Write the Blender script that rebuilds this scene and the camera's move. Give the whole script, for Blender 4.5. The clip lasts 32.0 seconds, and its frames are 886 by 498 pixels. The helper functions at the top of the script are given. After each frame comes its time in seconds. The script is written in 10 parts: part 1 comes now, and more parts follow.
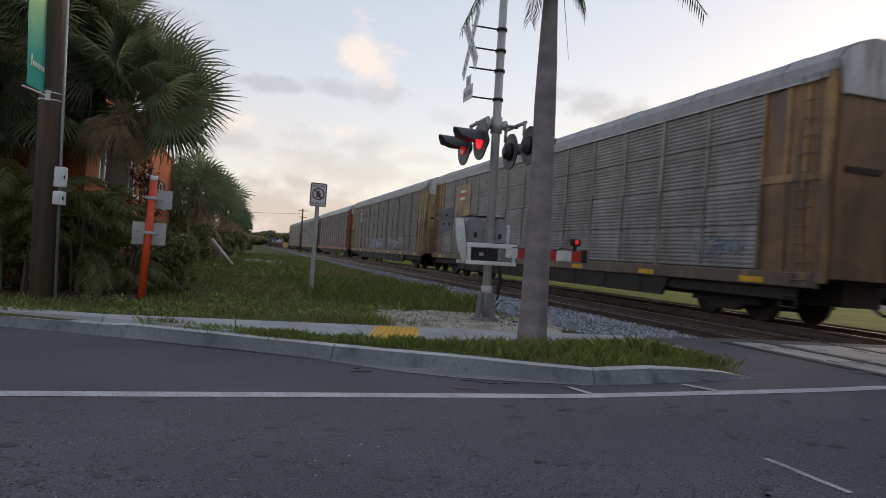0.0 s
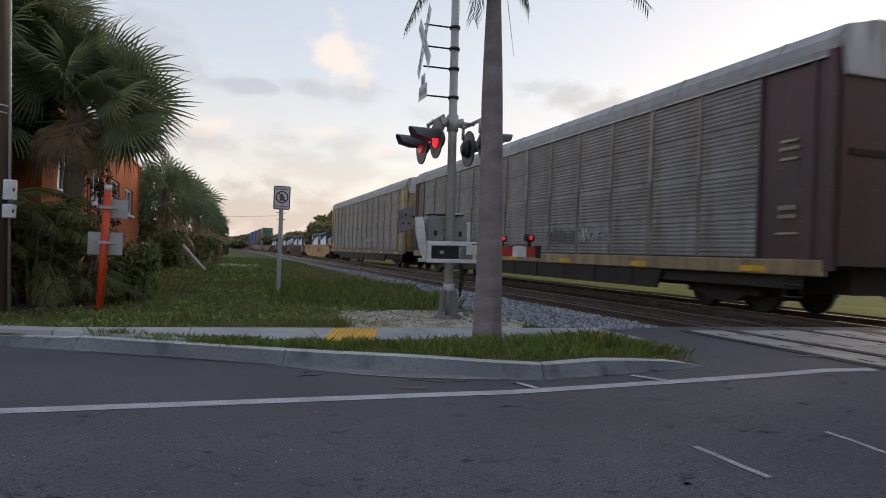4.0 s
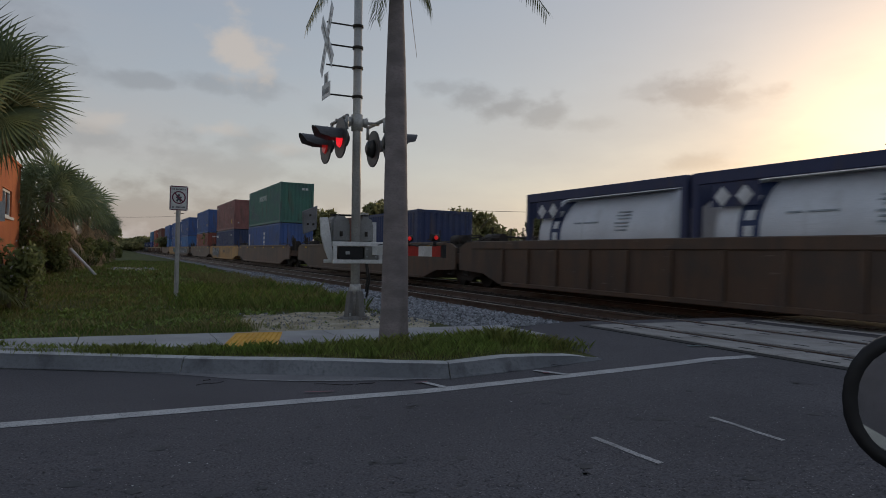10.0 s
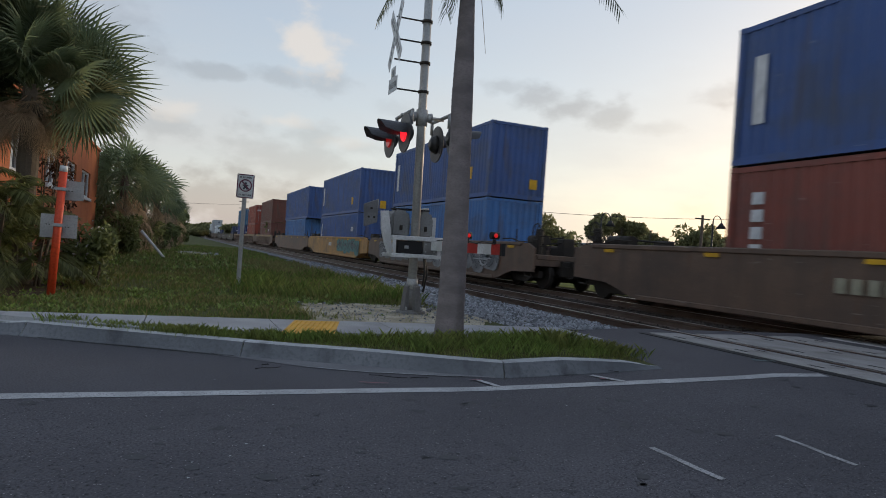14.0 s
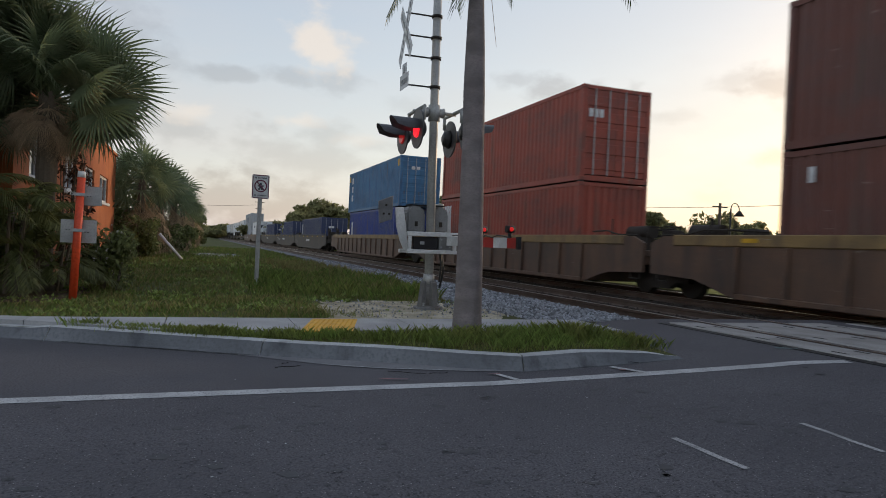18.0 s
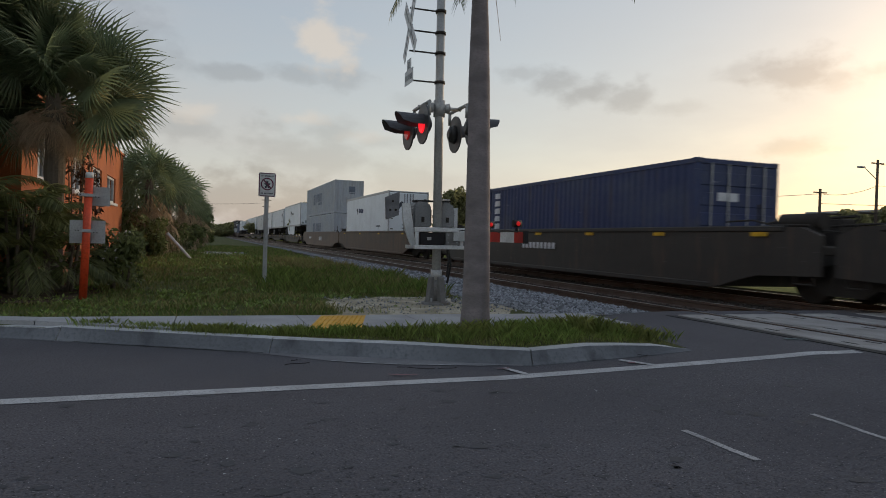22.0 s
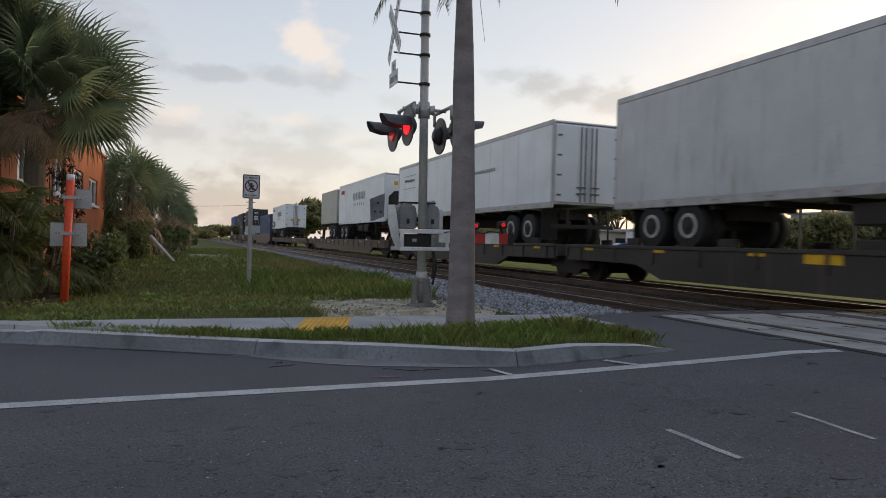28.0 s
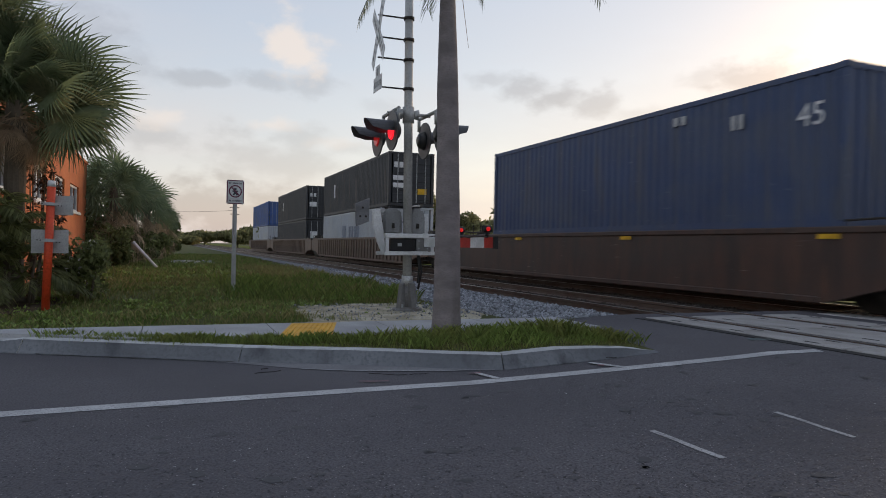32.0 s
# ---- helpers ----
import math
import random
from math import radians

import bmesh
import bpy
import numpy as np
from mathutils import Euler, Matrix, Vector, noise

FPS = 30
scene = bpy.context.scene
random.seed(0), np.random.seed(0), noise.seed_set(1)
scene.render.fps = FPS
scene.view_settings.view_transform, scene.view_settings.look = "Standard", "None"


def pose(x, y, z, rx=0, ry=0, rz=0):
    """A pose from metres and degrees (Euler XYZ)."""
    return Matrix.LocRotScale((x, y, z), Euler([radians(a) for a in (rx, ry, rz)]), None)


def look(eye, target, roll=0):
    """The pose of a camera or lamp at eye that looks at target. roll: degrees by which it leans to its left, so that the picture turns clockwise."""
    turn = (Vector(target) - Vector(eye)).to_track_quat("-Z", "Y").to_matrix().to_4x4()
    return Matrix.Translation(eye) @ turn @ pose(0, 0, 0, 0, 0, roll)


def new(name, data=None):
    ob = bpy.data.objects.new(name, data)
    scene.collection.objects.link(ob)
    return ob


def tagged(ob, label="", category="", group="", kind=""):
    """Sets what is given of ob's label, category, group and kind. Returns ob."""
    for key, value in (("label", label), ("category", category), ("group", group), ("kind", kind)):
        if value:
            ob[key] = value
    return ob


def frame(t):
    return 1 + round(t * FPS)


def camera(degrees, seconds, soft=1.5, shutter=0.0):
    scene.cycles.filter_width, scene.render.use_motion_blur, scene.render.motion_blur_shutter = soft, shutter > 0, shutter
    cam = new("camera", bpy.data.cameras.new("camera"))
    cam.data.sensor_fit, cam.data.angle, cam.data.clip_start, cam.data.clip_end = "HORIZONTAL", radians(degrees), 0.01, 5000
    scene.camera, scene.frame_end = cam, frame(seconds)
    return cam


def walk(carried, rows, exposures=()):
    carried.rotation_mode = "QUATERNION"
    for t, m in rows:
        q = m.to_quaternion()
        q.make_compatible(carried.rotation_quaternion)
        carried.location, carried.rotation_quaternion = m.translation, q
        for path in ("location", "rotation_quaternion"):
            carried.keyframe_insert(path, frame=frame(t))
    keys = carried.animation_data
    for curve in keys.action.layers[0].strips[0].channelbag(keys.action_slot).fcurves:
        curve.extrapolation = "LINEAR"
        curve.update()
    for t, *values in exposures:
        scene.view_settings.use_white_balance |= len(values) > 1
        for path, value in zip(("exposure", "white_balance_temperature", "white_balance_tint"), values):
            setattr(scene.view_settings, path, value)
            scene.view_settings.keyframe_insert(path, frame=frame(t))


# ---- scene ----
EXPOSURES = [(0.0, 1.25, 7050, 16), (4.0, 1.29, 7050, 16), (6.5, 0.9, 6900, 14), (7.0, 0.64, 7150, 14), (8.0, 0.53, 7000, 14), (9.0, 0.53, 6950, 13), (10.0, 0.4, 6750, 12), (11.0, 0.53, 6750, 12), (12.0, 1.07, 6560, 10), (14.0, 0.97, 6600, 10), (15.0, 0.99, 6650, 10), (17.0, 1.12, 6900, 11), (18.0, 1.08, 6900, 11), (19.0, 1.06, 6750, 10), (20.0, 0.85, 6600, 8), (21.0, 0.61, 6900, 10), (22.0, 0.73, 6950, 10), (23.0, 0.79, 6900, 10), (24.0, 0.85, 6550, 10), (25.0, 1.24, 6650, 11), (28.0, 1.15, 7050, 14), (29.0, 1.05, 6950, 15), (30.0, 1.0, 6950, 15), (31.0, 0.45, 7000, 15), (32.0, 1.09, 6850, 14)]
cam = camera(66.39, 32.0, soft=0.95, shutter=0.18)
EYE = 1.20
# seconds, yaw, pitch, roll, and the small shift of the eye
ROWS = [
    (0, -16.79, 0.59, 4.22, -0.336, 0.100, -0.048),
    (0.5, -16.66, 0.59, 3.69, -0.249, 0.025, -0.031),
    (1, -17.32, 0.57, 4.14, -0.206, 0.002, -0.022),
    (1.5, -18.19, 0.61, 4.93, -0.104, 0.007, -0.007),
    (2, -18.19, 0.85, 4.29, 0.011, 0.034, -0.003),
    (2.5, -17.16, 0.10, 4.32, 0.004, 0.026, -0.006),
    (3, -16.92, -0.09, 3.93, -0.004, -0.001, -0.001),
    (3.5, -17.84, 0.28, 2.95, 0.010, 0.010, -0.001),
    (4, -18.28, 0.40, 2.18, -0.006, -0.031, 0.004),
    (4.5, -18.98, 0.23, 1.85, 0.002, -0.003, 0.004),
    (6.5, -19.78, 0.72, 2.37, -0.003, -0.008, 0.004),
    (7, -20.68, 1.05, 2.56, 0.000, -0.019, 0.003),
    (7.5, -22.69, 1.27, 2.79, -0.012, -0.031, 0.007),
    (8, -23.41, 1.17, 2.49, -0.003, -0.033, 0.005),
    (8.5, -23.82, 0.84, 2.56, 0.005, -0.025, 0.004),
    (9, -23.09, 0.69, 2.38, 0.006, -0.018, 0.006),
    (9.5, -23.68, 0.69, 1.70, 0.009, -0.031, 0.009),
    (10, -26.07, 0.56, 1.36, 0.016, -0.041, 0.020),
    (10.5, -23.88, 0.69, 2.91, -0.013, 0.022, 0.007),
    (11, -20.49, 0.05, 3.08, 0.002, 0.030, -0.002),
    (11.5, -19.47, -0.07, 3.63, -0.013, 0.008, 0.007),
    (12, -19.60, 0.16, 3.56, -0.008, -0.008, 0.001),
    (12.5, -20.19, 0.18, 3.10, -0.009, -0.010, 0.003),
    (13, -20.95, 0.29, 3.25, -0.012, -0.008, 0.004),
    (13.5, -21.10, 0.38, 3.54, -0.009, -0.016, 0.008),
    (14, -21.32, 0.19, 4.12, 0.000, 0.011, 0.002),
    (14.5, -21.05, 0.07, 3.69, -0.002, 0.000, -0.002),
    (15, -21.00, -0.13, 2.48, -0.002, -0.002, -0.001),
    (15.5, -20.52, -0.21, 2.86, 0.002, 0.006, -0.003),
    (17.5, -20.02, -0.19, 2.60, -0.001, -0.001, -0.004),
    (18, -20.01, -0.28, 2.62, 0.002, 0.015, -0.001),
    (18.5, -20.10, -0.30, 2.48, -0.008, 0.008, -0.005),
    (19, -20.13, -0.28, 2.56, -0.004, 0.011, -0.003),
    (19.5, -20.35, -0.38, 2.29, -0.004, 0.009, -0.000),
    (20, -20.44, -0.43, 2.54, 0.002, 0.012, -0.004),
    (20.5, -20.34, -0.40, 2.51, -0.002, 0.013, -0.001),
    (21, -20.04, -0.43, 2.34, 0.002, 0.022, -0.002),
    (21.5, -19.56, -0.60, 2.15, 0.002, 0.014, -0.001),
    (22, -19.44, -0.70, 1.81, -0.002, 0.012, -0.000),
    (22.5, -19.26, -0.85, 1.78, 0.010, 0.025, -0.004),
    (23, -19.38, -0.87, 1.74, 0.000, 0.017, -0.004),
    (23.5, -19.54, -0.74, 1.92, -0.002, 0.008, -0.003),
    (24, -19.75, -0.68, 1.76, 0.000, 0.010, -0.003),
    (24.5, -19.96, -0.73, 1.87, 0.002, 0.012, -0.002),
    (25, -19.89, -0.75, 1.78, 0.001, 0.021, 0.000),
    (25.5, -19.79, -0.78, 1.69, 0.003, 0.015, -0.000),
    (27.5, -20.51, -0.62, 1.50, 0.005, 0.011, 0.001),
    (28, -20.65, -0.52, 1.62, 0.003, 0.008, -0.002),
    (28.5, -21.04, -0.40, 1.62, 0.002, 0.009, -0.002),
    (29, -21.11, -0.32, 1.52, 0.001, 0.003, 0.002),
    (29.5, -21.25, -0.24, 1.66, 0.005, 0.005, -0.004),
    (30, -21.35, -0.19, 1.66, 0.003, 0.007, -0.003),
    (30.5, -21.35, -0.11, 1.52, 0.005, 0.005, -0.004),
    (31, -21.37, -0.06, 1.59, 0.001, 0.005, 0.002),
    (31.5, -21.45, -0.06, 1.48, 0.005, 0.001, -0.001),
    (32, -21.88, -0.14, 1.21, -0.003, -0.010, 0.000),
]


def eye_pose(yaw, pitch, roll, x, y, z):
    eye = Vector((x, y, EYE + z))
    a, b = radians(yaw), radians(pitch)
    return look(eye, eye + Vector((-math.sin(a) * math.cos(b), math.cos(a) * math.cos(b), math.sin(b))), roll)


walk(cam, [(t, eye_pose(*row)) for t, *row in ROWS], EXPOSURES)

# ---- light ----
SUN_AZIMUTH, SUN_HEIGHT = 68.0, 7.0


def sky_world():
    world = bpy.data.worlds.new("sky")
    scene.world = world
    world.use_nodes = True
    nt = world.node_tree
    n, k = nt.nodes, nt.links
    n.clear()
    out, bg = n.new("ShaderNodeOutputWorld"), n.new("ShaderNodeBackground")
    bg.inputs["Strength"].default_value = 0.15
    k.new(bg.outputs[0], out.inputs[0])
    sky = n.new("ShaderNodeTexSky")
    sky.sky_type, sky.sun_disc = "NISHITA", False
    sky.sun_elevation, sky.sun_rotation = radians(SUN_HEIGHT), radians(SUN_AZIMUTH)
    sky.air_density, sky.dust_density, sky.ozone_density = 1.0, 1.0, 1.4
    co = n.new("ShaderNodeTexCoord")

    def op(kind, a, b=None, c=None):
        m = n.new("ShaderNodeMath")
        m.operation = kind
        for i, v in enumerate((a, b, c)):
            if v is None:
                continue
            if isinstance(v, (int, float)):
                m.inputs[i].default_value = v
            else:
                k.new(v, m.inputs[i])
        return m.outputs[0]

    def noise_at(scale, detail, stretch=(1, 1, 1)):
        mp = n.new("ShaderNodeMapping")
        mp.inputs["Scale"].default_value = stretch
        k.new(co.outputs["Generated"], mp.inputs[0])
        t = n.new("ShaderNodeTexNoise")
        t.inputs["Scale"].default_value, t.inputs["Detail"].default_value = scale, detail
        t.inputs["Roughness"].default_value = 0.55
        k.new(mp.outputs[0], t.inputs[0])
        return t.outputs[0]

    fine, broad = noise_at(19, 7, (1, 1, 1.7)), noise_at(3.2, 5, (1, 1, 3.2))
    edge = op("MULTIPLY", op("SUBTRACT", fine, 0.5), 2.6)
    sep = n.new("ShaderNodeSeparateXYZ")
    k.new(co.outputs["Generated"], sep.inputs[0])
    # a veil of thin cloud that thickens towards the horizon
    low = op("SMOOTH_MIN", op("MAXIMUM", op("SUBTRACT", 1.0, op("MULTIPLY", sep.outputs["Z"], 2.4)), 0.0), 1.0, 0.2)
    veil = op("MULTIPLY", low, op("SMOOTH_MIN", op("MAXIMUM", op("MULTIPLY", op("SUBTRACT", broad, 0.40), 4.0), 0.0), 1.0, 0.3))

    def bank(azimuth, height, wide, tall, thick):
        a, b = radians(azimuth), radians(height)
        d = Vector((math.sin(a) * math.cos(b), math.cos(a) * math.cos(b), math.sin(b)))
        right = Vector((math.cos(a), -math.sin(a), 0))
        up = right.cross(d)
        if up.z < 0:
            up = -up

        def along(v, size):
            dot = n.new("ShaderNodeVectorMath")
            dot.operation = "DOT_PRODUCT"
            k.new(co.outputs["Generated"], dot.inputs[0])
            dot.inputs[1].default_value = v
            return op("DIVIDE", op("SUBTRACT", dot.outputs["Value"], d.dot(v)), math.sin(radians(size)))

        front = n.new("ShaderNodeVectorMath")
        front.operation = "DOT_PRODUCT"
        k.new(co.outputs["Generated"], front.inputs[0])
        front.inputs[1].default_value = d
        r = op("SQRT", op("ADD", op("POWER", along(right, wide), 2.0), op("POWER", along(up, tall), 2.0)))
        r = op("SUBTRACT", r, edge)
        m = n.new("ShaderNodeMapRange")
        m.interpolation_type = "SMOOTHSTEP"
        m.inputs["From Min"].default_value, m.inputs["From Max"].default_value = 1.25, 0.25
        m.inputs["To Max"].default_value = thick
        k.new(r, m.inputs["Value"])
        return op("MULTIPLY", m.outputs[0], op("GREATER_THAN", front.outputs["Value"], 0.3))

    def total(banks):
        v = None
        for b in banks:
            v = bank(*b) if v is None else op("MAXIMUM", v, bank(*b))
        return v

    grey = total(GREY_CLOUDS)
    white = total(WHITE_CLOUDS)

    def blend(a, b, fac):
        m = n.new("ShaderNodeMix")
        m.data_type = "RGBA"
        for s, v in ((6, a), (7, b)):
            if isinstance(v, tuple):
                m.inputs[s].default_value = (*v, 1)
            else:
                k.new(v, m.inputs[s])
        k.new(fac, m.inputs[0])
        return m.outputs[2]

    def times(a, c):
        m = n.new("ShaderNodeMix")
        m.data_type, m.blend_type = "RGBA", "MULTIPLY"
        m.inputs[0].default_value = 1
        k.new(a, m.inputs[6])
        m.inputs[7].default_value = (*c, 1)
        return m.outputs[2]

    clear = n.new("ShaderNodeMix")
    clear.data_type = "RGBA"
    clear.inputs[0].default_value = THIN_CLOUD
    k.new(times(sky.outputs[0], SKY_TINT), clear.inputs[6])
    clear.inputs[7].default_value = (*HIGH_CLOUD, 1)
    toward = n.new("ShaderNodeVectorMath")
    toward.operation = "DOT_PRODUCT"
    k.new(co.outputs["Generated"], toward.inputs[0])
    a, b = radians(SUN_AZIMUTH), radians(SUN_HEIGHT)
    toward.inputs[1].default_value = (math.sin(a) * math.cos(b), math.cos(a) * math.cos(b), math.sin(b))
    warmth = op("MULTIPLY", op("POWER", op("MAXIMUM", toward.outputs["Value"], 0.0), 7.0), 0.8)
    base = blend(clear.outputs[2], blend(HAZE, WARM_HAZE, warmth), HAZE_NODE(n, k, op, sep))
    col = blend(base, VEIL, op("MULTIPLY", veil, 0.5))
    col = blend(col, times(base, (0.70, 0.67, 0.66)), grey)
    col = blend(col, WHITE_LIT, white)
    k.new(col, bg.inputs["Color"])


def HAZE_NODE(n, k, op, sep):
    # the pale band of moist air low over the ground
    return op("MULTIPLY", op("POWER", op("MAXIMUM", op("SUBTRACT", 1.0, op("MULTIPLY", op("ABSOLUTE", sep.outputs["Z"]), 1.6)), 0.0), 3.0), 0.55)


# the whole sky lies under a thin high cloud, with a hazy band low down
SKY_TINT, HAZE, VEIL, WHITE_LIT = (1.15, 1.0, 0.84), (2.75, 2.62, 2.5), (2.3, 2.19, 2.17), (2.85, 2.62, 2.38)
WARM_HAZE = (3.5, 3.0, 1.95)
THIN_CLOUD, HIGH_CLOUD = 0.58, (1.66, 1.96, 2.62)
# azimuth from the track's way, height, half width, half height, thickness
GREY_CLOUDS = [(25.6, 13.8, 2.2, 0.8, 0.5), (28.6, 13.2, 3.0, 1.2, 0.75), (31.4, 12.5, 3.4, 1.4, 0.85), (34.2, 11.8, 3.0, 1.1, 0.75), (37.4, 11.2, 2.6, 0.7, 0.4),
               (43.0, 13.6, 2.4, 0.8, 0.5), (46.3, 13.2, 3.6, 1.6, 0.85), (49.4, 12.7, 3.0, 0.9, 0.55), (46, 7.7, 2.6, 0.85, 0.6), (41.5, 4.6, 2.0, 0.9, 0.3),
               (2.1, 12.8, 3.2, 0.7, 0.55), (6.5, 13.0, 3.2, 1.0, 0.5), (10.2, 13.0, 2.6, 1.1, 0.45), (8.5, 6.6, 6.5, 2.0, 0.45), (4.6, 9.0, 2.2, 1.0, 0.5), (9.6, 8.6, 3.4, 1.2, 0.45), (-1.5, 8.2, 2.8, 1.3, 0.5),
               (16, 5.0, 6.0, 1.5, 0.35), (-6, 14, 5.0, 3.0, 0.45), (16.5, 11.6, 2.2, 0.8, 0.25), (1, 4.5, 6.0, 1.2, 0.3), (14, 8.0, 3.0, 0.7, 0.3), (2, 2.6, 13.0, 3.2, 0.85)]
WHITE_CLOUDS = [(9.2, 15.8, 2.5, 2.5, 0.7), (-1.0, 9.6, 2.2, 1.1, 0.5), (7.2, 9.6, 2.6, 0.7, 0.45), (12.5, 8.4, 2.4, 0.7, 0.3)]
sky_world()
sun = new("sun", bpy.data.lights.new("sun", "SUN"))
sun.data.energy, sun.data.angle, sun.data.color = 0.9, radians(12), (1.0, 0.82, 0.6)
sun.matrix_world = look((0, 0, 30), (-math.sin(radians(SUN_AZIMUTH)) * 30, -math.cos(radians(SUN_AZIMUTH)) * 30, 30 - 30 * math.tan(radians(SUN_HEIGHT))))

# ---- materials ----


def mat(name, col, rough=0.7, metal=0.0, col2=None, scale=3.0, fine=60.0, mix=0.5, bump=0.1, stretch=(1, 1, 1), vary=0.0, glow=None, per="", dirt=None, dirt_at=(0.52, 0.68), spec=0.4, leafy=0.0, speck=(0.45, 0.85), deep=0.6):
    """A surface: two colours mixed by broad noise, darkened by fine grain, with optional dirt streaks and relief."""
    m = bpy.data.materials.new(name)
    m.use_nodes = True
    nt = m.node_tree
    n, k = nt.nodes, nt.links
    b = n["Principled BSDF"]
    b.inputs["Roughness"].default_value, b.inputs["Metallic"].default_value = rough, metal
    b.inputs["Specular IOR Level"].default_value = spec
    co = n.new("ShaderNodeTexCoord")
    mp = n.new("ShaderNodeMapping")
    mp.inputs["Scale"].default_value = stretch
    k.new(co.outputs["Object"], mp.inputs[0])

    def tex(s, detail=5.0, src=mp):
        t = n.new("ShaderNodeTexNoise")
        t.inputs["Scale"].default_value, t.inputs["Detail"].default_value = s, detail
        k.new(src.outputs[0], t.inputs[0])
        return t.outputs[0]

    def ramp(v, lo, hi):
        r = n.new("ShaderNodeMapRange")
        r.inputs["From Min"].default_value, r.inputs["From Max"].default_value = lo, hi
        k.new(v, r.inputs["Value"])
        return r.outputs[0]

    def mixed(a, c, f, kind="MIX"):
        x = n.new("ShaderNodeMix")
        x.data_type, x.blend_type = "RGBA", kind
        for s, v in ((0, f), (6, a), (7, c)):
            if isinstance(v, tuple):
                x.inputs[s].default_value = (*v, 1)
            elif isinstance(v, float):
                x.inputs[s].default_value = v
            else:
                k.new(v, x.inputs[s])
        return x.outputs[2]

    if col2 is None:
        col2 = tuple(c * 0.72 for c in col)
    grain = tex(fine, 3.0)
    c = mixed(col, col2, ramp(tex(scale), 0.5 - 0.5 * mix + 0.1, 0.5 + 0.5 * mix - 0.1))
    c = mixed(c, tuple(min(1, x * deep) for x in col), ramp(grain, *speck))
    if dirt:
        mp2 = n.new("ShaderNodeMapping")
        mp2.inputs["Scale"].default_value = (1.0, 1.0, 0.16)
        k.new(co.outputs["Object"], mp2.inputs[0])
        c = mixed(c, dirt, ramp(tex(2.6, 6.0, mp2), *dirt_at))
    if vary:
        info = n.new("ShaderNodeNewGeometry" if per == "island" else "ShaderNodeObjectInfo")
        h = n.new("ShaderNodeHueSaturation")
        k.new(ramp(info.outputs["Random Per Island" if per == "island" else "Random"], -0.0, 1.0), h.inputs["Value"])
        r = h.inputs["Value"].links[0].from_node
        r.inputs["To Min"].default_value, r.inputs["To Max"].default_value = 1 - vary, 1 + vary
        k.new(c, h.inputs["Color"])
        c = h.outputs[0]
    k.new(c, b.inputs["Base Color"])
    if bump:
        bp = n.new("ShaderNodeBump")
        bp.inputs["Strength"].default_value, bp.inputs["Distance"].default_value = bump, 0.02
        k.new(grain, bp.inputs["Height"])
        k.new(bp.outputs[0], b.inputs["Normal"])
    if leafy:
        tl, mx = n.new("ShaderNodeBsdfTranslucent"), n.new("ShaderNodeMixShader")
        k.new(c, tl.inputs["Color"])
        mx.inputs[0].default_value = leafy
        k.new(b.outputs[0], mx.inputs[1])
        k.new(tl.outputs[0], mx.inputs[2])
        k.new(mx.outputs[0], n["Material Output"].inputs["Surface"])
    if glow:
        b.inputs["Emission Color"].default_value, b.inputs["Emission Strength"].default_value = (*glow[0], 1), glow[1]
    return m


def glass(name, col, rough=0.05):
    m = bpy.data.materials.new(name)
    m.use_nodes = True
    b = m.node_tree.nodes["Principled BSDF"]
    b.inputs["Base Color"].default_value = (*col, 1)
    b.inputs["Roughness"].default_value, b.inputs["Specular IOR Level"].default_value = rough, 0.8
    return m


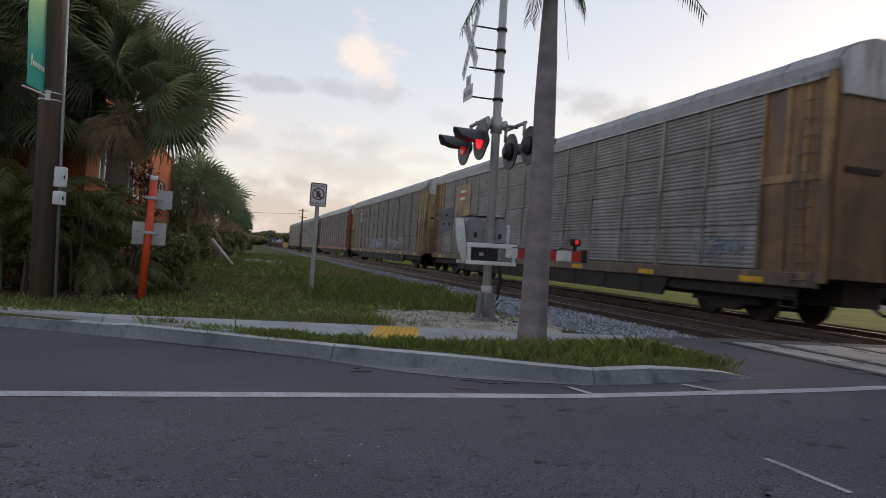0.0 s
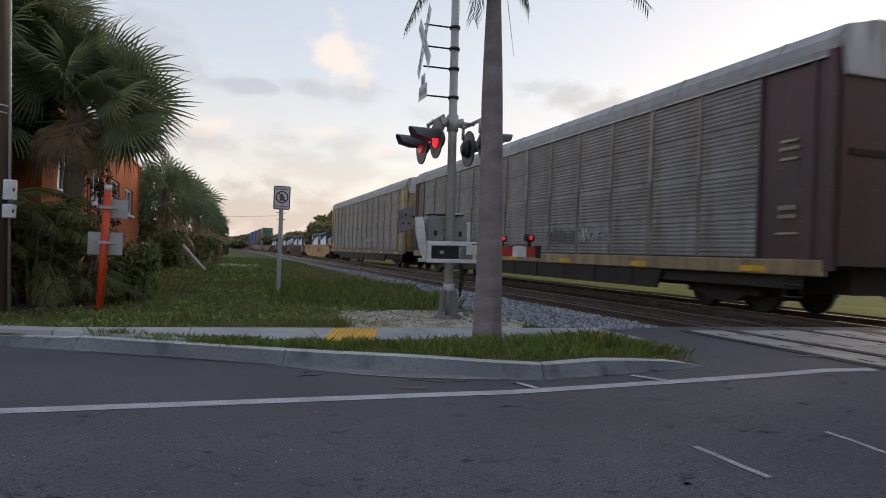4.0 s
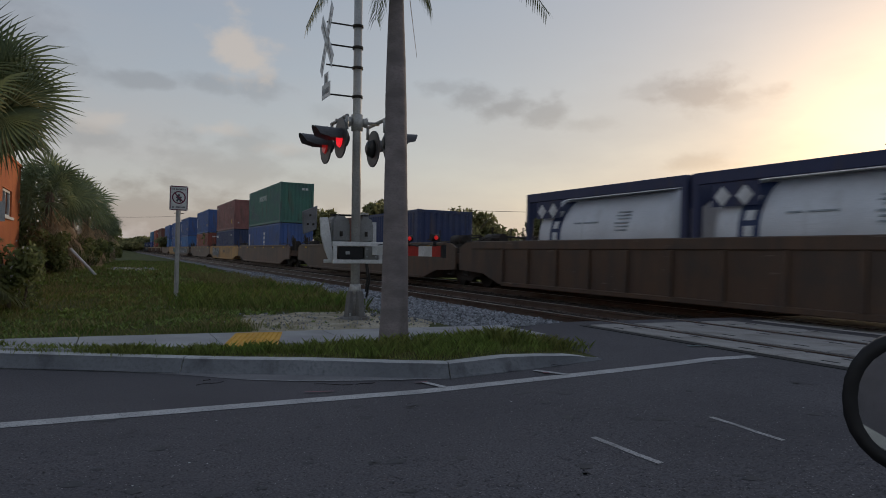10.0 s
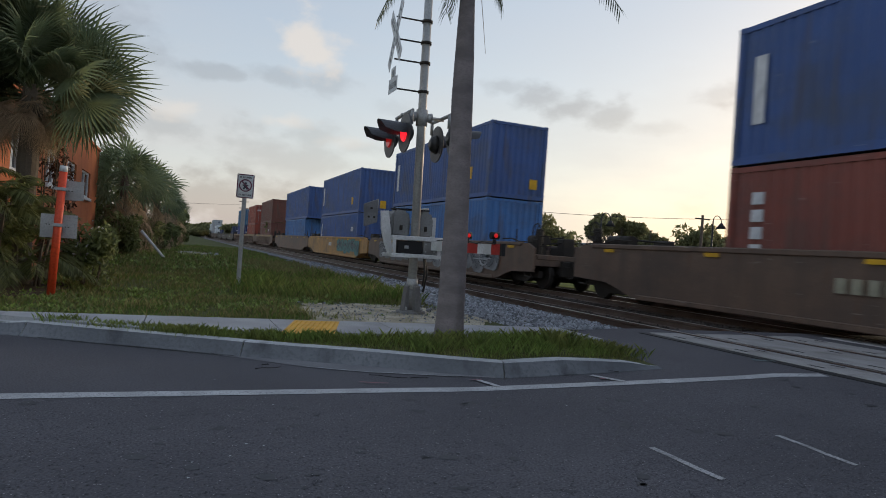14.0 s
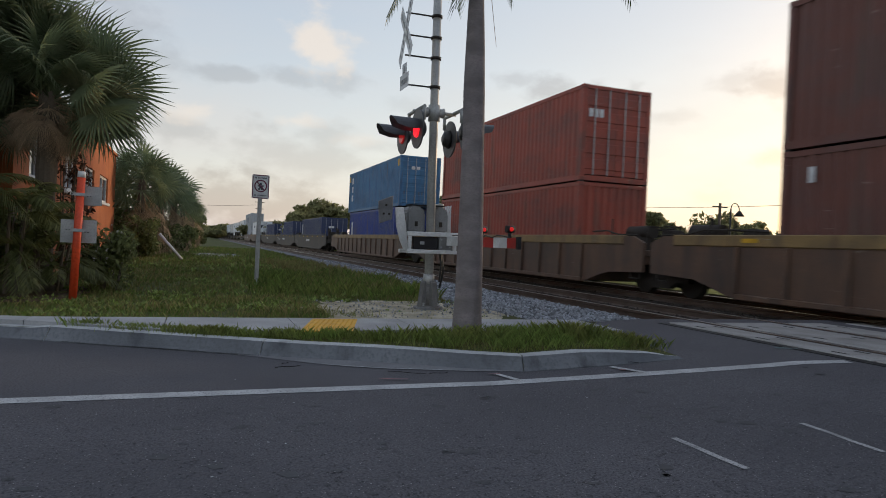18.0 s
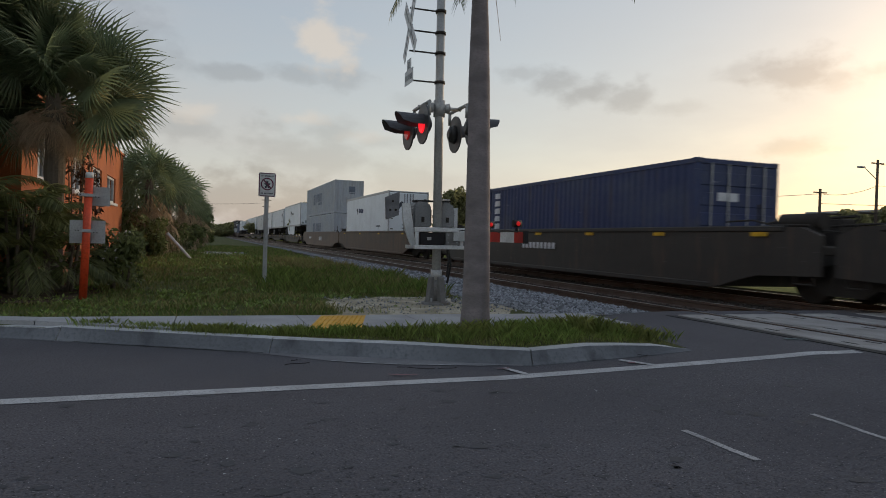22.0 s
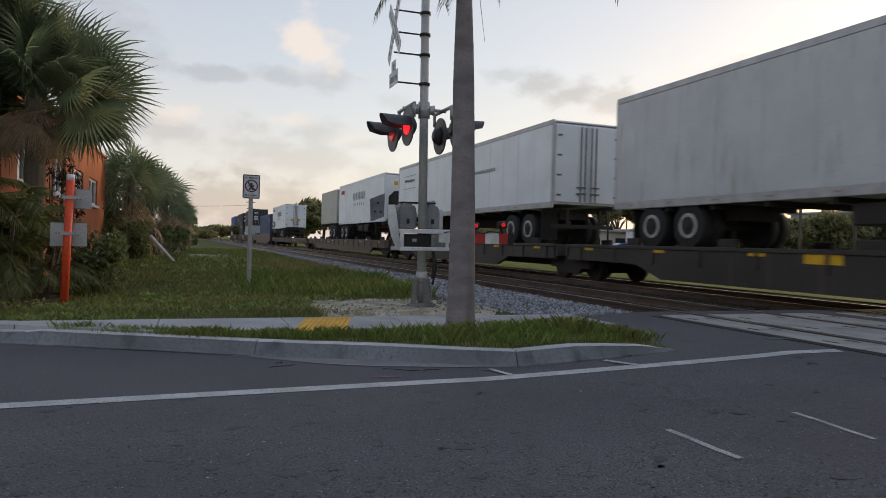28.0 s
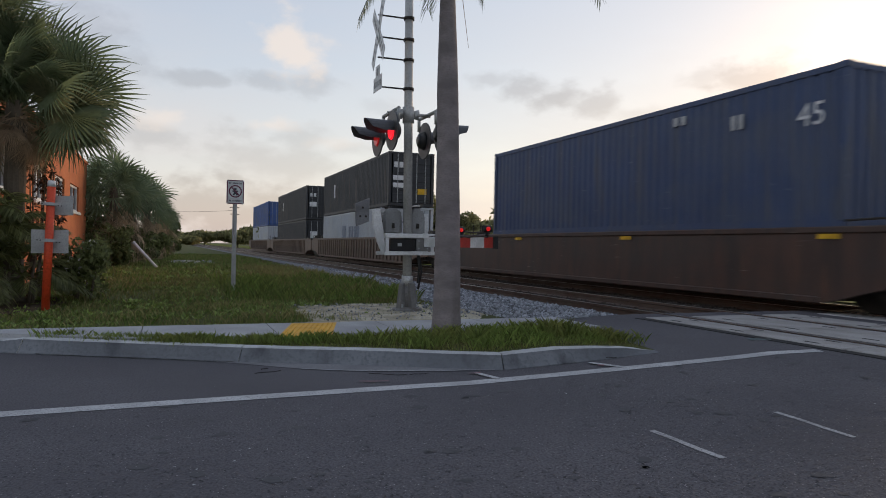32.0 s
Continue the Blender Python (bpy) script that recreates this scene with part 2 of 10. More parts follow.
M = {
    "gutter": mat("gutter_dust", (0.23, 0.228, 0.235), 0.9, col2=(0.15, 0.148, 0.156), scale=1.4, fine=60, mix=0.5, bump=0.3, spec=0.2),
    "asphalt": mat("asphalt", (0.129, 0.123, 0.134), 0.88, col2=(0.093, 0.089, 0.098), scale=0.5, fine=62, speck=(0.43, 0.64), deep=0.56, bump=0.65, spec=0.22, dirt=(0.085, 0.081, 0.088), dirt_at=(0.55, 0.95)),
    "asphalt_pale": mat("asphalt_pale", (0.13, 0.13, 0.135), 0.9, scale=0.7, fine=110, bump=0.3, spec=0.2),
    "line": mat("line_paint", (0.47, 0.47, 0.475), 0.7, col2=(0.36, 0.36, 0.365), scale=3, fine=75, mix=0.4, bump=0.15, speck=(0.52, 0.66), deep=0.4),
    "line_faint": mat("line_paint_thin", (0.42, 0.41, 0.41), 0.75, col2=(0.27, 0.265, 0.265), scale=4, fine=60, mix=0.4, bump=0.15, speck=(0.50, 0.64), deep=0.4),
    "concrete": mat("concrete", (0.40, 0.405, 0.41), 0.9, col2=(0.30, 0.30, 0.305), scale=1.6, fine=70, bump=0.2, spec=0.2, vary=0.06),
    # kerb's front face: a darker base concrete than the top, plus stain streaks
    "kerb_face": mat("kerb_face_dark_stained", (0.19, 0.20, 0.215), 0.9, col2=(0.12, 0.126, 0.138), scale=0.9, fine=26, bump=0.4, spec=0.2, speck=(0.48, 0.78), dirt=(0.055, 0.056, 0.062), dirt_at=(0.52, 0.72)),
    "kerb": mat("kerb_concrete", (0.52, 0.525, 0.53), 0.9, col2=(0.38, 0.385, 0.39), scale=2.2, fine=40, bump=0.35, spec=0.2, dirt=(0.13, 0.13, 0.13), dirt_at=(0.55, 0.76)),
    "crack": mat("crack_shadow_dirt", (0.03, 0.028, 0.028), 0.95, scale=3, fine=30, bump=0.2, spec=0.1),
    "panel": mat("crossing_concrete", (0.390, 0.374, 0.360), 0.85, col2=(0.270, 0.257, 0.243), scale=1.6, fine=50, bump=0.25, spec=0.2, vary=0.1, dirt=(0.150, 0.125, 0.108), dirt_at=(0.56, 0.82)),
    "tactile": mat("tactile_yellow", (0.70, 0.38, 0.05), 0.8, col2=(0.56, 0.30, 0.04), scale=4, fine=60),
    "soil": mat("soil", (0.10, 0.105, 0.04), 0.95, col2=(0.06, 0.07, 0.025), scale=0.35, fine=9, bump=0.5, spec=0.1),
    "verge": mat("verge_grass_blade", (0.21, 0.30, 0.07), 0.65, col2=(0.25, 0.255, 0.08), scale=1.4, fine=8, bump=0.0, vary=0.4, per="island", spec=0.25, leafy=0.4),
    "weed": mat("weed_leaf", (0.22, 0.30, 0.075), 0.6, col2=(0.15, 0.20, 0.05), scale=1.1, fine=8, bump=0.0, vary=0.45, per="island", spec=0.3, leafy=0.35),
    "lawn_far": mat("lawn_far", (0.128, 0.147, 0.021), 0.95, col2=(0.072, 0.095, 0.015), scale=0.5, fine=14, bump=0.4, spec=0.1),
    "sand": mat("sandy_ground", (0.482, 0.435, 0.340), 0.95, col2=(0.302, 0.270, 0.193), scale=2.6, fine=34, mix=0.35, speck=(0.44, 0.68), bump=0.7, spec=0.1),
    "mulch": mat("leaf_litter", (0.10, 0.07, 0.045), 0.95, col2=(0.045, 0.035, 0.025), scale=2.5, fine=26, bump=0.8, spec=0.1),
    "ballast": mat("dark_ballast", (0.05, 0.041, 0.036), 0.95, col2=(0.03, 0.025, 0.022), scale=0.8, fine=16, bump=0.8, spec=0.15),
    "gravel": mat("grey_gravel", (0.22, 0.225, 0.235), 0.9, col2=(0.12, 0.12, 0.125), scale=3, fine=18, bump=0.8, spec=0.15),
    "stone": mat("gravel_stone", (0.27, 0.283, 0.305), 0.9, scale=6, fine=50, bump=0.2, vary=0.6, per="island", spec=0.2),
    "grass": mat("grass_blade", (0.125, 0.20, 0.042), 0.7, col2=(0.165, 0.18, 0.055), scale=0.9, fine=8, bump=0.0, vary=0.4, per="island", spec=0.2, leafy=0.4),
    "kerb_grass": mat("kerb_grass_blade", (0.22, 0.29, 0.06), 0.7, col2=(0.27, 0.265, 0.085), scale=0.9, fine=8, bump=0.0, vary=0.4, per="island", spec=0.2, leafy=0.4),
    "dry_grass": mat("dry_grass_blade", (0.26, 0.24, 0.10), 0.8, scale=0.8, fine=8, bump=0.0, vary=0.35, per="island", spec=0.15, leafy=0.4),
    "rail": mat("rail_steel", (0.16, 0.12, 0.10), 0.55, 0.5, col2=(0.10, 0.065, 0.05), scale=2, fine=40, bump=0.15),
    "rail_head": mat("rail_head", (0.55, 0.53, 0.5), 0.28, 0.9, scale=2, fine=40, bump=0.03),
    "sleeper": mat("weathered_sleeper", (0.07, 0.058, 0.052), 0.95, scale=2, fine=30, bump=0.4, vary=0.2),
    "rubber": mat("rubber_flange", (0.02, 0.02, 0.02), 0.8, scale=2, fine=40),
    "truck": mat("truck_steel", (0.042, 0.035, 0.030), 0.75, 0.2, scale=3, fine=30, bump=0.2),
    "black": mat("black_steel", (0.016, 0.016, 0.018), 0.6, 0.1, scale=3, fine=30),
    "galv": mat("galvanised", (0.42, 0.43, 0.44), 0.45, 0.55, col2=(0.32, 0.33, 0.34), scale=3, fine=40, bump=0.08),
    "white": mat("white_paint", (0.72, 0.73, 0.74), 0.5, col2=(0.62, 0.63, 0.64), scale=2, fine=40, bump=0.03),
    "print_white": mat("print_white", (0.72, 0.73, 0.75), 0.6, scale=3, fine=30, bump=0.0),
    "print_dark": mat("print_dark", (0.05, 0.06, 0.08), 0.6, scale=3, fine=30, bump=0.0),
    "print_navy": mat("print_navy", (0.03, 0.05, 0.13), 0.6, scale=3, fine=30, bump=0.0),
    "print_red": mat("print_red", (0.45, 0.04, 0.04), 0.6, scale=3, fine=30, bump=0.0),
    "print_dim": mat("print_dim", (0.33, 0.24, 0.235), 0.6, scale=3, fine=30, bump=0.0),
    "print_faint": mat("print_faint", (0.30, 0.34, 0.37), 0.6, scale=3, fine=30, bump=0.0),
    "yellow": mat("yellow_plate", (0.75, 0.42, 0.02), 0.6, scale=3, fine=30, bump=0.0),
}


def weathered(m, scuff, rust, grime):
    """Adds pale scuffs, rust runs and a broad grime film to a painted surface."""
    nt = m.node_tree
    n, k = nt.nodes, nt.links
    b = n["Principled BSDF"]
    src = b.inputs["Base Color"].links[0].from_socket
    co = n.new("ShaderNodeTexCoord")

    def layer(src, stretch, scale, lo, hi, col, amount):
        mp, t, r, x = n.new("ShaderNodeMapping"), n.new("ShaderNodeTexNoise"), n.new("ShaderNodeMapRange"), n.new("ShaderNodeMix")
        mp.inputs["Scale"].default_value = stretch
        k.new(co.outputs["Object"], mp.inputs[0])
        t.inputs["Scale"].default_value, t.inputs["Detail"].default_value, t.inputs["Roughness"].default_value = scale, 6.0, 0.62
        k.new(mp.outputs[0], t.inputs[0])
        r.inputs["From Min"].default_value, r.inputs["From Max"].default_value, r.inputs["To Max"].default_value = lo, hi, amount
        k.new(t.outputs[0], r.inputs["Value"])
        x.data_type = "RGBA"
        k.new(r.outputs[0], x.inputs[0])
        k.new(src, x.inputs[6])
        x.inputs[7].default_value = (*col, 1)
        return x.outputs[2]

    if grime:
        src = layer(src, (1, 0.35, 0.8), 1.1, 0.45, 0.72, grime, 0.75)
    if rust:
        src = layer(src, (3, 3, 0.3), 2.2, 0.58, 0.72, rust, 0.8)
    if scuff:
        src = layer(src, (1, 0.5, 5), 3.1, 0.66, 0.74, scuff, 0.6)
    k.new(src, b.inputs["Base Color"])
    return m


def paint(name, col, dirt=(0.09, 0.07, 0.055), at=(0.55, 0.85), rough=0.55, vary=0.05):
    return mat(name, col, rough, 0.0, col2=tuple(c * 0.8 for c in col), scale=0.9, fine=45, mix=0.6, bump=0.05, dirt=dirt, dirt_at=at, vary=vary)


# ---- mesh helpers ----
CACHE = {}


def mesh_of(name, bm):
    me = bpy.data.meshes.new(name)
    bm.to_mesh(me)
    bm.free()
    return me


def box(bm, x0, y0, z0, x1, y1, z1):
    v = [bm.verts.new(p) for p in ((x0, y0, z0), (x1, y0, z0), (x1, y1, z0), (x0, y1, z0), (x0, y0, z1), (x1, y0, z1), (x1, y1, z1), (x0, y1, z1))]
    for q in ((3, 2, 1, 0), (4, 5, 6, 7), (0, 1, 5, 4), (1, 2, 6, 5), (2, 3, 7, 6), (3, 0, 4, 7)):
        bm.faces.new([v[i] for i in q])


def tube(bm, p0, p1, r0, r1=None, seg=12):
    r1 = r0 if r1 is None else r1
    p0, p1 = Vector(p0), Vector(p1)
    q = (p1 - p0).to_track_quat("Z", "Y")
    rings = []
    for p, r in ((p0, r0), (p1, r1)):
        rings.append([bm.verts.new(p + q @ Vector((r * math.cos(2 * math.pi * i / seg), r * math.sin(2 * math.pi * i / seg), 0))) for i in range(seg)])
    for i in range(seg):
        f = bm.faces.new((rings[0][i], rings[0][(i + 1) % seg], rings[1][(i + 1) % seg], rings[1][i]))
        f.smooth = seg > 8
    bm.faces.new(list(reversed(rings[0])))
    bm.faces.new(rings[1])


def prism(bm, outline, axis, a, b):
    """An outline (list of 2D points) pushed along an axis from a to b."""
    def at(p, v):
        return {"x": (v, p[0], p[1]), "y": (p[0], v, p[1]), "z": (p[0], p[1], v)}[axis]
    lo, hi = [bm.verts.new(at(p, a)) for p in outline], [bm.verts.new(at(p, b)) for p in outline]
    n = len(outline)
    for i in range(n):
        bm.faces.new((lo[i], lo[(i + 1) % n], hi[(i + 1) % n], hi[i]))
    bm.faces.new(list(reversed(lo)))
    bm.faces.new(hi)


def bevelled(bm, w, seg=1):
    bmesh.ops.recalc_face_normals(bm, faces=bm.faces[:])
    bmesh.ops.bevel(bm, geom=bm.edges[:], offset=w, segments=seg, affect="EDGES", clamp_overlap=True)
    return bm


def part(name, bm, material, parent, label="", at=None):
    """One mesh under a thing; bm may be a bmesh or a shared mesh."""
    me = bm
    if isinstance(bm, bmesh.types.BMesh):
        bmesh.ops.recalc_face_normals(bm, faces=bm.faces[:])
        me = mesh_of(name, bm)
    ob = new(name, me)
    if not me.materials:
        me.materials.append(material)
    elif me.materials[0] != material:
        ob.material_slots[0].link = "OBJECT"
        ob.material_slots[0].material = material
    ob.parent = parent
    if at is not None:
        ob.matrix_basis = at
    if label:
        ob["label"] = label
    return ob


def shared(key, build):
    """A mesh made once for all alike parts."""
    if key not in CACHE:
        bm = bmesh.new()
        build(bm)
        bmesh.ops.recalc_face_normals(bm, faces=bm.faces[:])
        CACHE[key] = mesh_of(key[0] if isinstance(key, tuple) else key, bm)
    return CACHE[key]


def cube_mesh(x, y, z, bevel=0.0):
    """A shared block centred on its origin."""
    def build(bm):
        box(bm, -x / 2, -y / 2, -z / 2, x / 2, y / 2, z / 2)
        if bevel:
            bevelled(bm, bevel)
    return shared(("block", round(x, 3), round(y, 3), round(z, 3), bevel), build)


def block(name, material, parent, x0, y0, z0, x1, y1, z1, bevel=0.0, label=""):
    return part(name, cube_mesh(abs(x1 - x0), abs(y1 - y0), abs(z1 - z0), bevel), material, parent, label, pose((x0 + x1) / 2, (y0 + y1) / 2, (z0 + z1) / 2))


def empty(name, m, label, category, group=""):
    ob = new(name)
    ob.matrix_basis = m
    return tagged(ob, label, category, group)


def sheet(name, verts, faces, material, kind="structure", label="", category=""):
    me = bpy.data.meshes.new(name)
    me.from_pydata(verts, [], faces)
    me.materials.append(material)
    me.update()
    return tagged(new(name, me), label, category, kind=kind)


def scatter_mesh(name, verts, tris, material, label, category):
    """A great many small pieces in one mesh of kind stuff."""
    me = bpy.data.meshes.new(name)
    verts, tris = np.asarray(verts, np.float32), np.asarray(tris, np.int32)
    me.vertices.add(len(verts))
    me.vertices.foreach_set("co", verts.ravel())
    me.loops.add(tris.size)
    me.loops.foreach_set("vertex_index", tris.ravel())
    me.polygons.add(len(tris))
    me.polygons.foreach_set("loop_start", np.arange(0, tris.size, 3, dtype=np.int32))
    me.update(calc_edges=True)
    me.materials.append(material)
    return tagged(new(name, me), label, category, kind="stuff")

# ---- ground, road, track ----
RAIL_TOP, NEAR_TRACK, FAR_TRACK, HALF_GAUGE = 0.20, 8.22, 11.96, 0.755


def ramp_of(points, x):
    if x <= points[0][0]:
        return points[0][1]
    for (a, p), (b, q) in zip(points, points[1:]):
        if x <= b:
            return p + (q - p) * (x - a) / (b - a)
    return points[-1][1]


RISE = [(2.5, 0.0), (4.1, 0.05), (5.4, 0.11), (6.4, 0.17), (7.0, 0.185), (13.4, 0.185), (16, 0.13), (24, 0.0)]
# the foot of the kerb and the height of its top
KERB_LINE = [(-9.5, 9.5, 0.10), (-6, 9.4, 0.12), (-4, 9.12, 0.12), (-2.9, 8.80, 0.12), (-2.1, 8.49, 0.12), (-1.66, 8.29, 0.122), (-1.48, 8.21, 0.145), (-0.9, 7.86, 0.15), (-0.5, 7.66, 0.15), (0.05, 7.37, 0.15), (0.645, 7.05, 0.15), (1.12, 6.84, 0.15),
             (1.66, 6.62, 0.15), (2.07, 6.42, 0.15), (2.55, 6.15, 0.152), (2.8, 6.01, 0.155), (3.03, 5.88, 0.16), (3.4, 5.90, 0.174), (3.75, 5.93, 0.187), (4.2, 5.95, 0.174), (4.6, 5.97, 0.155), (4.85, 5.99, 0.125), (5.02, 6.0, 0.10)]
KERB = [(-40, 9.6)] + [(x, y) for x, y, z in KERB_LINE]
ROAD_EDGE = KERB + [(5.0, 6.0), (5.5, 8.9), (14.6, 8.9), (14.8, 7.2), (900, 7.2)]


def rise(x):
    return ramp_of(RISE, x)


def edge(x):
    return ramp_of(ROAD_EDGE, x)


def lawn_z(x, y):
    z = 0.125 + 0.03 * noise.noise((x * 0.35, y * 0.35, 0)) + 0.012 * noise.noise((x * 1.7, y * 1.7, 3))
    q = math.hypot((x - 3.15) / 1.55, (y - 10.2) / 1.65)
    if y < 7.7 and 2.6 < x < 5.2:
        z += ramp_of([(2.6, 0), (3.4, 0.03), (3.75, 0.042), (4.2, 0.03), (4.7, 0.0), (5.2, -0.03)], x)
    if q < 1.8:
        k = min(1.0, max(0.0, (1.8 - q) / 0.3))
        z = z * (1 - k) + 0.15 * k
    if 6.2 < x < 14.0 and y > 8:
        z = -0.05
    if x > 14:
        z = 0.10 + 0.03 * noise.noise((x * 0.2, y * 0.2, 7))
    return z


def build_ground():
    xs = [-1500, -500, -200, -90, -50, -30, -20, -14, -10, -8, -6.5] + [-5.5 + 0.5 * i for i in range(25)] + [7.2, 8, 10, 12, 13.9, 14.1, 15, 17, 20, 25, 32, 40, 55, 80, 140, 300, 700, 1500]
    cols = []
    for x in xs:
        k = edge(x) + 0.1
        ys = [-1500, -300, -60, -14, -10.4, -10.3] + [k - 0.03, k] + [k + d for d in (0.3, 0.6, 1, 1.5, 2, 2.5, 3, 3.5, 4, 4.6, 5.2, 6, 7, 8, 9, 10, 12, 14, 17, 20, 24, 30, 38, 50, 70, 100, 160, 300, 700, 1600)]
        cols.append([(x, y, 0.1 if i < 5 else (-0.08 if i < 7 else lawn_z(x, y))) for i, y in enumerate(ys)])
    n = len(cols[0])
    verts = [v for c in cols for v in c]
    faces = [(i * n + j, (i + 1) * n + j, (i + 1) * n + j + 1, i * n + j + 1) for i in range(len(cols) - 1) for j in range(n - 1)]
    sheet("ground", verts, faces, M["soil"], label="grassy level ground with worn earthy spots", category="ground")
    # the asphalt
    rx = sorted(set([-900, -200, -60, -20, -10, 30, 60, 200, 900] + [-6 + 0.5 * i for i in range(60)]))
    verts, faces = [], []
    for x in rx:
        for y in (-10.3, 0.0, 5.0, edge(x) - 0.02 if x < 5.0 else edge(x) + 0.12):
            verts.append((x, y, rise(x)))
    for i in range(len(rx) - 1):
        for j in range(3):
            faces.append((i * 4 + j, i * 4 + 4 + j, i * 4 + 5 + j, i * 4 + 1 + j))
    sheet("road", verts, faces, M["asphalt"], label="worn dark grey asphalt road rising to the crossing", category="road")


build_ground()


def strip(name, pts, width, material, lift=0.004, label="", category="marking"):
    """A flat painted line along points, laid on the road."""
    verts, faces = [], []
    for i, (x, y) in enumerate(pts):
        a = Vector(pts[max(i - 1, 0)])
        b = Vector(pts[min(i + 1, len(pts) - 1)])
        d = (b - a).normalized()
        nrm = Vector((-d.y, d.x)) * width / 2
        for s in (1, -1):
            px, py = x + nrm.x * s, y + nrm.y * s
            verts.append((px, py, rise(px) + lift))
    faces = [(2 * i, 2 * i + 1, 2 * i + 3, 2 * i + 2) for i in range(len(pts) - 1)]
    return sheet(name, verts, faces, material, label=label, category=category)


strip("edge_line", [(-30 + i * 0.5, max(5.30, min(5.40 + 0.03 * (-30 + i * 0.5), 5.465)) - max(0.0, 0.045 * (-34 + i * 0.5))) for i in range(73)] + [(6.5, 5.24)], 0.165, M["line"], label="worn white edge line painted on asphalt")
strip("parking_tick", [(2.78, 5.52), (2.70, 5.84)], 0.06, M["line"], lift=0.011, label="short white tick beside the kerb")
strip("parking_tick", [(4.14, 5.5), (3.98, 5.84)], 0.07, M["line"], lift=0.011, label="short white tick beside the kerb")
strip("pavement_dash", [(2.97, 3.62), (2.975, 3.42), (2.97, 3.2), (2.98, 3.0)], 0.048, M["line_faint"], label="thin white survey dash on asphalt")
strip("pavement_dash", [(4.10, 3.65), (4.085, 3.4), (4.055, 3.2), (4.04, 2.99)], 0.042, M["line_faint"], label="thin white survey dash on asphalt")


M["mark_teal"] = mat("faded_teal_mark", (0.10, 0.17, 0.165), 0.85, col2=(0.12, 0.13, 0.14), scale=6, fine=50, bump=0.1)
M["mark_red"] = mat("faded_red_mark", (0.28, 0.12, 0.13), 0.85, col2=(0.15, 0.11, 0.12), scale=9, fine=50, bump=0.1)
strip("survey_mark", [(6.44, 6.14), (6.56, 6.10), (6.66, 6.02)], 0.10, M["mark_teal"], lift=0.008, label="faded teal survey mark on asphalt")
strip("survey_mark", [(3.98, 5.68), (4.02, 5.64)], 0.05, M["mark_red"], lift=0.014, label="faded red survey mark on asphalt")
strip("survey_mark", [(1.55, 5.76), (1.66, 5.72), (1.80, 5.70)], 0.03, M["mark_red"], lift=0.014, label="faded red survey mark on asphalt")
strip("survey_mark", [(2.62, 5.82), (2.74, 5.80)], 0.03, M["mark_red"], lift=0.014, label="faded red survey mark on asphalt")


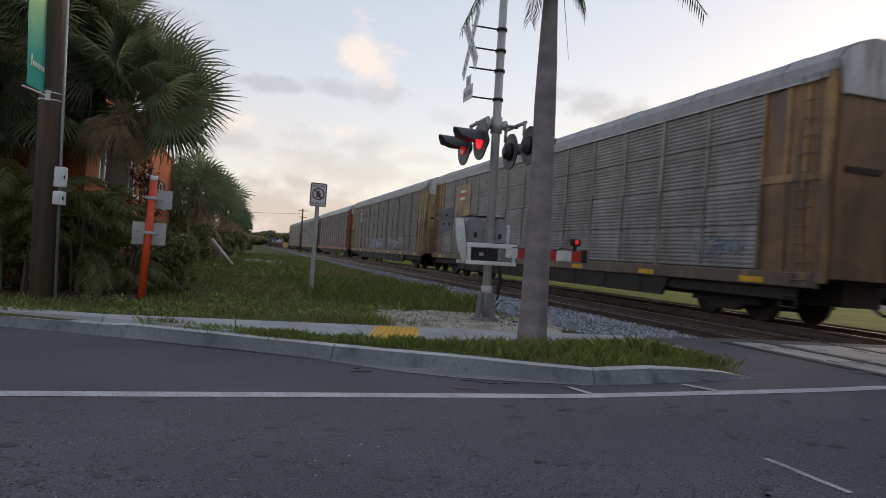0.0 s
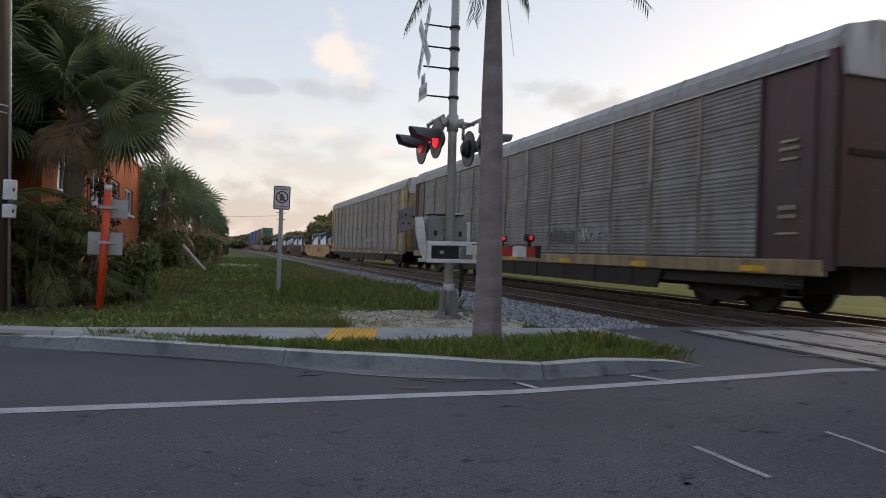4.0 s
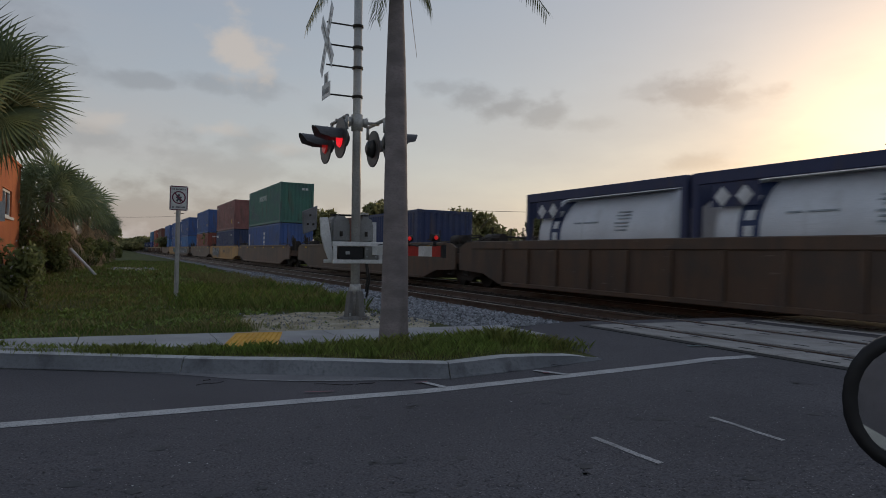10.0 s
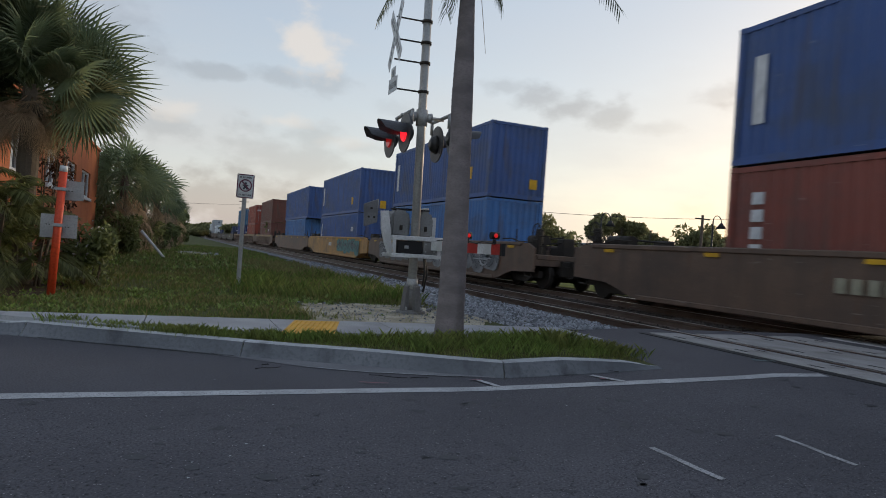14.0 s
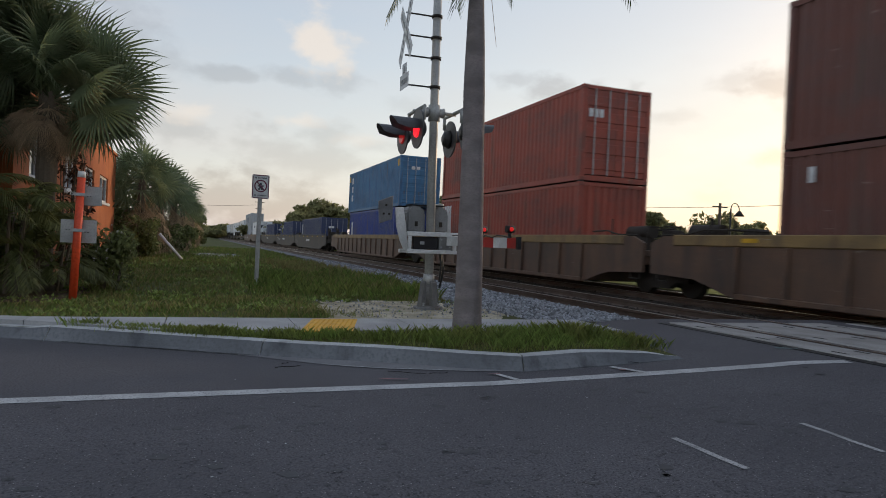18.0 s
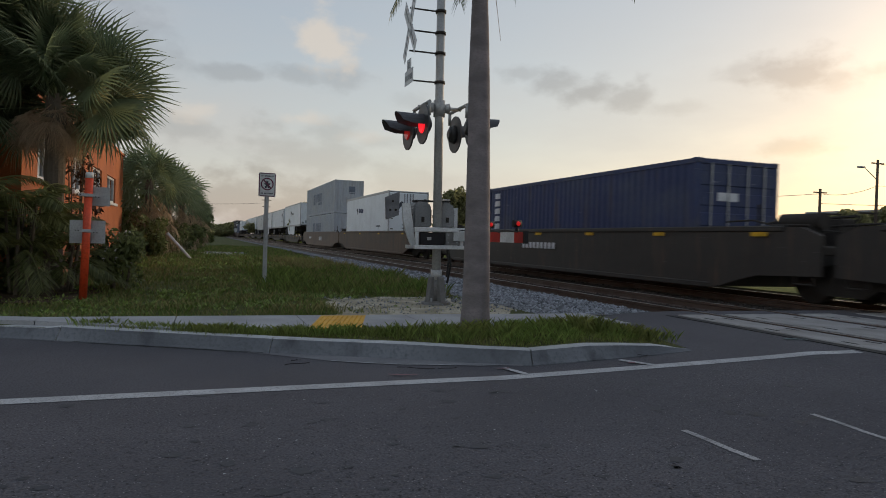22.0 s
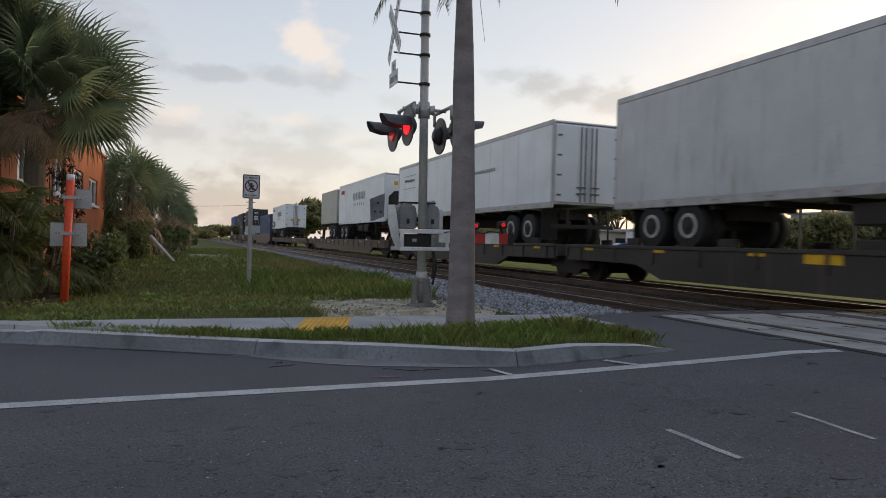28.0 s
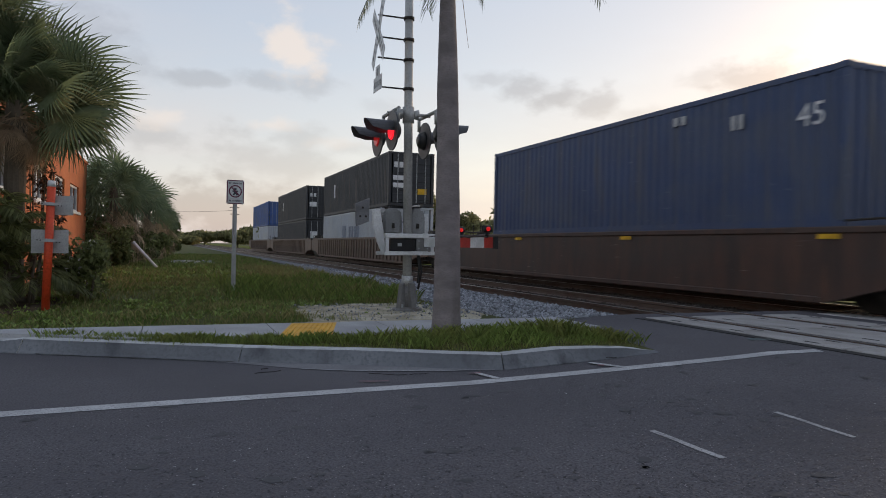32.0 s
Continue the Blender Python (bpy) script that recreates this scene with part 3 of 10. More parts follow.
def build_kerb():
    root = empty("kerb", pose(0, 0, 0), "weathered concrete kerb in cast lengths", "kerb")
    root["kind"] = "structure"
    pts = [(x, y) for x, y, z in KERB_LINE]
    tops = [z for x, y, z in KERB_LINE]
    cuts = [0, 3, 6, 10, 16, len(pts) - 1]

    def normal_at(i):
        d = (Vector(pts[min(i + 1, len(pts) - 1)]) - Vector(pts[max(i - 1, 0)])).normalized()
        return d, Vector((-d.y, d.x))

    for c0, c1 in zip(cuts, cuts[1:]):
        bm = bmesh.new()
        rows = []
        for i in range(c0, c1 + 1):
            d, nrm = normal_at(i)
            p = Vector(pts[i]) + d * (0.007 if i == c0 else -0.007 if i == c1 else 0)
            g, top = rise(p.x), tops[i] + 0.003 * noise.noise((pts[i][0] * 3, 1, 2))
            top = max(top, g + 0.016)
            h = top - g
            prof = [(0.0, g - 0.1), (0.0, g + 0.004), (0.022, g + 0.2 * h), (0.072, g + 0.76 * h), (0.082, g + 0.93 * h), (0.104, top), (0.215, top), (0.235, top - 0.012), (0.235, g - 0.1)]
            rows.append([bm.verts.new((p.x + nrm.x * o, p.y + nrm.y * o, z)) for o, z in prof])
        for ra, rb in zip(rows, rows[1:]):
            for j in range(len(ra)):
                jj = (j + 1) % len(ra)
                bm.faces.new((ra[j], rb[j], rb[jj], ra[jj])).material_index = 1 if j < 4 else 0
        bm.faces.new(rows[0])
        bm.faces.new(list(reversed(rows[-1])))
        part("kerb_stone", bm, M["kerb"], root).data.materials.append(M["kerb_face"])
    # the gutter pan shows where the asphalt stops short of the kerb
    pan = [(0.45, 0.03), (0.7, 0.07), (1.0, 0.17), (1.3, 0.27), (1.6, 0.31), (1.9, 0.30), (2.2, 0.22), (2.5, 0.13), (2.75, 0.06), (2.95, 0.03)]
    verts = []
    for x, o in pan:
        y = ramp_of(KERB, x)
        for w, lift in ((o + 0.01 * noise.noise((x * 5, 5, 0)), 0.004), (-0.02, 0.007)):
            verts.append((x - 0.43 * w, y - 0.9 * w, rise(x) + lift))
    sheet("gutter", verts, [(2 * i, 2 * i + 2, 2 * i + 3, 2 * i + 1) for i in range(len(pan) - 1)], M["gutter"], label="dusty concrete gutter pan along the kerb", category="gutter")
    # dark line at the kerb's foot, pale grit along the pan's lip, and a cracked joint
    def line(name, pts2, width, material, label):
        verts = []
        for i, (x, y) in enumerate(pts2):
            w = width * (0.45 + 0.9 * abs(noise.noise((x * 4, y * 4, 7))))
            for o in (w / 2, -w / 2):
                verts.append((x + 0.43 * o, y + 0.9 * o, rise(x) + 0.009))
        sheet(name, verts, [(2 * i, 2 * i + 1, 2 * i + 3, 2 * i + 2) for i in range(len(pts2) - 1)], material, label=label, category="stain")
    # the near-black colour holds the shade in the crack as well as its dirt
    line("foot_crack", [(-1.3 + 0.09 * i, ramp_of(KERB, -1.3 + 0.09 * i) - 0.01 + 0.012 * noise.noise((i * 0.7, 3, 1))) for i in range(22)], 0.026, M["crack"], "dark crack line at the kerb's foot, shade and dirt in its colour")
    line("lip_grit", [(x - 0.43 * o, ramp_of(KERB, x) - 0.9 * o + 0.01 * noise.noise((x * 6, 2, 2))) for x, o in ((1.3 + 0.06 * i, ramp_of(pan, 1.3 + 0.06 * i)) for i in range(25))], 0.022, M["kerb"], "pale grit along the edge of the gutter")


build_kerb()


def build_sidewalk():
    root = empty("sidewalk", pose(0, 0, 0), "pale concrete sidewalk in cast slabs", "sidewalk")
    root["kind"] = "structure"
    x = -9.0
    while x < 5.2:
        w = 1.45
        lo = lambda q: ramp_of(KERB, q) + 0.237 if q < -1.6 else max(7.74, ramp_of(KERB, q) + 0.27)
        hi = lambda q: max(8.93, ramp_of(KERB, q) + 0.56)
        a, b = x + 0.006, min(x + w, 5.45) - 0.006
        za, zb = (0.158 if q < -1.9 else 0.172 for q in (a, b))
        bm = bmesh.new()
        ring = [(a, lo(a), za), (b, lo(b), zb), (b, hi(b), zb), (a, hi(a), za)]
        up = [bm.verts.new(q) for q in ring]
        down = [bm.verts.new((q[0], q[1], 0.02)) for q in ring]
        bm.faces.new(up)
        bm.faces.new(list(reversed(down)))
        for k in range(4):
            bm.faces.new((down[k], down[(k + 1) % 4], up[(k + 1) % 4], up[k]))
        part("slab", bm, M["concrete"], root)
        x += w
    bm = bmesh.new()
    prism(bm, [(1.12, 7.62), (1.72, 7.62), (2.05, 8.83), (1.46, 8.83)], "z", 0.12, 0.178)
    for i in range(9):
        for j in range(14):
            cx, cy = 1.17 + i * 0.062 + j * 0.0245, 7.68 + j * 0.082
            tube(bm, (cx, cy, 0.176), (cx, cy, 0.184), 0.014, 0.009, 6)
    tagged(part("tactile_pad", bm, M["tactile"], root, "worn yellow tactile warning pad"))


build_sidewalk()


def build_track(name, cx, label):
    root = empty(name, pose(cx, 0, 0), label, "railway track")
    root["kind"] = "structure"
    prof = [(-0.07, 0.0), (-0.07, 0.015), (-0.012, 0.035), (-0.012, 0.115), (-0.036, 0.13), (-0.036, 0.165), (0.036, 0.165), (0.036, 0.13), (0.012, 0.115), (0.012, 0.035), (0.07, 0.015), (0.07, 0.0)]
    for s in (-1, 1):
        bm = bmesh.new()
        prism(bm, [(s * HALF_GAUGE + a, RAIL_TOP - 0.17 + b) for a, b in prof], "y", -800, 900)
        rail = part("rail", bm, M["rail"], root)
        bm = bmesh.new()
        box(bm, s * HALF_GAUGE - 0.03, -800, RAIL_TOP - 0.006, s * HALF_GAUGE + 0.03, 900, RAIL_TOP)
        part("running_surface", bm, M["rail_head"], rail, "worn bright rail head")
    tie = cube_mesh(2.6, 0.23, 0.16, 0.012)
    for i in range(90):
        part("sleeper", tie, M["sleeper"], root, at=pose(random.uniform(-0.04, 0.04), 9.3 + i * 0.53, -0.045, 0, 0, random.uniform(-0.8, 0.8)))
    bm = bmesh.new()
    for i in range(600):
        y = 57.2 + i * 0.53
        box(bm, -1.3, y - 0.115, -0.12, 1.3, y + 0.115, 0.035)
    tagged(part("distant_sleeper_run", bm, M["sleeper"], root), kind="stuff")


build_track("track_near", NEAR_TRACK, "unused rusty railway track in dark ballast")
build_track("track_far", FAR_TRACK, "railway track carrying the freight train")
sheet("ballast_bed", [(x, y, z) for y in (8.85, 1200) for x, z in ((6.1, 0.13), (6.75, 0.03), (13.3, 0.03), (13.9, 0.13))] + [(x, y, z) for y in (-1200, -10.4) for x, z in ((6.1, 0.11), (6.75, 0.03), (13.3, 0.03), (13.9, 0.11))],
      [(b + i, b + i + 1, b + i + 5, b + i + 4) for b in (0, 8) for i in range(3)], M["ballast"], label="dark oily ballast between the rails", category="ballast")
sheet("gravel_shoulder", [(4.4, 9.6, 0.145), (5.0, 8.95, 0.15), (6.75, 8.9, 0.14), (6.8, 14, 0.10), (6.75, 200, 0.09), (5.65, 200, 0.16), (5.5, 30, 0.17), (5.15, 16, 0.17), (4.5, 12, 0.16)], [tuple(range(9))], M["gravel"], label="pale grey gravel shoulder beside the track", category="gravel")
SAND = []
for i in range(40):
    a = 2 * math.pi * i / 40
    q = 1 + 0.22 * noise.noise((2.2 * math.cos(a), 2.2 * math.sin(a), 1)) + 0.14 * noise.noise((6 * math.cos(a), 6 * math.sin(a), 4))
    SAND.append((3.15 + 1.55 * q * math.cos(a), max(8.85, 10.2 + 1.65 * q * math.sin(a)), 0.157))
sheet("sandy_patch", SAND, [tuple(range(40))], M["sand"], label="bare pale sandy ground round the signal", category="ground")
BED = [(-7.5 + 0.27 * i, 10.75 + 0.22 * noise.noise((i * 0.5, 2, 3)) + (0.9 * max(0.0, -3.3 + 0.27 * i - 2.0) if i > 19 else 0.0)) for i in range(22)]
BED += [(-1.75, 11.9), (-1.6, 12.9), (-1.9, 14.0), (-3.0, 14.3), (-7.5, 14.3)]
sheet("planting_bed", [(x, y, lawn_z(x, y) + 0.03) for x, y in BED], [tuple(range(len(BED)))], M["mulch"], label="shaded dark soil and leaf litter under the palms", category="soil")
sheet("far_lot", [(27, 9, 0.17), (400, 9, 0.17), (400, 300, 0.17), (27, 300, 0.17)], [(0, 1, 2, 3)], M["asphalt_pale"], label="pale asphalt street and lot beyond the track", category="road")
sheet("far_verge", [(14.3, 8.95, 0.14), (27, 8.95, 0.19), (27, 400, 0.19), (14.3, 400, 0.14)], [(0, 1, 2, 3)], M["lawn_far"], label="sunlit yellow-green grass verge behind the track", category="grass")


def build_crossing():
    root = empty("crossing_surface", pose(0, 0, 0), "pale concrete panels set between the rails at the crossing", "level crossing")
    root["kind"] = "structure"
    def panel(w, l):
        def build(bm):
            box(bm, -w / 2, -l / 2, -0.1, w / 2, l / 2, 0.0)
            bevelled(bm, 0.01)
            for sx in (-0.32, 0.3):
                for sy in (-0.36, -0.02, 0.33):
                    box(bm, sx * w - 0.022, sy * l - 0.09, -0.002, sx * w + 0.022, sy * l + 0.09, 0.0015)
        return shared(("panel", w, l), build)
    for cx in (NEAR_TRACK, FAR_TRACK):
        for off, w in ((-1.175, 0.55), (0.0, 1.14), (1.26, 0.70)):
            if cx == FAR_TRACK and off < 0:
                w, off = 0.66, -1.23
            for i in range(5):
                p = part("panel", panel(w, 3.28), M["panel"], root, at=pose(cx + off, 6.82 - 3.32 * i, RAIL_TOP - 0.004, 0, 0, 0))
                for sx in (-0.32, 0.3):
                    for sy in (-0.36, -0.02, 0.33):
                        part("lifting_slot", cube_mesh(0.045, 0.2, 0.004), M["rubber"], p, at=pose(sx * w, sy * 3.28, 0.001))
        for s in (-1, 1):
            block("flange_filler", M["rubber"], root, cx + s * 0.755 - 0.165, -9.7, 0.05, cx + s * 0.755 + 0.135, 8.46, RAIL_TOP - 0.03)
        block("edge_strip", M["rubber"], root, cx - (1.62 if cx == NEAR_TRACK else 1.8), -9.7, 0.0, cx - (1.46 if cx == NEAR_TRACK else 1.60), 8.5, RAIL_TOP - 0.016)


build_crossing()

# ---- the train ----
SPEED = 22.44
TRAIN = []
DECK = RAIL_TOP


def ride(ob, y0, z):
    """Notes a thing of the train: its middle stands at y0 at the start."""
    ob.matrix_basis = pose(FAR_TRACK, y0, z)
    TRAIN.append((ob, y0, z))
    return ob


def wheel_mesh():
    def build(bm):
        for s in (-1, 1):
            tube(bm, (s * 0.70, 0, 0.46), (s * 0.80, 0, 0.46), 0.46, 0.45, 20)
            tube(bm, (s * 0.66, 0, 0.46), (s * 0.70, 0, 0.46), 0.49, 0.49, 20)
        tube(bm, (-0.95, 0, 0.46), (0.95, 0, 0.46), 0.08, 0.08, 8)
    return shared("wheelset", build)


def truck(parent, y, spread=0.9):
    def build(bm):
        for s in (-1, 1):
            prism(bm, [(-spread - 0.25, 0.36), (-spread - 0.25, 0.58), (-spread + 0.3, 0.66), (-0.35, 0.78), (0.35, 0.78), (spread - 0.3, 0.66), (spread + 0.25, 0.58), (spread + 0.25, 0.36), (spread - 0.2, 0.36), (0.45, 0.2), (-0.45, 0.2), (-spread + 0.2, 0.36)], "x", s * 1.02 - 0.08, s * 1.02 + 0.08)
            for k in (-0.18, 0, 0.18):
                tube(bm, (s * 1.02, k, 0.3), (s * 1.02, k, 0.62), 0.085, 0.085, 8)
        box(bm, -1.1, -0.2, 0.5, 1.1, 0.2, 0.74)
        box(bm, -0.62, -0.3, 0.22, 0.62, 0.3, 0.52)
        for k in (-1, 1):
            box(bm, -0.66, k * (spread - 0.56) - 0.06, 0.3, 0.66, k * (spread - 0.56) + 0.06, 0.56)
            box(bm, -0.5, k * (spread + 0.62) - 0.1, 0.46, 0.5, k * (spread + 0.62) + 0.1, 0.78)
    t = part("truck", shared(("truck_frame", spread), build), M["truck"], parent, at=pose(0, y, 0))
    for s in (-1, 1):
        part("wheelset", wheel_mesh(), M["truck"], t, at=pose(0, s * spread, 0))
    return t


def coupler(parent, y, s, z=0.85):
    def build(bm):
        box(bm, -0.1, 0, -0.1, 0.1, 0.75, 0.1)
        box(bm, -0.2, 0.6, -0.16, 0.2, 0.85, 0.16)
        for k in range(6):
            tube(bm, (0.3, 0.05 + k * 0.14, -0.2 - 0.25 * math.sin(k * 0.5)), (0.3, 0.19 + k * 0.14, -0.2 - 0.25 * math.sin(k * 0.5 + 0.5)), 0.03, 0.03, 6)
    return part("coupler", shared("coupler", build), M["truck"], parent, at=pose(0, y, z, 0, 0, 0 if s > 0 else 180))


def wave(bm, length, height, period, depth, back, axis="y"):
    """A pressed metal panel in the plane x = 0 that bulges to -x; its back lies at x = back."""
    n = max(2, round(length / period))
    p = length / n
    pts = []
    for i in range(n):
        a = -length / 2 + i * p
        pts += [(0.0, a + 0.12 * p), (0.0, a + 0.38 * p), (depth, a + 0.52 * p), (depth, a + 0.86 * p)]
    pts = [(depth, -length / 2)] + pts + [(depth, length / 2)]
    front = [(bm.verts.new((x, y, 0)), bm.verts.new((x, y, height))) for x, y in pts]
    for (a, b), (c, d) in zip(front, front[1:]):
        bm.faces.new((a, b, d, c))
    rear = [bm.verts.new(v) for v in ((back, -length / 2, 0), (back, -length / 2, height), (back, length / 2, height), (back, length / 2, 0))]
    bm.faces.new(rear)


def bars(parent, material, y, z, w, h, count, x, name="lettering", gap=0.35, lean=0.0, label=""):
    """Blocked-out lettering: count plain bars in a row on the camera side at x."""
    p = w / count
    for i in range(count):
        part(name, cube_mesh(0.006, round(p * (1 - gap), 3), round(h, 3)), material, parent, label, pose(x, y - w / 2 + p * (i + 0.5), z + lean * (i - count / 2)))


def container(y_near, length, z0, paint_mat, label, height=2.896, width=2.44, doors=False, smooth=False, marks=None, group="containers"):
    root = ride(empty("shipping_container", pose(0, 0, 0), label, "container", group), y_near + length / 2, z0)
    L, H, W = length, height, width
    post = 0.16
    rail_t, rail_b = 0.11, 0.16
    def side(bm):
        if smooth:
            box(bm, 0, -L / 2 + post, rail_b, 0.05, L / 2 - post, H - rail_t)
            for i in range(1, round(L / 1.2)):
                box(bm, -0.006, -L / 2 + i * L / round(L / 1.2) - 0.03, rail_b, 0.0, -L / 2 + i * L / round(L / 1.2) + 0.03, H - rail_t)
        else:
            wave(bm, L - 2 * post, H - rail_t - rail_b, 0.28, 0.038, 0.06)
            for v in bm.verts:
                v.co.z += rail_b
    me = shared(("side_panel", L, H, smooth), side)
    part("side_panel", me, paint_mat, root, at=pose(-W / 2 + 0.012, 0, 0))
    part("side_panel", me, paint_mat, root, at=pose(W / 2 - 0.012, 0, 0, 0, 0, 180))
    def endw(bm):
        wave(bm, W - 2 * post, H - rail_t - rail_b, 0.25, 0.04, 0.06)
        for v in bm.verts:
            v.co.z += rail_b
    em = shared(("end_wall", W, H), endw)
    part("end_wall", em, paint_mat, root, at=pose(0, L / 2 - 0.012, 0, 0, 0, -90))
    if doors:
        def door(bm):
            pts = [(0.03, rail_b + 0.03), (-0.03, rail_b + 0.03)]
            for k in range(5):
                zz = rail_b + 0.18 + k * (H - 0.5) / 5
                top = zz + (H - 0.5) / 5 - 0.16
                pts += [(-0.03, zz), (-0.05, zz + 0.02), (-0.05, top - 0.02), (-0.03, top)]
            prism(bm, pts + [(-0.03, H - rail_t - 0.03), (0.03, H - rail_t - 0.03)], "x", -0.53, 0.53)
        dm = shared(("door_leaf", H), door)
        for s in (-1, 1):
            leaf = part("door", dm, paint_mat, root, at=pose(s * 0.535, -L / 2 + 0.05, 0))
            for k in (-0.26, 0.24):
                part("locking_bar", shared(("locking_bar", H), lambda bm: tube(bm, (0, 0, rail_b), (0, 0, H - rail_t), 0.02, 0.02, 6)), M["galv"], leaf, at=pose(k, -0.075, 0))
    else:
        part("end_wall", em, paint_mat, root, at=pose(0, -L / 2 + 0.012, 0, 0, 0, 90))
    pm = cube_mesh(post, post, H - 0.24, 0.012)
    cm = cube_mesh(0.18, 0.178, 0.125, 0.012)
    for sx in (-1, 1):
        for sy in (-1, 1):
            part("corner_post", pm, paint_mat, root, at=pose(sx * (W / 2 - 0.08), sy * (L / 2 - 0.08), H / 2))
            for z in (0.06, H - 0.06):
                part("corner_casting", cm, paint_mat, root, at=pose(sx * (W / 2 - 0.088), sy * (L / 2 - 0.087), z))
        part("top_rail", cube_mesh(0.09, L - 0.3, rail_t), paint_mat, root, at=pose(sx * (W / 2 - 0.05), 0, H - rail_t / 2 - 0.012))
        part("bottom_rail", cube_mesh(0.09, L - 0.3, rail_b), paint_mat, root, at=pose(sx * (W / 2 - 0.05), 0, rail_b / 2))
    for sy in (-1, 1):
        part("header", cube_mesh(W - 0.34, 0.1, rail_t), paint_mat, root, at=pose(0, sy * (L / 2 - 0.055), H - rail_t / 2 - 0.012))
        part("sill", cube_mesh(W - 0.34, 0.1, rail_b), paint_mat, root, at=pose(0, sy * (L / 2 - 0.055), rail_b / 2))
    part("roof", cube_mesh(W - 0.1, L - 0.2, 0.03), paint_mat, root, at=pose(0, 0, H - 0.045))
    part("floor", cube_mesh(W - 0.2, L - 0.3, 0.08), M["truck"], root, at=pose(0, 0, 0.12))
    if z0 > 3:
        for sx in (-1, 1):
            for sy in (-1, 1):
                part("twist_lock", cube_mesh(0.15, 0.17, 0.045, 0.006), M["black"], root, at=pose(sx * (W / 2 - 0.09), sy * (min(L, 12.2) / 2 - 0.09), -0.0215))
    if L < 7:
        for sx in (-1, 1):
            for sy in (-1, 1):
                part("fork_pocket", cube_mesh(0.004, 0.34, 0.05), M["print_grey"], root, at=pose(sx * (W / 2 + 0.001), sy * (L / 2 - 0.9), 0.08))
    for mk in marks or ():
        mk(root, L, H, W)
    return root


# marks: blocked-out writing and plates on boxes
def m_bars(mname, y, z, w, h, count, gap=0.35, lean=0.0):
    return lambda r, L, H, W: bars(r, M[mname], y if abs(y) < 40 else 0, z, w, h, count, -W / 2 - 0.002, gap=gap, lean=lean)


def wings(w, h, axis):
    """A plain winged shape, w by h, for emblems."""
    half = [(0.0, 0.30), (0.07, 0.44), (0.12, 0.25), (0.34, 0.46), (0.5, 0.38), (0.42, 0.08), (0.2, -0.12), (0.13, -0.3), (0.16, -0.48), (0.0, -0.42)]
    ring = half + [(-x, z) for x, z in reversed(half[1:-1])]
    return shared(("wings", w, h, axis), lambda bm: prism(bm, [(x * w, z * h) for x, z in ring], axis, -0.003, 0.003))


def m_plate(mname, y, z, w, h, name="plate"):
    if name == "emblem" and mname == "print_dark":
        return lambda r, L, H, W: part(name, wings(w, h, "x"), M[mname], r, at=pose(-W / 2 - 0.002, y, z))
    return lambda r, L, H, W: part(name, cube_mesh(0.006, w, h), M[mname], r, at=pose(-W / 2 + 0.0005, y, z))


def m_end(mname, x, z, w, h, name="plate"):
    if name == "emblem" and mname == "print_dark":
        return lambda r, L, H, W: part(name, wings(w, h, "y"), M[mname], r, at=pose(x, -L / 2 - (0.05 if r.name.startswith("semi") else 0.012), z))
    return lambda r, L, H, W: part(name, cube_mesh(w, 0.006, h), M[mname], r, at=pose(x, -L / 2 - (0.05 if r.name.startswith("semi") else 0.012), z))


def m_end_bars(mname, x, z, w, h, count, gap=0.3):
    def make(r, L, H, W):
        p = w / count
        for i in range(count):
            part("lettering", cube_mesh(round(p * (1 - gap), 3), 0.006, h), M[mname], r, at=pose(x - w / 2 + p * (i + 0.5), -L / 2 - (0.05 if r.name.startswith("semi") else 0.012), z))
    return make


def m_column(mname, y, z0, z1, w, count):
    """Writing that runs down the box's corner."""
    def make(r, L, H, W):
        p = (z1 - z0) / count
        for i in range(count):
            part("lettering", cube_mesh(0.006, w, round(p * 0.7, 3)), M[mname], r, at=pose(-W / 2 - 0.002, y, z0 + p * (i + 0.5)))
    return make


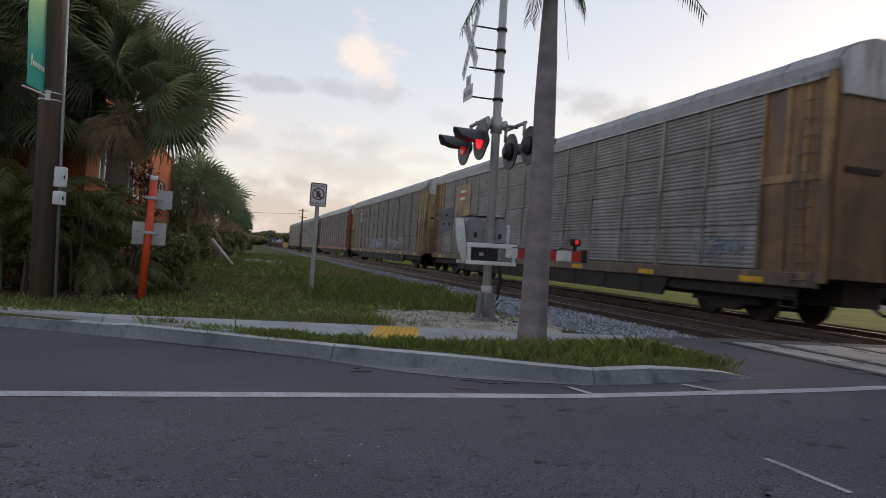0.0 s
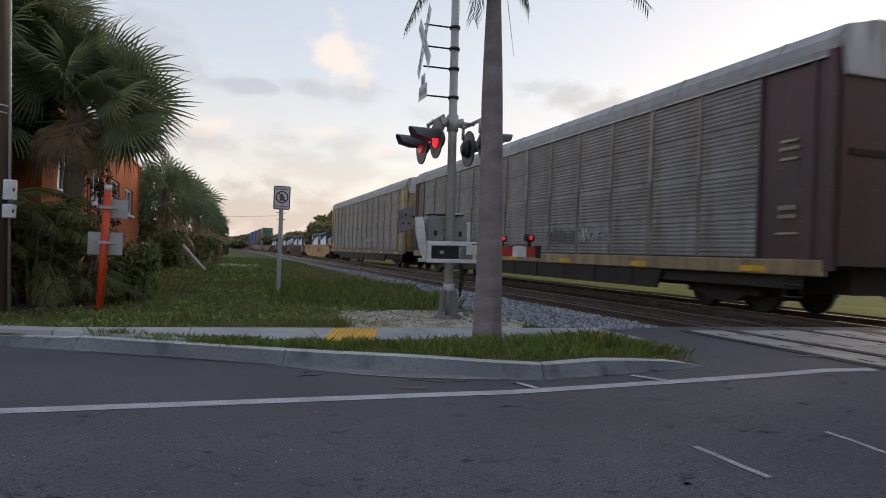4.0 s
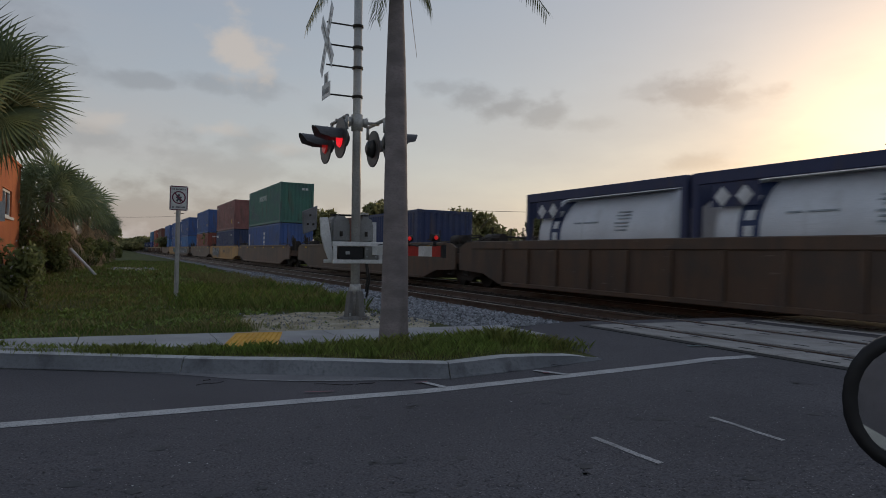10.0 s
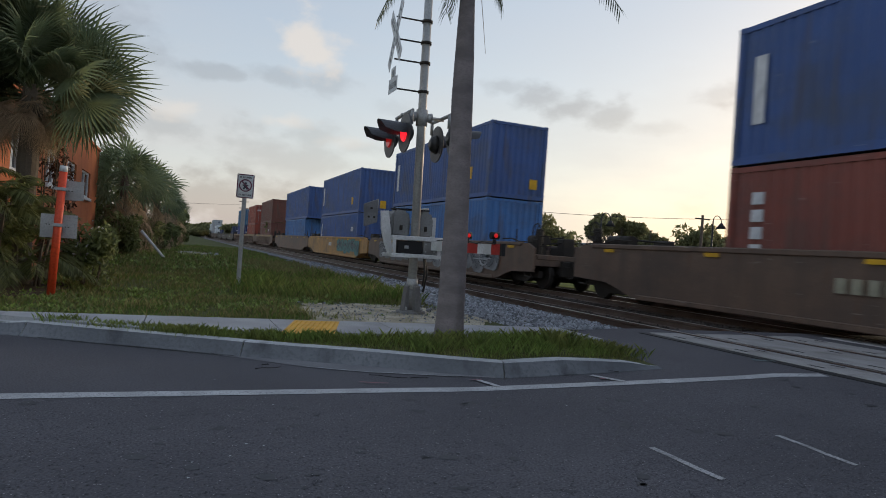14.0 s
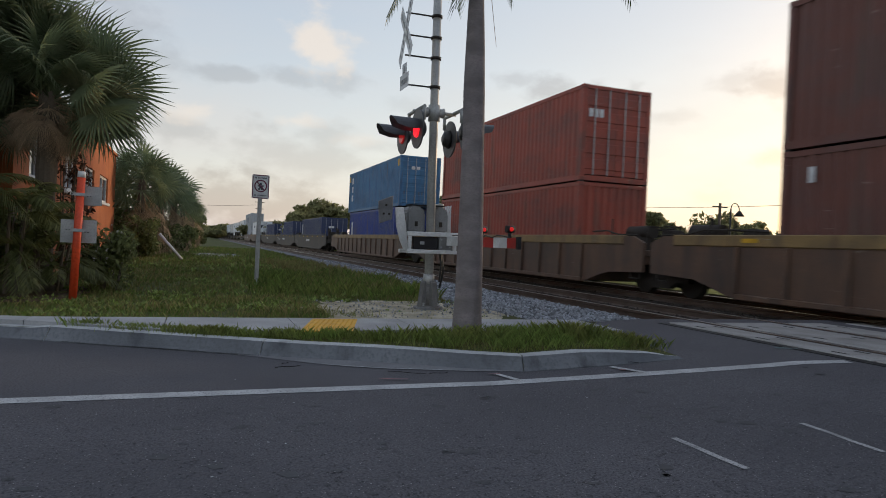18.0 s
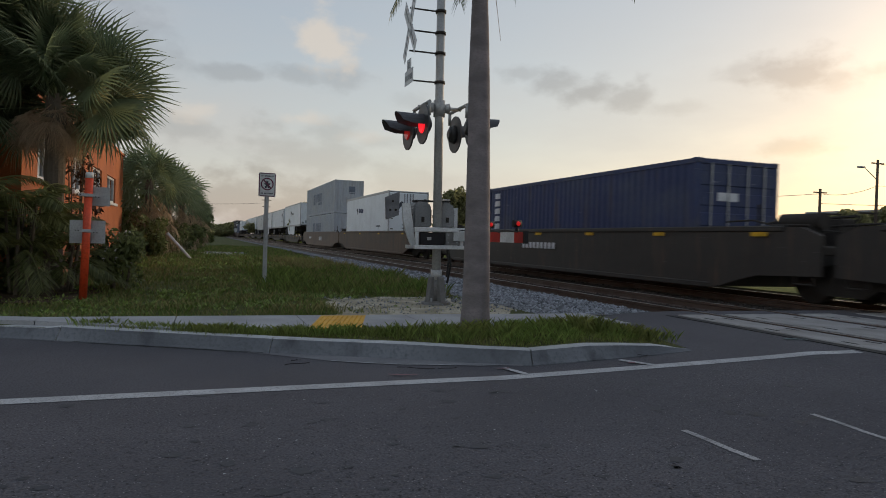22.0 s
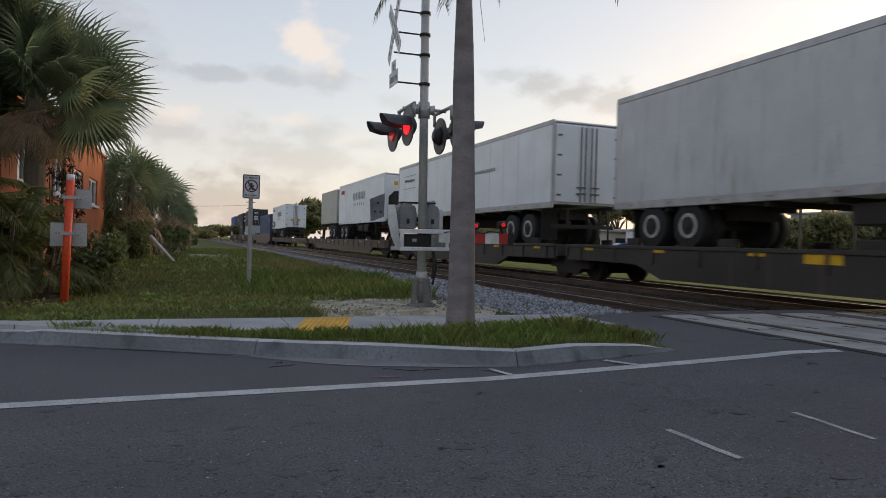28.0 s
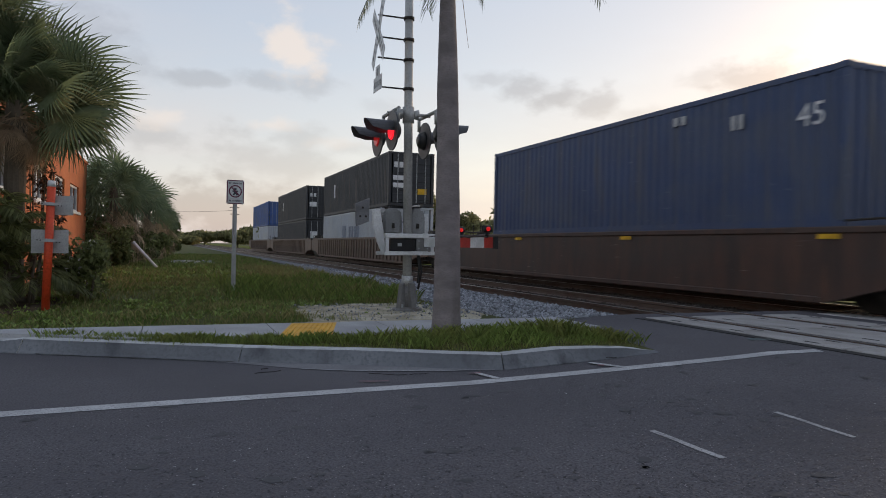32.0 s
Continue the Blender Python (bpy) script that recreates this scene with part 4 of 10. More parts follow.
def well_car(y_near, y_far, paint_mat, style, label, ends="aa", marks=None, y_load=None):
    """A low-slung well unit from y_near to y_far; ends: a for a truck shared with the next unit, c for a coupler end."""
    L = y_far - y_near
    root = ride(empty("well_car", pose(0, 0, 0), label, "railway car", "well cars"), (y_near + y_far) / 2, RAIL_TOP)
    well = L / 2 - 3.0
    W = 1.45
    # side walls with a heavy top chord and sloping shoulders
    for s in (-1, 1):
        bm = bmesh.new()
        x0, x1 = s * W, s * (W - 0.07)
        prism(bm, [(-L / 2 + 0.15, 0.56), (-L / 2 + 1.7, 0.50), (-well - 0.75, 0.36), (-well - 0.3, 0.22), (-well, 0.18), (well, 0.18), (well + 0.3, 0.22), (well + 0.75, 0.36), (L / 2 - 1.7, 0.50), (L / 2 - 0.15, 0.56), (L / 2 - 0.15, 1.30), (L / 2 - 0.6, 1.47), (-L / 2 + 0.6, 1.47), (-L / 2 + 0.15, 1.30)], "x", x0, x1)
        part("side_wall", bm, paint_mat, root)
        block("top_chord", P["w_chord"] if style == "ribbed" and paint_mat is P["w_tan"] else paint_mat, root, s * (W + 0.035), -L / 2 + 1.0, 1.25 if style == "ribbed" else 1.38, s * (W - 0.11), L / 2 - 1.0, 1.5, 0.02)
        block("bottom_chord", paint_mat, root, s * (W + 0.03), -well, 0.16, s * (W - 0.11), well, 0.28, 0.015)
        if style == "ribbed":
            n = int(2 * well / 1.25)
            for i in range(n + 1):
                y = -well + 2 * well * i / n
                part("rib", cube_mesh(0.07, 0.09, 0.97, 0.01), paint_mat, root, at=pose(s * (W + 0.03), y, 0.765))
        if style == "dense":
            n = int(2 * well / 0.62)
            for i in range(n + 1):
                y = -well + 2 * well * i / n
                part("rib", cube_mesh(0.06, 0.16, 1.08, 0.01), paint_mat, root, at=pose(s * (W + 0.03), y, 0.82))
    for k in range(5):
        y = -well + 0.6 + k * (2 * well - 1.2) / 4
        block("cross_beam", M["truck"], root, -W + 0.1, y - 0.25, 0.16, W - 0.1, y + 0.25, 0.24)
    for s, e in ((-1, ends[0]), (1, ends[1])):
        ye = s * L / 2
        yi = s * (well + 0.9)
        block("end_platform", paint_mat, root, -1.3, min(yi, ye - s * 0.2), 0.95, 1.3, max(yi, ye - s * 0.2), 1.12, 0.02)
        block("bulkhead", paint_mat, root, -1.38, yi - s * 0.9 - 0.05, 0.2, 1.38, yi - s * 0.9 + 0.05, 1.3)
        block("end_sill", paint_mat, root, -1.35, ye - s * 0.3 - 0.08, 0.75, 1.35, ye - s * 0.3 + 0.08, 1.12, 0.015)
        for a in (-1.2, 0.75):
            bm = bmesh.new()
            for sx in (a, a + 0.45):
                tube(bm, (sx, ye - s * 0.35, 1.1), (sx, ye - s * 0.35, 1.75), 0.02, 0.02, 6)
            for z in (1.4, 1.72):
                tube(bm, (a, ye - s * 0.35, z), (a + 0.45, ye - s * 0.35, z), 0.018, 0.018, 6)
            part("handrail", bm, M["truck"], root)
        bm = bmesh.new()
        tube(bm, (-0.7, ye - s * 1.25 - 0.5, 1.6), (-0.7, ye - s * 1.25 + 0.5, 1.6), 0.17, 0.17, 14)
        part("air_reservoir", bm, M["truck"], root)
        block("reservoir_cradle", M["truck"], root, -0.8, ye - s * 1.25 - 0.4, 1.1, -0.6, ye - s * 1.25 + 0.4, 1.48)
        b = block("valve_box", M["truck"], root, 0.3, ye - s * 1.5 - 0.22, 1.12, 0.75, ye - s * 1.5 + 0.22, 1.72, 0.03)
        if e == "c":
            bm = bmesh.new()
            for i in range(16):
                p, q = 2 * math.pi * i / 16, 2 * math.pi * (i + 1) / 16
                tube(bm, (-1.15, ye - s * 0.6 + 0.27 * math.cos(p), 1.85 + 0.27 * math.sin(p)), (-1.15, ye - s * 0.6 + 0.27 * math.cos(q), 1.85 + 0.27 * math.sin(q)), 0.02, 0.02, 5)
            for p in (0, 60, 120):
                c, d = 0.27 * math.cos(radians(p)), 0.27 * math.sin(radians(p))
                tube(bm, (-1.15, ye - s * 0.6 - c, 1.85 - d), (-1.15, ye - s * 0.6 + c, 1.85 + d), 0.012, 0.012, 5)
            part("brake_wheel", bm, M["truck"], root)
            block("brake_stand", M["truck"], root, -1.14, ye - s * 0.6 - 0.12, 1.1, -0.95, ye - s * 0.6 + 0.12, 1.95, 0.03)
        if e == "c":
            truck(root, s * (L / 2 - 1.55))
            coupler(root, ye - s * 0.25, s)
        elif s > 0:
            truck(root, ye, 0.88)
    for s, e in ((-1, ends[0]), (1, ends[1])):
        ye = s * L / 2
        # draft sill, platform plates, brake rigging and pipes
        block("draft_sill", M["truck"], root, -0.42, min(ye - s * 0.1, ye - s * 3.4), 0.5, 0.42, max(ye - s * 0.1, ye - s * 3.4), 0.95, 0.02)
        for sx in (-1, 1):
            bm = bmesh.new()
            prism(bm, [(ye - s * 0.45, 0.95), (ye - s * 3.3, 0.95), (ye - s * 3.3, 0.30), (ye - s * 2.75, 0.34), (ye - s * 2.45, 0.72), (ye - s * 0.45, 0.80)], "x", sx * 1.30, sx * 1.24)
            part("gusset_plate", bm, M["truck"], root)
            bm = bmesh.new()
            pr = Vector((sx * 1.36, ye - s * 0.3, 1.12))
            for q in ((1.36, 0.5, 1.50), (1.36, 1.4, 1.52), (1.36, 1.9, 1.62), (1.36, 2.6, 1.60)):
                nx = Vector((sx * q[0], ye - s * q[1], q[2]))
                tube(bm, pr, nx, 0.022, 0.022, 6)
                pr = nx
            part("grab_rail", bm, M["truck"], root)
            bm = bmesh.new()
            for q in (0.35, 0.75):
                tube(bm, (sx * 1.40, ye - s * q, 0.38), (sx * 1.40, ye - s * q, 1.0), 0.018, 0.018, 5)
            for z in (0.39, 0.62, 0.85):
                tube(bm, (sx * 1.40, ye - s * 0.35, z), (sx * 1.40, ye - s * 0.75, z), 0.018, 0.018, 5)
            part("step_ladder", bm, M["truck"], root)
            block("brake_cylinder_box", M["truck"], root, sx * 0.55, ye - s * 2.3 - 0.3, 1.12, sx * 1.1, ye - s * 2.3 + 0.3, 1.42, 0.03)
        bm = bmesh.new()
        for z in (1.55, 1.72):
            tube(bm, (-0.2, ye - s * 0.5, z), (-0.2, ye - s * 2.6, z - 0.1), 0.03, 0.03, 6)
        tube(bm, (0.9, ye - s * 0.4, 1.2), (0.9, ye - s * 0.4, 2.05), 0.03, 0.03, 6)
        tube(bm, (-1.2, ye - s * 1.9, 1.1), (-1.2, ye - s * 1.9, 1.95), 0.025, 0.025, 6)
        part("brake_pipe", bm, M["truck"], root)
        bm = bmesh.new()
        pr = Vector((0.35, ye - s * 0.35, 0.75))
        for q in range(1, 8):
            nx = Vector((0.35, ye - s * (0.35 - 0.13 * q), 0.75 - 0.32 * math.sin(q * math.pi / 8)))
            tube(bm, pr, nx, 0.028, 0.028, 6)
            pr = nx
        part("air_hose", bm, M["rubber"], root)
    for mk in marks or ():
        mk(root, L, 1.5, 2 * W + 0.08)
    return root


def scrawl(bm, cy, cz, w, h, x, thick, r):
    """One fat, crooked spray-paint squiggle: bent strokes laid flat on the wall."""
    kind = r.randrange(4)
    spine = {0: [(-0.9, -0.3), (-0.55, 0.7), (-0.2, -0.6), (0.15, 0.8), (0.5, -0.7), (0.95, 0.4)],
             1: [(-0.9, 0.1), (-0.3, 0.8), (0.35, 0.5), (0.25, -0.45), (-0.4, -0.6), (-0.5, 0.15), (0.4, 0.25), (0.95, -0.2)],
             2: [(-1.0, 0.3), (-0.5, 0.7), (-0.1, 0.35), (0.4, 0.75), (0.6, -0.2), (0.3, -0.7), (1.0, -0.5)],
             3: [(-0.95, -0.7), (-0.7, 0.5), (-0.3, 0.75), (0.0, 0.0), (0.3, -0.75), (0.7, -0.35), (0.9, 0.8)]}[kind]
    pts = [Vector((a * r.uniform(0.7, 1.5) + r.uniform(-0.2, 0.2), b * r.uniform(0.6, 1.1) + r.uniform(-0.15, 0.15))) for a, b in spine]
    if r.random() < 0.5:
        pts = [Vector((-p.x, p.y)) for p in pts]
    thick *= r.uniform(0.5, 1.2)
    line = []
    for i in range(len(pts) - 1):
        p0, p1, p2, p3 = pts[max(i - 1, 0)], pts[i], pts[i + 1], pts[min(i + 2, len(pts) - 1)]
        for k in range(5):
            t = k / 5
            line.append(0.5 * (2 * p1 + (p2 - p0) * t + (2 * p0 - 5 * p1 + 4 * p2 - p3) * t * t + (3 * p1 - p0 - 3 * p2 + p3) * t ** 3))
    line.append(pts[-1])
    prev = None
    for i, p in enumerate(line):
        d = (line[min(i + 1, len(line) - 1)] - line[max(i - 1, 0)]).normalized()
        wide = thick * (0.75 + 0.4 * math.sin(i * 0.55))
        q = [bm.verts.new((x, cy + p.x * w - d.y * wide * a, cz + p.y * h + d.x * wide * a)) for a in (1, -1)]
        if prev:
            bm.faces.new((prev[0], prev[1], q[1], q[0]))
        prev = q


def m_graffiti(y0, y1, mname, seed, z0=0.45, z1=1.35, n=5, fill=None):
    def make(r, L, H, W):
        rr = random.Random(seed)
        step = (y1 - y0) / n
        for i in range(n):
            cy, cz = y0 + step * (i + 0.5), (z0 + z1) / 2 + rr.uniform(-0.12, 0.12) * (z1 - z0)
            w, h = step * rr.uniform(0.40, 0.5), (z1 - z0) / 2 * rr.uniform(0.85, 1.0)
            if fill:
                bm = bmesh.new()
                m, ring = 14, []
                for j in range(m):
                    a = 2 * math.pi * j / m
                    cc, ss = math.cos(a), math.sin(a)
                    ring.append(bm.verts.new((-W / 2 - 0.003, cy + w * 1.25 * rr.uniform(0.85, 1.1) * math.copysign(abs(cc) ** 0.5, cc), cz + h * 1.02 * rr.uniform(0.88, 1.06) * math.copysign(abs(ss) ** 0.5, ss))))
                bm.faces.new(ring)
                part("graffiti_fill", bm, M[fill], r)
            keep = rr.getstate()
            for name, thick, mm, x in (("graffiti_outline", 0.095, "spray_black", 0.006), ("graffiti_stroke", 0.062, mname, 0.009)):
                if name == "graffiti_outline" and mname in ("spray_black", "spray_brown"):
                    continue
                rr.setstate(keep)
                bm = bmesh.new()
                scrawl(bm, cy, cz, w * 1.05, h * 0.85, -W / 2 - x, thick * min(1.0, (z1 - z0)), rr)
                part(name, bm, M[mm], r)
    return make


M["spray_black"] = mat("spray_black", (0.035, 0.034, 0.036), 0.7, scale=2, fine=30, bump=0.0)
M["spray_white"] = mat("spray_white", (0.5, 0.51, 0.52), 0.7, col2=(0.3, 0.31, 0.32), scale=2, fine=30, bump=0.0)
M["spray_grey"] = mat("spray_grey", (0.16, 0.17, 0.18), 0.7, scale=2, fine=30, bump=0.0)
M["spray_teal"] = mat("spray_teal", (0.13, 0.26, 0.24), 0.7, scale=2, fine=30, bump=0.0)
M["spray_blue"] = mat("spray_blue", (0.16, 0.22, 0.30), 0.7, col2=(0.3, 0.34, 0.38), scale=2, fine=30, bump=0.0)


def m_reflectors(n, z=1.33):
    return lambda r, L, H, W: [part("reflector", cube_mesh(0.008, 0.42, 0.085), M["yellow"], r, at=pose(-W / 2 - 0.004, -L / 2 + L * (i + 0.5) / n, z)) and None for i in range(n)]


M["rim"] = mat("dull_rim", (0.46, 0.46, 0.46), 0.5, 0.2, col2=(0.3, 0.29, 0.28), scale=4, fine=30, bump=0.05)
M["bar_steel"] = mat("locking_steel", (0.16, 0.16, 0.165), 0.5, 0.4, scale=4, fine=30, bump=0.05)


def autorack(y_near, length, steel, screen, roof, label, marks=None, lower=0.0):
    root = ride(empty("autorack_car", pose(0, 0, 0), label, "railway car", "autorack cars"), y_near + length / 2, RAIL_TOP)
    L, W = length, 1.56
    z0, z1, zr = 1.15, 5.02 - 0.6 * lower, 5.85 - lower
    n = 13
    end = 1.9
    sill = {P["r_red"]: P["r_red"], P["r_maroon"]: P["r_yellow"], P["r_tan"]: P["rack_sill"], P["r_yellow"]: P["rack_sill"]}[steel]
    post_paint = P["rack_pink"] if steel is P["r_red"] else P["r_yellow"] if steel is P["r_yellow"] else P["rack_post"]
    p = (L - 2 * end) / n
    def screen_mesh(bm):
        """A screen pressed into level ribs, with a flat joint between its sheets."""
        pts = []
        seam = 0.04 if lower < 0.05 else 0.02
        h = (z1 - z0) / 4
        for k in range(4):
            q = (h - 0.06) / 9
            for i in range(9):
                a = z0 + k * h + 0.03 + i * q
                pts += [(0.0, a + 0.08 * q), (0.0, a + 0.48 * q), (0.018, a + 0.6 * q), (0.018, a + 0.96 * q)]
            pts += [(seam, z0 + (k + 1) * h - seam * 0.5), (seam, z0 + (k + 1) * h + seam * 0.5)] if k < 3 else []
        prism(bm, pts + [(0.06, z1), (0.06, z0)], "y", -p / 2 + 0.012, p / 2 - 0.012)
    sm = shared(("screen", round(p, 3), lower), screen_mesh)
    for s in (-1, 1):
        for i in range(n):
            part("screen_panel", sm, screen, root, at=pose(s * (W - 0.02), -L / 2 + end + p * (i + 0.5), 0, 0, 0, 0 if s < 0 else 180))
        for i in range(n + 1):
            wide = (0.12 if i % 2 == 0 else 0.03) if screen in (P["screen_brown"], P["screen_red"]) else 0.12 if i % 4 == 2 else 0.05
            part("post", cube_mesh(0.06, wide, z1 - z0 + 0.1), (post_paint if wide > 0.04 else screen) if 0 < i < n else steel, root, at=pose(s * (W - 0.015), -L / 2 + end + p * i, (z0 + z1) / 2))
        block("side_sill", sill, root, s * (W + 0.02), -L / 2 + 0.3, 0.84, s * (W - 0.14), L / 2 - 0.3, 1.15, 0.02)
        # added dark plates fill the zone of gear and shadow under the car
        bm = bmesh.new()
        prism(bm, [(-L / 2 + 1.2, 0.84), (-L / 2 + 5.0, 0.84), (-L / 2 + 5.3, 0.36), (L / 2 - 5.3, 0.36), (L / 2 - 5.0, 0.84), (L / 2 - 1.2, 0.84)], "x", s * (W - 0.03), s * (W - 0.12))
        part("lower_skirt", bm, M["truck"], root, "dark lower side plate")
        for e in (-1, 1):
            block("end_skirt", M["truck"], root, s * (W - 0.12), e * (L / 2 - 3.1) - 2.2, 0.58, s * (W - 0.2), e * (L / 2 - 3.1) + 2.2, 0.86)
        for i in range(9):
            part("skirt_rib", cube_mesh(0.05, 0.09, 0.44, 0.008), M["truck"], root, at=pose(s * (W - 0.02), -7.6 + 1.9 * i, 0.61))
        for e in (-1, 1):
            bm = bmesh.new()
            for q in (0.0, 0.42):
                tube(bm, (s * (W - 0.02), e * (L / 2 - 0.75 - q), 0.42), (s * (W - 0.02), e * (L / 2 - 0.75 - q), 0.9), 0.016, 0.016, 5)
            for z in (0.43, 0.66):
                tube(bm, (s * (W - 0.02), e * (L / 2 - 0.75), z), (s * (W - 0.02), e * (L / 2 - 1.17), z), 0.02, 0.02, 5)
            part("stirrup_step", bm, M["truck"], root)
        block("gutter_lip", P["roof_white"], root, s * (W + 0.03), -L / 2 + 0.3, z1 - 0.03, s * (W + 0.0), L / 2 - 0.3, z1 + 0.012)
        block("top_plate", roof, root, s * (W + 0.02), -L / 2 + 0.3, z1, s * (W - 0.1), L / 2 - 0.3, z1 + 0.13, 0.01)
        for e in (-1, 1):
            y0, y1 = e * (L / 2 - 0.25), e * (L / 2 - end)
            block("end_panel", P["rack_end"] if steel is P["r_tan"] else steel, root, s * (W - 0.05), min(y0, y1), z0, s * (W - 0.09), max(y0, y1), z1)
            block("corner_post", steel, root, s * W, e * (L / 2 - 0.25) - 0.09, z0 - 0.2, s * (W - 0.16), e * (L / 2 - 0.25) + 0.09, z1 + 0.1, 0.015)
            for q in ((0.75, 1.25) if lower < 0.2 else (0.62,)):
                block("end_stake", steel, root, s * (W + 0.0), e * (L / 2 - q) - 0.06, z0 - 0.1, s * (W - 0.08), e * (L / 2 - q) + 0.06, z1 + 0.05, 0.01)
            if lower > 0.2:
                continue
            block("end_brace", steel, root, s * (W - 0.01), min(y0, y1), 3.0, s * (W - 0.08), max(y0, y1), 3.16)
            bm = bmesh.new()
            for k in range(12):
                z = 1.0 + k * 0.36
                tube(bm, (s * (W + 0.06), e * (L / 2 - 0.4), z), (s * (W + 0.06), e * (L / 2 - 0.85), z), 0.014, 0.014, 5)
            for q in (0.4, 0.85):
                tube(bm, (s * (W + 0.05), e * (L / 2 - q), 0.9), (s * (W + 0.05), e * (L / 2 - q), 5.1), 0.018, 0.018, 5)
            part("ladder", bm, P["rack_sill"], root)
    # curved roof
    arc = [(-W - 0.0, z1 + 0.1), (-W + 0.02, z1 + 0.32), (-W + 0.22, z1 + 0.56), (-W + 0.6, zr - 0.1), (-0.6, zr), (0.6, zr), (W - 0.6, zr - 0.1), (W - 0.22, z1 + 0.56), (W - 0.02, z1 + 0.32), (W, z1 + 0.1)]
    bm = bmesh.new()
    prism(bm, arc, "y", -L / 2 + 0.12, L / 2 - 0.12)
    part("roof", bm, roof, root)
    def rib(bm):
        prism(bm, [(x * 1.006, z + 0.012) for x, z in arc], "y", -0.05, 0.05)
    for i in range(9):
        part("roof_rib", shared(("roof_rib", lower), rib), roof, root, at=pose(0, -L / 2 + L * (i + 0.5) / 9, 0))
    block("core", M["black"], root, -W + 0.12, -L / 2 + 0.5, 1.0, W - 0.12, L / 2 - 0.5, z1 + 0.1)
    for e in (-1, 1):
        for s in (-1, 1):
            d = block("end_door", P["rack_door"] if steel is P["r_tan"] else steel, root, s * 0.02, e * (L / 2 - 0.16) - 0.04, z0 - 0.1, s * (W - 0.18), e * (L / 2 - 0.16) + 0.04, z1 - 0.37, 0.01)
            block("door_bar", M["truck"], d, -0.5, e * 0.05 - 0.02, 0.3, 0.4, e * 0.05 + 0.02, 0.42)
        truck(root, e * (L / 2 - 3.4))
        coupler(root, e * (L / 2 - 0.25), e)
        block("draft_box", M["truck"], root, -0.5, e * (L / 2 - 2.2) - 1.6, 0.5, 0.5, e * (L / 2 - 2.2) + 1.6, 1.05)
        bm = bmesh.new()
        prism(bm, [(-W + 0.19, z1 - 0.36)] + [(x * 0.97, z - 0.03) for x, z in arc[1:-1]] + [(W - 0.19, z1 - 0.36)], "y", e * (L / 2 - 0.1) - 0.045, e * (L / 2 - 0.1) + 0.045)
        part("upper_cap", bm, P["roof_white"], root, "pale grey curved upper end sheet")
    block("centre_sill", M["truck"], root, -0.4, -L / 2 + 0.6, 0.62, 0.4, L / 2 - 0.6, 0.95)
    for i in range(7):
        part("reflector", cube_mesh(0.008, 0.7, 0.12), M["yellow"], root, at=pose(-W - 0.024, -L / 2 + L * (i + 0.5) / 7, 0.95))
    for mk in marks or ():
        mk(root, L, 5.0, 2 * W)
    return root


